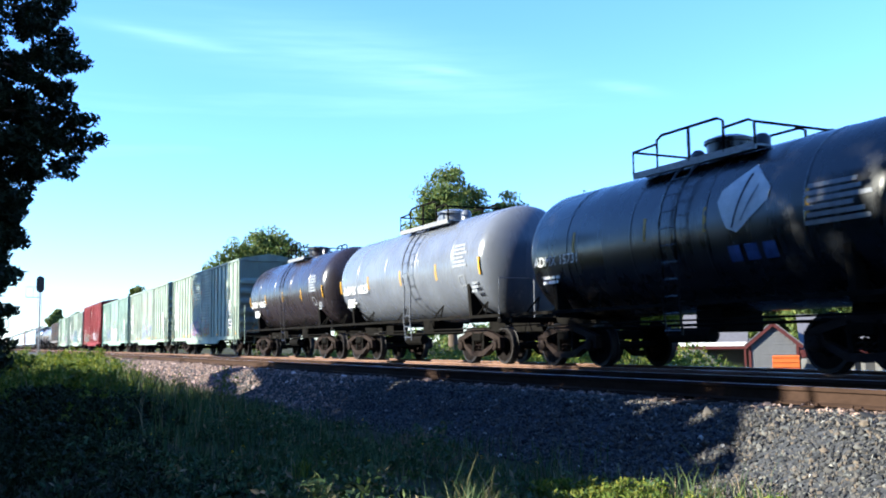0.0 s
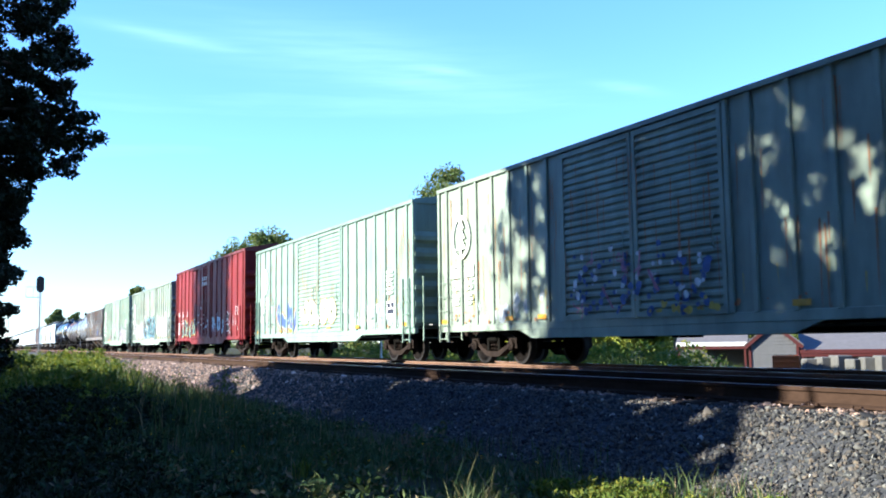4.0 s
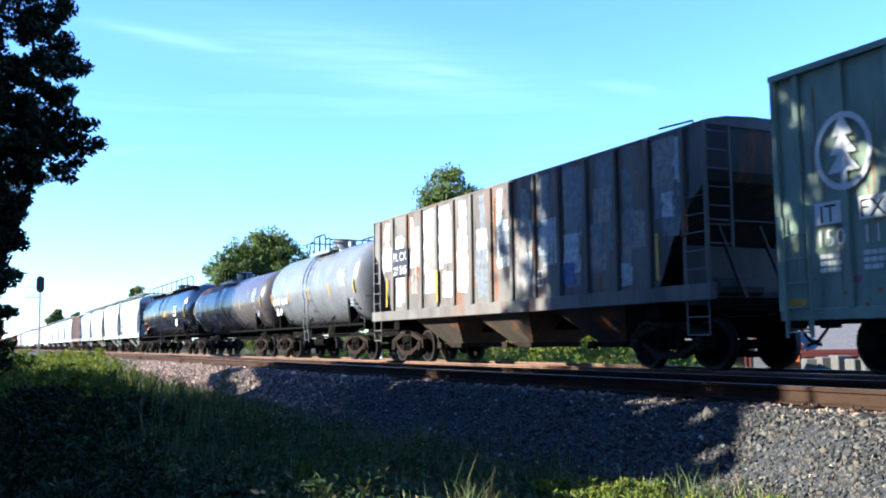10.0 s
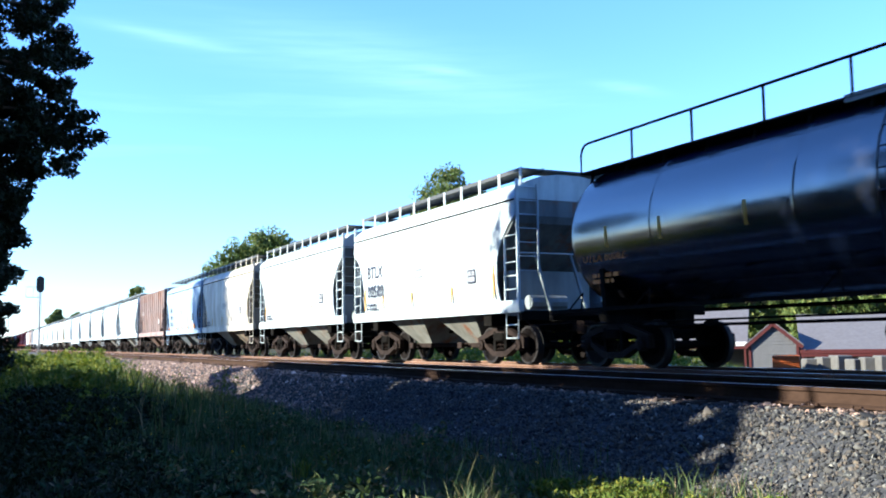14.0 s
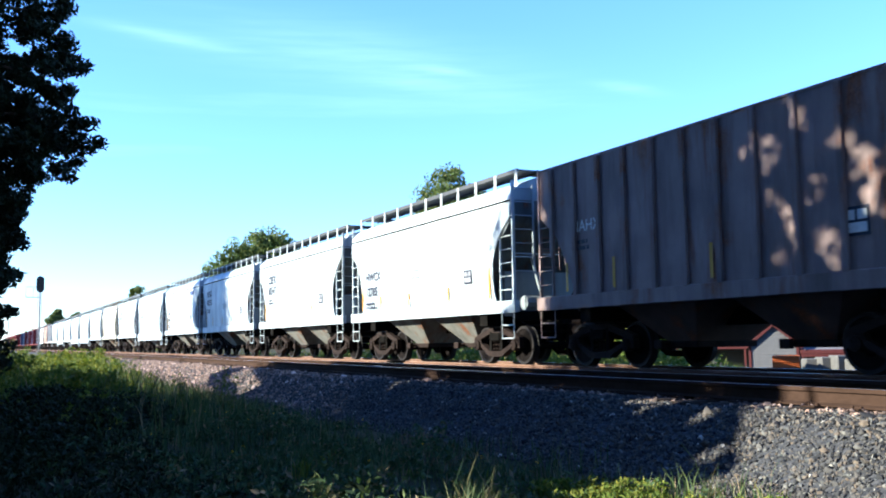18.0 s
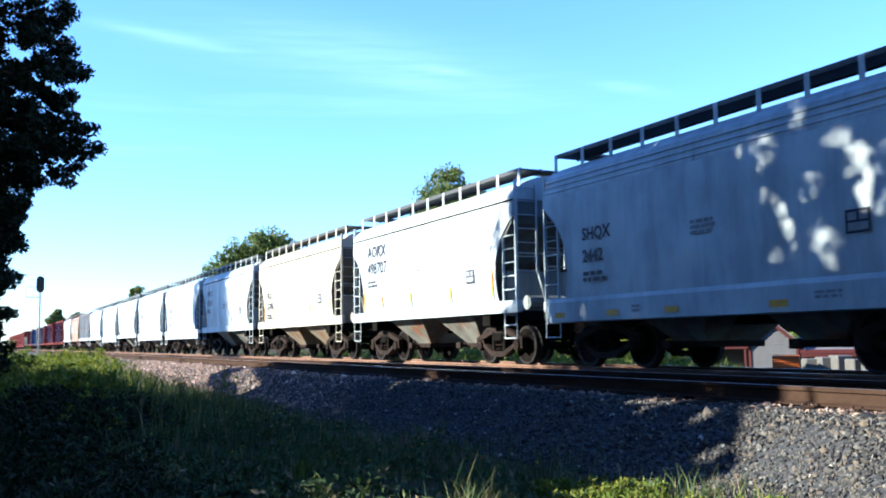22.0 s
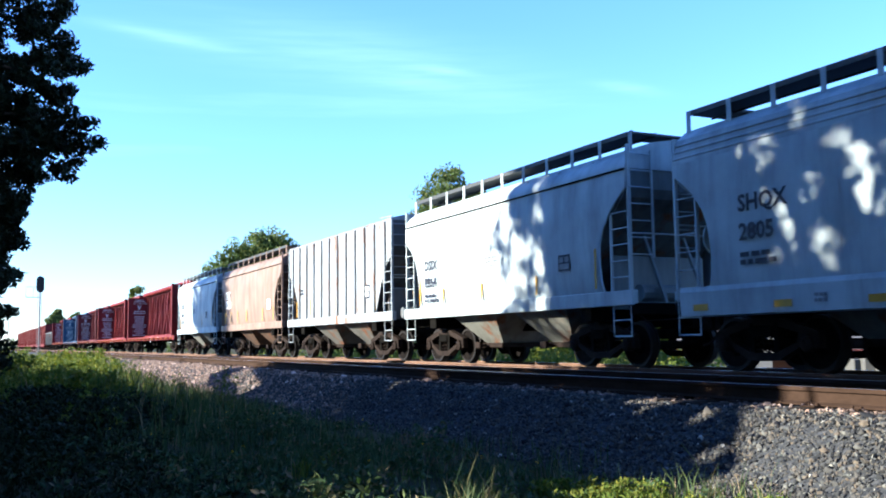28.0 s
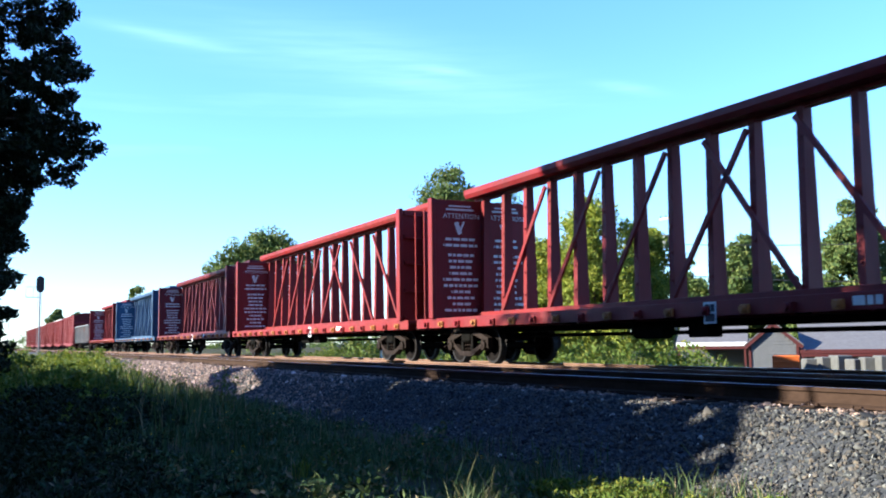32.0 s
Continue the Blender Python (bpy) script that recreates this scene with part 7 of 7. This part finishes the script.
# ---------------------------------------------------------------- centre-beam flat cars
def centerbeam(label, color, half=9.9, faded=False):
    car = thing("centerbeam_flat_car", label, "flat car", None, "centre-beam flat cars")
    running_gear(car, half + 0.35, half - 1.9)

    def deck(g):
        g.box((-half - 0.3, -1.48, 1.08), (half + 0.3, 1.48, 1.18), 0.01)
        for s in (-1, 1):
            g.box((-half - 0.3, min(s * 1.48, s * 1.40), 0.92), (half + 0.3, max(s * 1.48, s * 1.40), 1.12), 0.01)
        for k in range(20):
            x = -half + 0.3 + (2 * half - 0.6) * k / 19
            g.box((x - 0.05, -1.40, 0.90), (x + 0.05, 1.40, 1.08))
    part("deck", kept("cbdeck", deck, PAINT), car, None, color)
    winch = kept("cbwinch", lambda g: [g.lathe([(-0.10, 0.05), (-0.06, 0.06), (0.06, 0.06)], (0, 0, 1.02), 8), g.box((-0.09, -0.04, 0.94), (0.09, 0.06, 1.09), 0.01)], PAINT)
    for k in range(22):
        part("winch", winch, car, pose(-half + 0.4 + (2 * half - 0.8) * k / 21, -1.50, 0), (0.30, 0.11, 0.03) if k % 2 else color)

    def chord(g):
        g.prism([(-0.42, 4.58), (-0.36, 4.48), (0.36, 4.48), (0.42, 4.58), (0.42, 4.71), (-0.42, 4.71)], "x", -half + 0.6, half - 0.15)
        g.box((-half + 0.6, -0.08, 4.40), (half - 0.15, 0.08, 4.50))
        g.box((-half + 0.6, -0.30, 1.18), (half - 0.15, 0.30, 1.34), 0.01)
    part("top_chord", kept("cbchord", chord, PAINT), car, None, color)

    def col(g):
        g.loft([[(-0.075, -0.17, 1.18), (0.075, -0.17, 1.18), (0.075, 0.17, 1.18), (-0.075, 0.17, 1.18)], [(-0.075, -0.10, 4.45), (0.075, -0.10, 4.45), (0.075, 0.10, 4.45), (-0.075, 0.10, 4.45)]])
        for k in range(5):
            z = 1.7 + 0.55 * k
            y = -0.18 + 0.07 * (z - 1.18) / 3.0
            g.lathe([(-0.02, 0.03), (0.01, 0.03)], (0.02, y - 0.005, z), 6)
    xs = {k: 0.06 + 1.107 * k for k in range(-8, 9)}
    me = kept("cbcolumn", col, PAINT)
    for x in xs.values():
        part("column", me, car, pose(x, 0, 0), color)
    d_up = kept("cbdiagonal", lambda g: g.beam((0, 0, 1.25), (2.214, 0, 4.25), 0.06, 0.10), PAINT)
    d_dn = kept("cbdiagonal_b", lambda g: g.beam((2.214, 0, 1.25), (0, 0, 4.25), 0.06, 0.10), PAINT)
    for k in (-7, -5, -3, -1):
        part("diagonal", d_up, car, pose(xs[k], -0.21, 0), color)
    for k in (0, 2, 4, 6):
        part("diagonal", d_dn, car, pose(xs[k], -0.21, 0), color)

    def bulkhead(g):
        g.box((-0.06, -1.46, 1.18), (0.06, 1.46, 4.38), 0.01)
    side_post = kept("cbsidepost", lambda g: g.box((-0.08, -0.06, 1.18), (0.16, 0.06, 4.41), 0.01), PAINT)
    rib = kept("cbrib", lambda g: g.box((0.062, -0.06, 1.18), (0.20, 0.06, 4.34), 0.01), PAINT)
    crossrib = kept("cbcrossrib", lambda g: g.box((0.062, -1.40, -0.05), (0.15, 1.40, 0.05)), PAINT)
    for s in (-1, 1):
        b = part("bulkhead", kept("cbbulkhead", bulkhead, PAINT), car, pose(half - 0.2 if s > 0 else 0.85 - half, 0, 0, 0, 0, 0 if s > 0 else 180), color)
        for y in (-1.52, 1.52) if s > 0 else (1.52,):
            part("side_post", side_post, b, pose(0, y, 0), color)
        for y in (-0.75, 0.0, 0.75):
            part("rib", rib, b, pose(0, y, 0), color)
        for z in (1.25, 2.05, 2.85, 3.6, 4.28):
            part("crossrib", crossrib, b, pose(0, 0, z), color)
        if s < 0:
            g = Geo()
            rnd = random.Random(5)
            for y0, y1 in ((0.14, 1.28), (-1.28, -0.14)):
                yc = (y0 + y1) / 2
                for r in range(12):
                    z = 3.28 - 0.165 * r - (0.1 if r > 1 else 0)
                    w = (y1 - y0) * rnd.uniform(0.5, 0.95) / 2
                    u = -w
                    while u < w:
                        k = rnd.uniform(0.08, 0.22)
                        g.box((-0.064, yc + u, z), (-0.061, yc + min(u + k, w), z + 0.07))
                        u += k + 0.04
                g.beam((-0.063, yc - 0.12, 3.80), (-0.063, yc + 0.04, 3.46), 0.006, 0.06)
                g.beam((-0.063, yc + 0.12, 3.78), (-0.063, yc, 3.46), 0.006, 0.13)
                g.box((-0.064, yc - 0.42, 4.10), (-0.061, yc + 0.42, 4.15))
                g.box((-0.064, yc - 0.34, 4.20), (-0.061, yc + 0.34, 4.24))
                head = lettering("heading", "ATTENTION", 0.20, WHITE, b, (0, 0, 0))
                head.matrix_basis = pose(-0.066, yc + 0.52, 3.88, 90, 0, -90)
            tagged(part("stencil", g.mesh("stencil", WHITE), b, label="white warning stencils"), kind="stuff")
        add_ladder(car, s * (half + 0.30), -1.0, 1.2, 4.25, color, 90, 0.42)
    bars(car, half - 5.6, -1.486, 0.95, 0.7, 0.2, 1, WHITE, 8, "logo_bar")
    panel(car, half - 8.6, -1.486, 0.80, 0.30, 0.36, WHITE, NAVY)
    return car


def gondola(label, color, half=7.6):
    car = thing("gondola_car", label, "gondola", None, "gondolas")
    running_gear(car, half + 0.3, half - 1.8)

    def tub(g):
        for s in (-1, 1):
            g.box((-half, min(s * 1.42, s * 1.36), 1.0), (half, max(s * 1.42, s * 1.36), 2.9), 0.01)
            g.box((-half, min(s * 1.50, s * 1.34), 2.85), (half, max(s * 1.50, s * 1.34), 3.0), 0.01)
            g.box((min(s * half, s * (half - 0.06)), -1.42, 1.0), (max(s * half, s * (half - 0.06)), 1.42, 2.95), 0.01)
        g.box((-half, -1.4, 0.98), (half, 1.4, 1.06))
    part("tub", kept("gontub", tub, PAINT_WORN), car, None, color)
    post = kept("gonpost", lambda g: g.box((-0.06, -0.08, 0.95), (0.06, 0.0, 2.9), 0.012), PAINT_WORN)
    for k in range(13):
        part("post", post, car, pose(-half + 0.3 + (2 * half - 0.6) * k / 12, -1.42, 0), color)
    return car


# ---------------------------------------------------------------- the train, front to rear
# each car with the time at which its middle draws level with the eye
TRAIN = []


def couple(car, when):
    TRAIN.append((car, when))


def build_train():
    half_t = 5.1
    couple(tank_car("black tank car with a white leaf emblem", (0.006, 0.007, 0.009), half_t, 1.42, 2.44, 0.2, leaf_marks), 1.703 - half_t / SPEED)
    couple(tank_car("slate grey tank car with faded data panels", (0.092, 0.101, 0.126), 5.4, 1.43, 2.55, 0.75, grey_tank_marks("ADMX 16525")), 2.565 - 5.4 / SPEED)
    couple(tank_car("dark brown dusty tank car with white data panels", (0.017, 0.0135, 0.017), 5.4, 1.46, 2.60, 0.35, grey_tank_marks("DMIX 190665"), 1.05), 3.392 - 5.4 / SPEED)
    box = "faded green boxcar with corrugated doors and "
    couple(boxcar(box + "pink graffiti on the doors", GREEN, "pair", green_marks(1, ("150", "2", "5"), g4)), (3.487 + 4.664) / 2)
    couple(boxcar(box + "blue-white graffiti along the sill", GREEN, "pair", green_marks(2, ("150", "25", ""), g5)), (4.785 + 5.954) / 2)
    couple(boxcar(box + "a large blue mural", (0.17, 0.24, 0.21), "pair", green_marks(3, ("150", "37", "3"), g6)), (6.064 + 7.248) / 2)
    couple(boxcar("bright red boxcar with a plug door and white graffiti", RED, "plug", g7, 1.06, (0.10, 0.02, 0.02), "boxcars", 1.146), (7.386 + 8.555) / 2)
    couple(boxcar(box + "big silver graffiti letters", GREEN, "pair", green_marks(4, ("150", "01", ""), g8)), (8.662 + 9.872) / 2)
    couple(boxcar(box + "thin dark scrawls", (0.19, 0.25, 0.205), "pair", green_marks(5, ("150", "11", "8"), g9)), (9.983 + 11.156) / 2)
    couple(hopper("rusty grey ribbed covered hopper with patched paint", (0.108, 0.100, 0.100), patch_marks, 7.35, 0.92, 3, "covered hoppers", False, PAINT_WORN), (11.266 + 12.317) / 2)
    couple(tank_car("light grey tank car streaked with dirt", (0.115, 0.122, 0.142), 5.3, 1.44, 2.62, 0.1, grey_tank_marks("DMIX 16646"), 1.15), 13.165 - 5.3 / SPEED)
    couple(tank_car("rust-topped grey tank car with a dark data panel", (0.055, 0.048, 0.052), 7.5, 1.35, 2.51, -0.7, grey_tank_marks("GATS 56359", WHITE), 1.35, rusty=True), 14.305 - 7.5 / SPEED)
    # blue in the base colour stands in for reflected sky
    couple(tank_car("glossy blue-black tank car with a long top handrail", (0.002, 0.004, 0.012), 8.03, 1.50, 2.69, 0.2, black_tank_marks, 1.2, "tank cars", True, PAINT_GLOSS), 15.543 - 8.03 / SPEED)
    white, cream, grey = (0.35, 0.40, 0.435), (0.39, 0.36, 0.305), (0.185, 0.255, 0.35)
    w = "white curved-side covered hopper with "
    rows = [
        (15.667, 16.38, w + "end ladders and running boards", white, hopper_marks("BTLX", "00500", NAVY)),
        (16.462, 17.196, w + "clean smooth sides", white, hopper_marks("", "", NAVY)),
        (17.257, 18.027, w + "dusty discharge bays", cream, hopper_marks("", "", NAVY)),
        (18.054, 18.769, "pale blue-grey covered hopper with orange side plates", grey, hopper_marks("DSIX", "11467", NAVY, 0.21, 1.46, 2.71, 2.26, True, None, True)),
        (18.866, 19.582, "faded pink ribbed covered hopper streaked with rust", (0.20, 0.148, 0.142), None),
        (19.673, 20.388, w + "dark owner's marks", white, hopper_marks("HWCX", "12765", NAVY, 0.26, 1.28, 2.57, 2.12)),
        (20.47, 21.178, w + "large dark numbers", white, hopper_marks("CBFX", "30547", NAVY, 0.32, 1.41, 3.18, 2.74, True, None, False, None, 0.008)),
        (21.266, 21.994, w + "a grass decal near the end", white, hopper_marks("AOKX", "482923", NAVY, 0.28, 1.04, 3.20, 2.75)),
        (22.055, 22.818, w + "bold slanted blue lettering", white, hopper_marks("GACX", "59409", NAVY, 0.21, 1.14, 2.58, 2.14, True, None, False, bold_logo)),
        (22.889, 23.619, w + "yellow plates on the sill", white, hopper_marks("SHQX", "2442", NAVY, 0.24, 1.48, 2.67, 2.23, True, None, True)),
        (23.703, 24.428, w + "tall dark numbers", white, hopper_marks("AOKX", "498707", NAVY, 0.35, 1.31, 3.33, 2.82, True, None, False, None, 0.006)),
        (24.521, 25.233, w + "yellowish stains", (0.38, 0.36, 0.31), hopper_marks("TILX", "32046", NAVY, 0.27, 1.31, 2.54, 2.12)),
        (25.32, 26.043, w + "red and dark numbers", white, hopper_marks("HWCX", "301380", NAVY, 0.26, 1.25, 3.2, 2.72)),
        (26.121, 26.848, w + "yellow plates and dark marks", white, hopper_marks("SHQX", "2764", NAVY, 0.26, 1.55, 2.70, 2.24, True, None, True)),
        (26.928, 27.662, w + "yellow plates on a low sill", white, hopper_marks("SHQX", "2764", NAVY, 0.26, 1.55, 2.70, 2.24, True, None, True)),
        (27.727, 28.495, w + "dusty sloping bays", white, hopper_marks("", "", NAVY)),
        (28.557, 29.279, w + "yellow sill plates and dark numbers", white, hopper_marks("SHQX", "2805", NAVY, 0.26, 1.56, 2.70, 2.24, True, None, True)),
        (29.374, 30.099, w + "dark numbers at the rear", white, hopper_marks("DSIX", "0864", NAVY, 0.25, 1.3, 2.6, 2.15)),
        (30.17, 30.908, "grey-white ribbed covered hopper with upright posts", (0.25, 0.275, 0.31), None),
        (30.983, 31.681, "tan covered hopper with boxed reporting marks", (0.19, 0.128, 0.104), box_marks),
        (31.79, 32.508, w + "plain dark numbers", white, hopper_marks("DSIX", "4404", NAVY, 0.26, 1.3, 2.8, 2.3)),
    ]
    for a, b, label, color, marks in rows:
        if marks is None:
            pink = color[1] < 0.2
            car = hopper(label, color, plain_rib_marks("NAHX" if pink else "", ""), 5.08, 0.82, 2, "covered hoppers", False, PAINT_WORN if pink else PAINT)
        else:
            car = hopper(label, color, marks, low="yellow" in label and "plate" in label)
        couple(car, (a + b) / 2)
    rust = (0.125, 0.008, 0.010)
    cb = "centre-beam flat car with open truss and bulkheads"
    couple(centerbeam("empty red " + cb, rust), (32.591 + 34.064) / 2)
    couple(centerbeam("empty red " + cb, (0.14, 0.010, 0.010)), (34.116 + 35.52) / 2)
    couple(centerbeam("empty dull red " + cb, (0.085, 0.009, 0.013)), (35.57 + 37.05) / 2)
    couple(centerbeam("empty blue " + cb, (0.03, 0.062, 0.12)), (37.10 + 38.58) / 2)
    couple(centerbeam("empty red " + cb, rust), (38.62 + 40.10) / 2)
    couple(gondola("low dark grey gondola", (0.10, 0.10, 0.11)), 40.75)
    t = 42.0
    for k in range(7):
        couple(boxcar("plain red boxcar far down the train", RED if k % 3 else (0.13, 0.012, 0.014), "plug", lambda car: None, 1.06, (0.45, 0.45, 0.45) if k == 1 else None), t)
        t += 1.30


build_train()


# ---------------------------------------------------------------- what moves
# small unevenness of the train's run: seconds, seconds ahead
AHEAD = [(0, 0.025), (1, -0.026), (2, 0.019), (3, -0.021), (3.5, 0.0), (6, -0.013), (7, 0.012), (8, -0.028), (9, 0.012), (10, 0.030), (11, -0.013), (12, 0.025), (13, -0.001), (14, -0.015), (14.5, 0.0), (17, 0.011), (18, -0.022), (19, 0.005), (20, 0.020), (21, -0.001), (22, 0.022), (23, -0.014), (24, 0.008), (25, 0.032), (25.5, 0.005), (27.5, 0.0), (28, -0.012), (30, 0.027), (31, 0.016), (32, -0.011)]
# sway of the oak's limbs: seconds, share of the full swing
SWAY = [(0, 0.25), (1, -0.6), (2, -0.8), (3, -1.0), (3.5, 0.2), (4.7, 0.6), (6, 1.0), (7, 0.5), (8, 0.1), (9, -0.7), (10, -0.3), (11, -0.1), (12, -0.5), (13, 0.4), (14.5, 0.65), (15.7, 0.2), (17, 0.9), (18, -0.2), (19, 0.4), (20, -0.2), (21, 0.1), (22, -0.9), (23, 0.5), (24, 0.55), (25, 0.55), (25.5, 0.5), (27.5, 0.0), (28, -0.15), (30, -0.15), (31, -0.5), (32, -0.85)]


def motions():
    ts, ds = zip(*AHEAD)
    times = sorted({0.0, 0.1, 31.9, 32.0, *[0.5 * k for k in range(65)]})
    for car, when in TRAIN:
        rows = [(t, pose(SPEED * (t + float(np.interp(t, ts, ds)) - when) + LEAD, MAIN_Y, 0)) for t in times]
        walk(car, rows)
    for i, (limb, y_tip, z) in enumerate(OAK_SPRAYS):
        k = 0.35 + 0.65 * min(1.0, max(0.0, (z - 1.5) / 2.5))
        walk(limb, [(t, pose(0, 0.085 * k * s * (1 + 0.2 * math.sin(i)), 0.05 * k * s, 1.2 * k * s, 0, 0)) for t, s in SWAY])


motions()
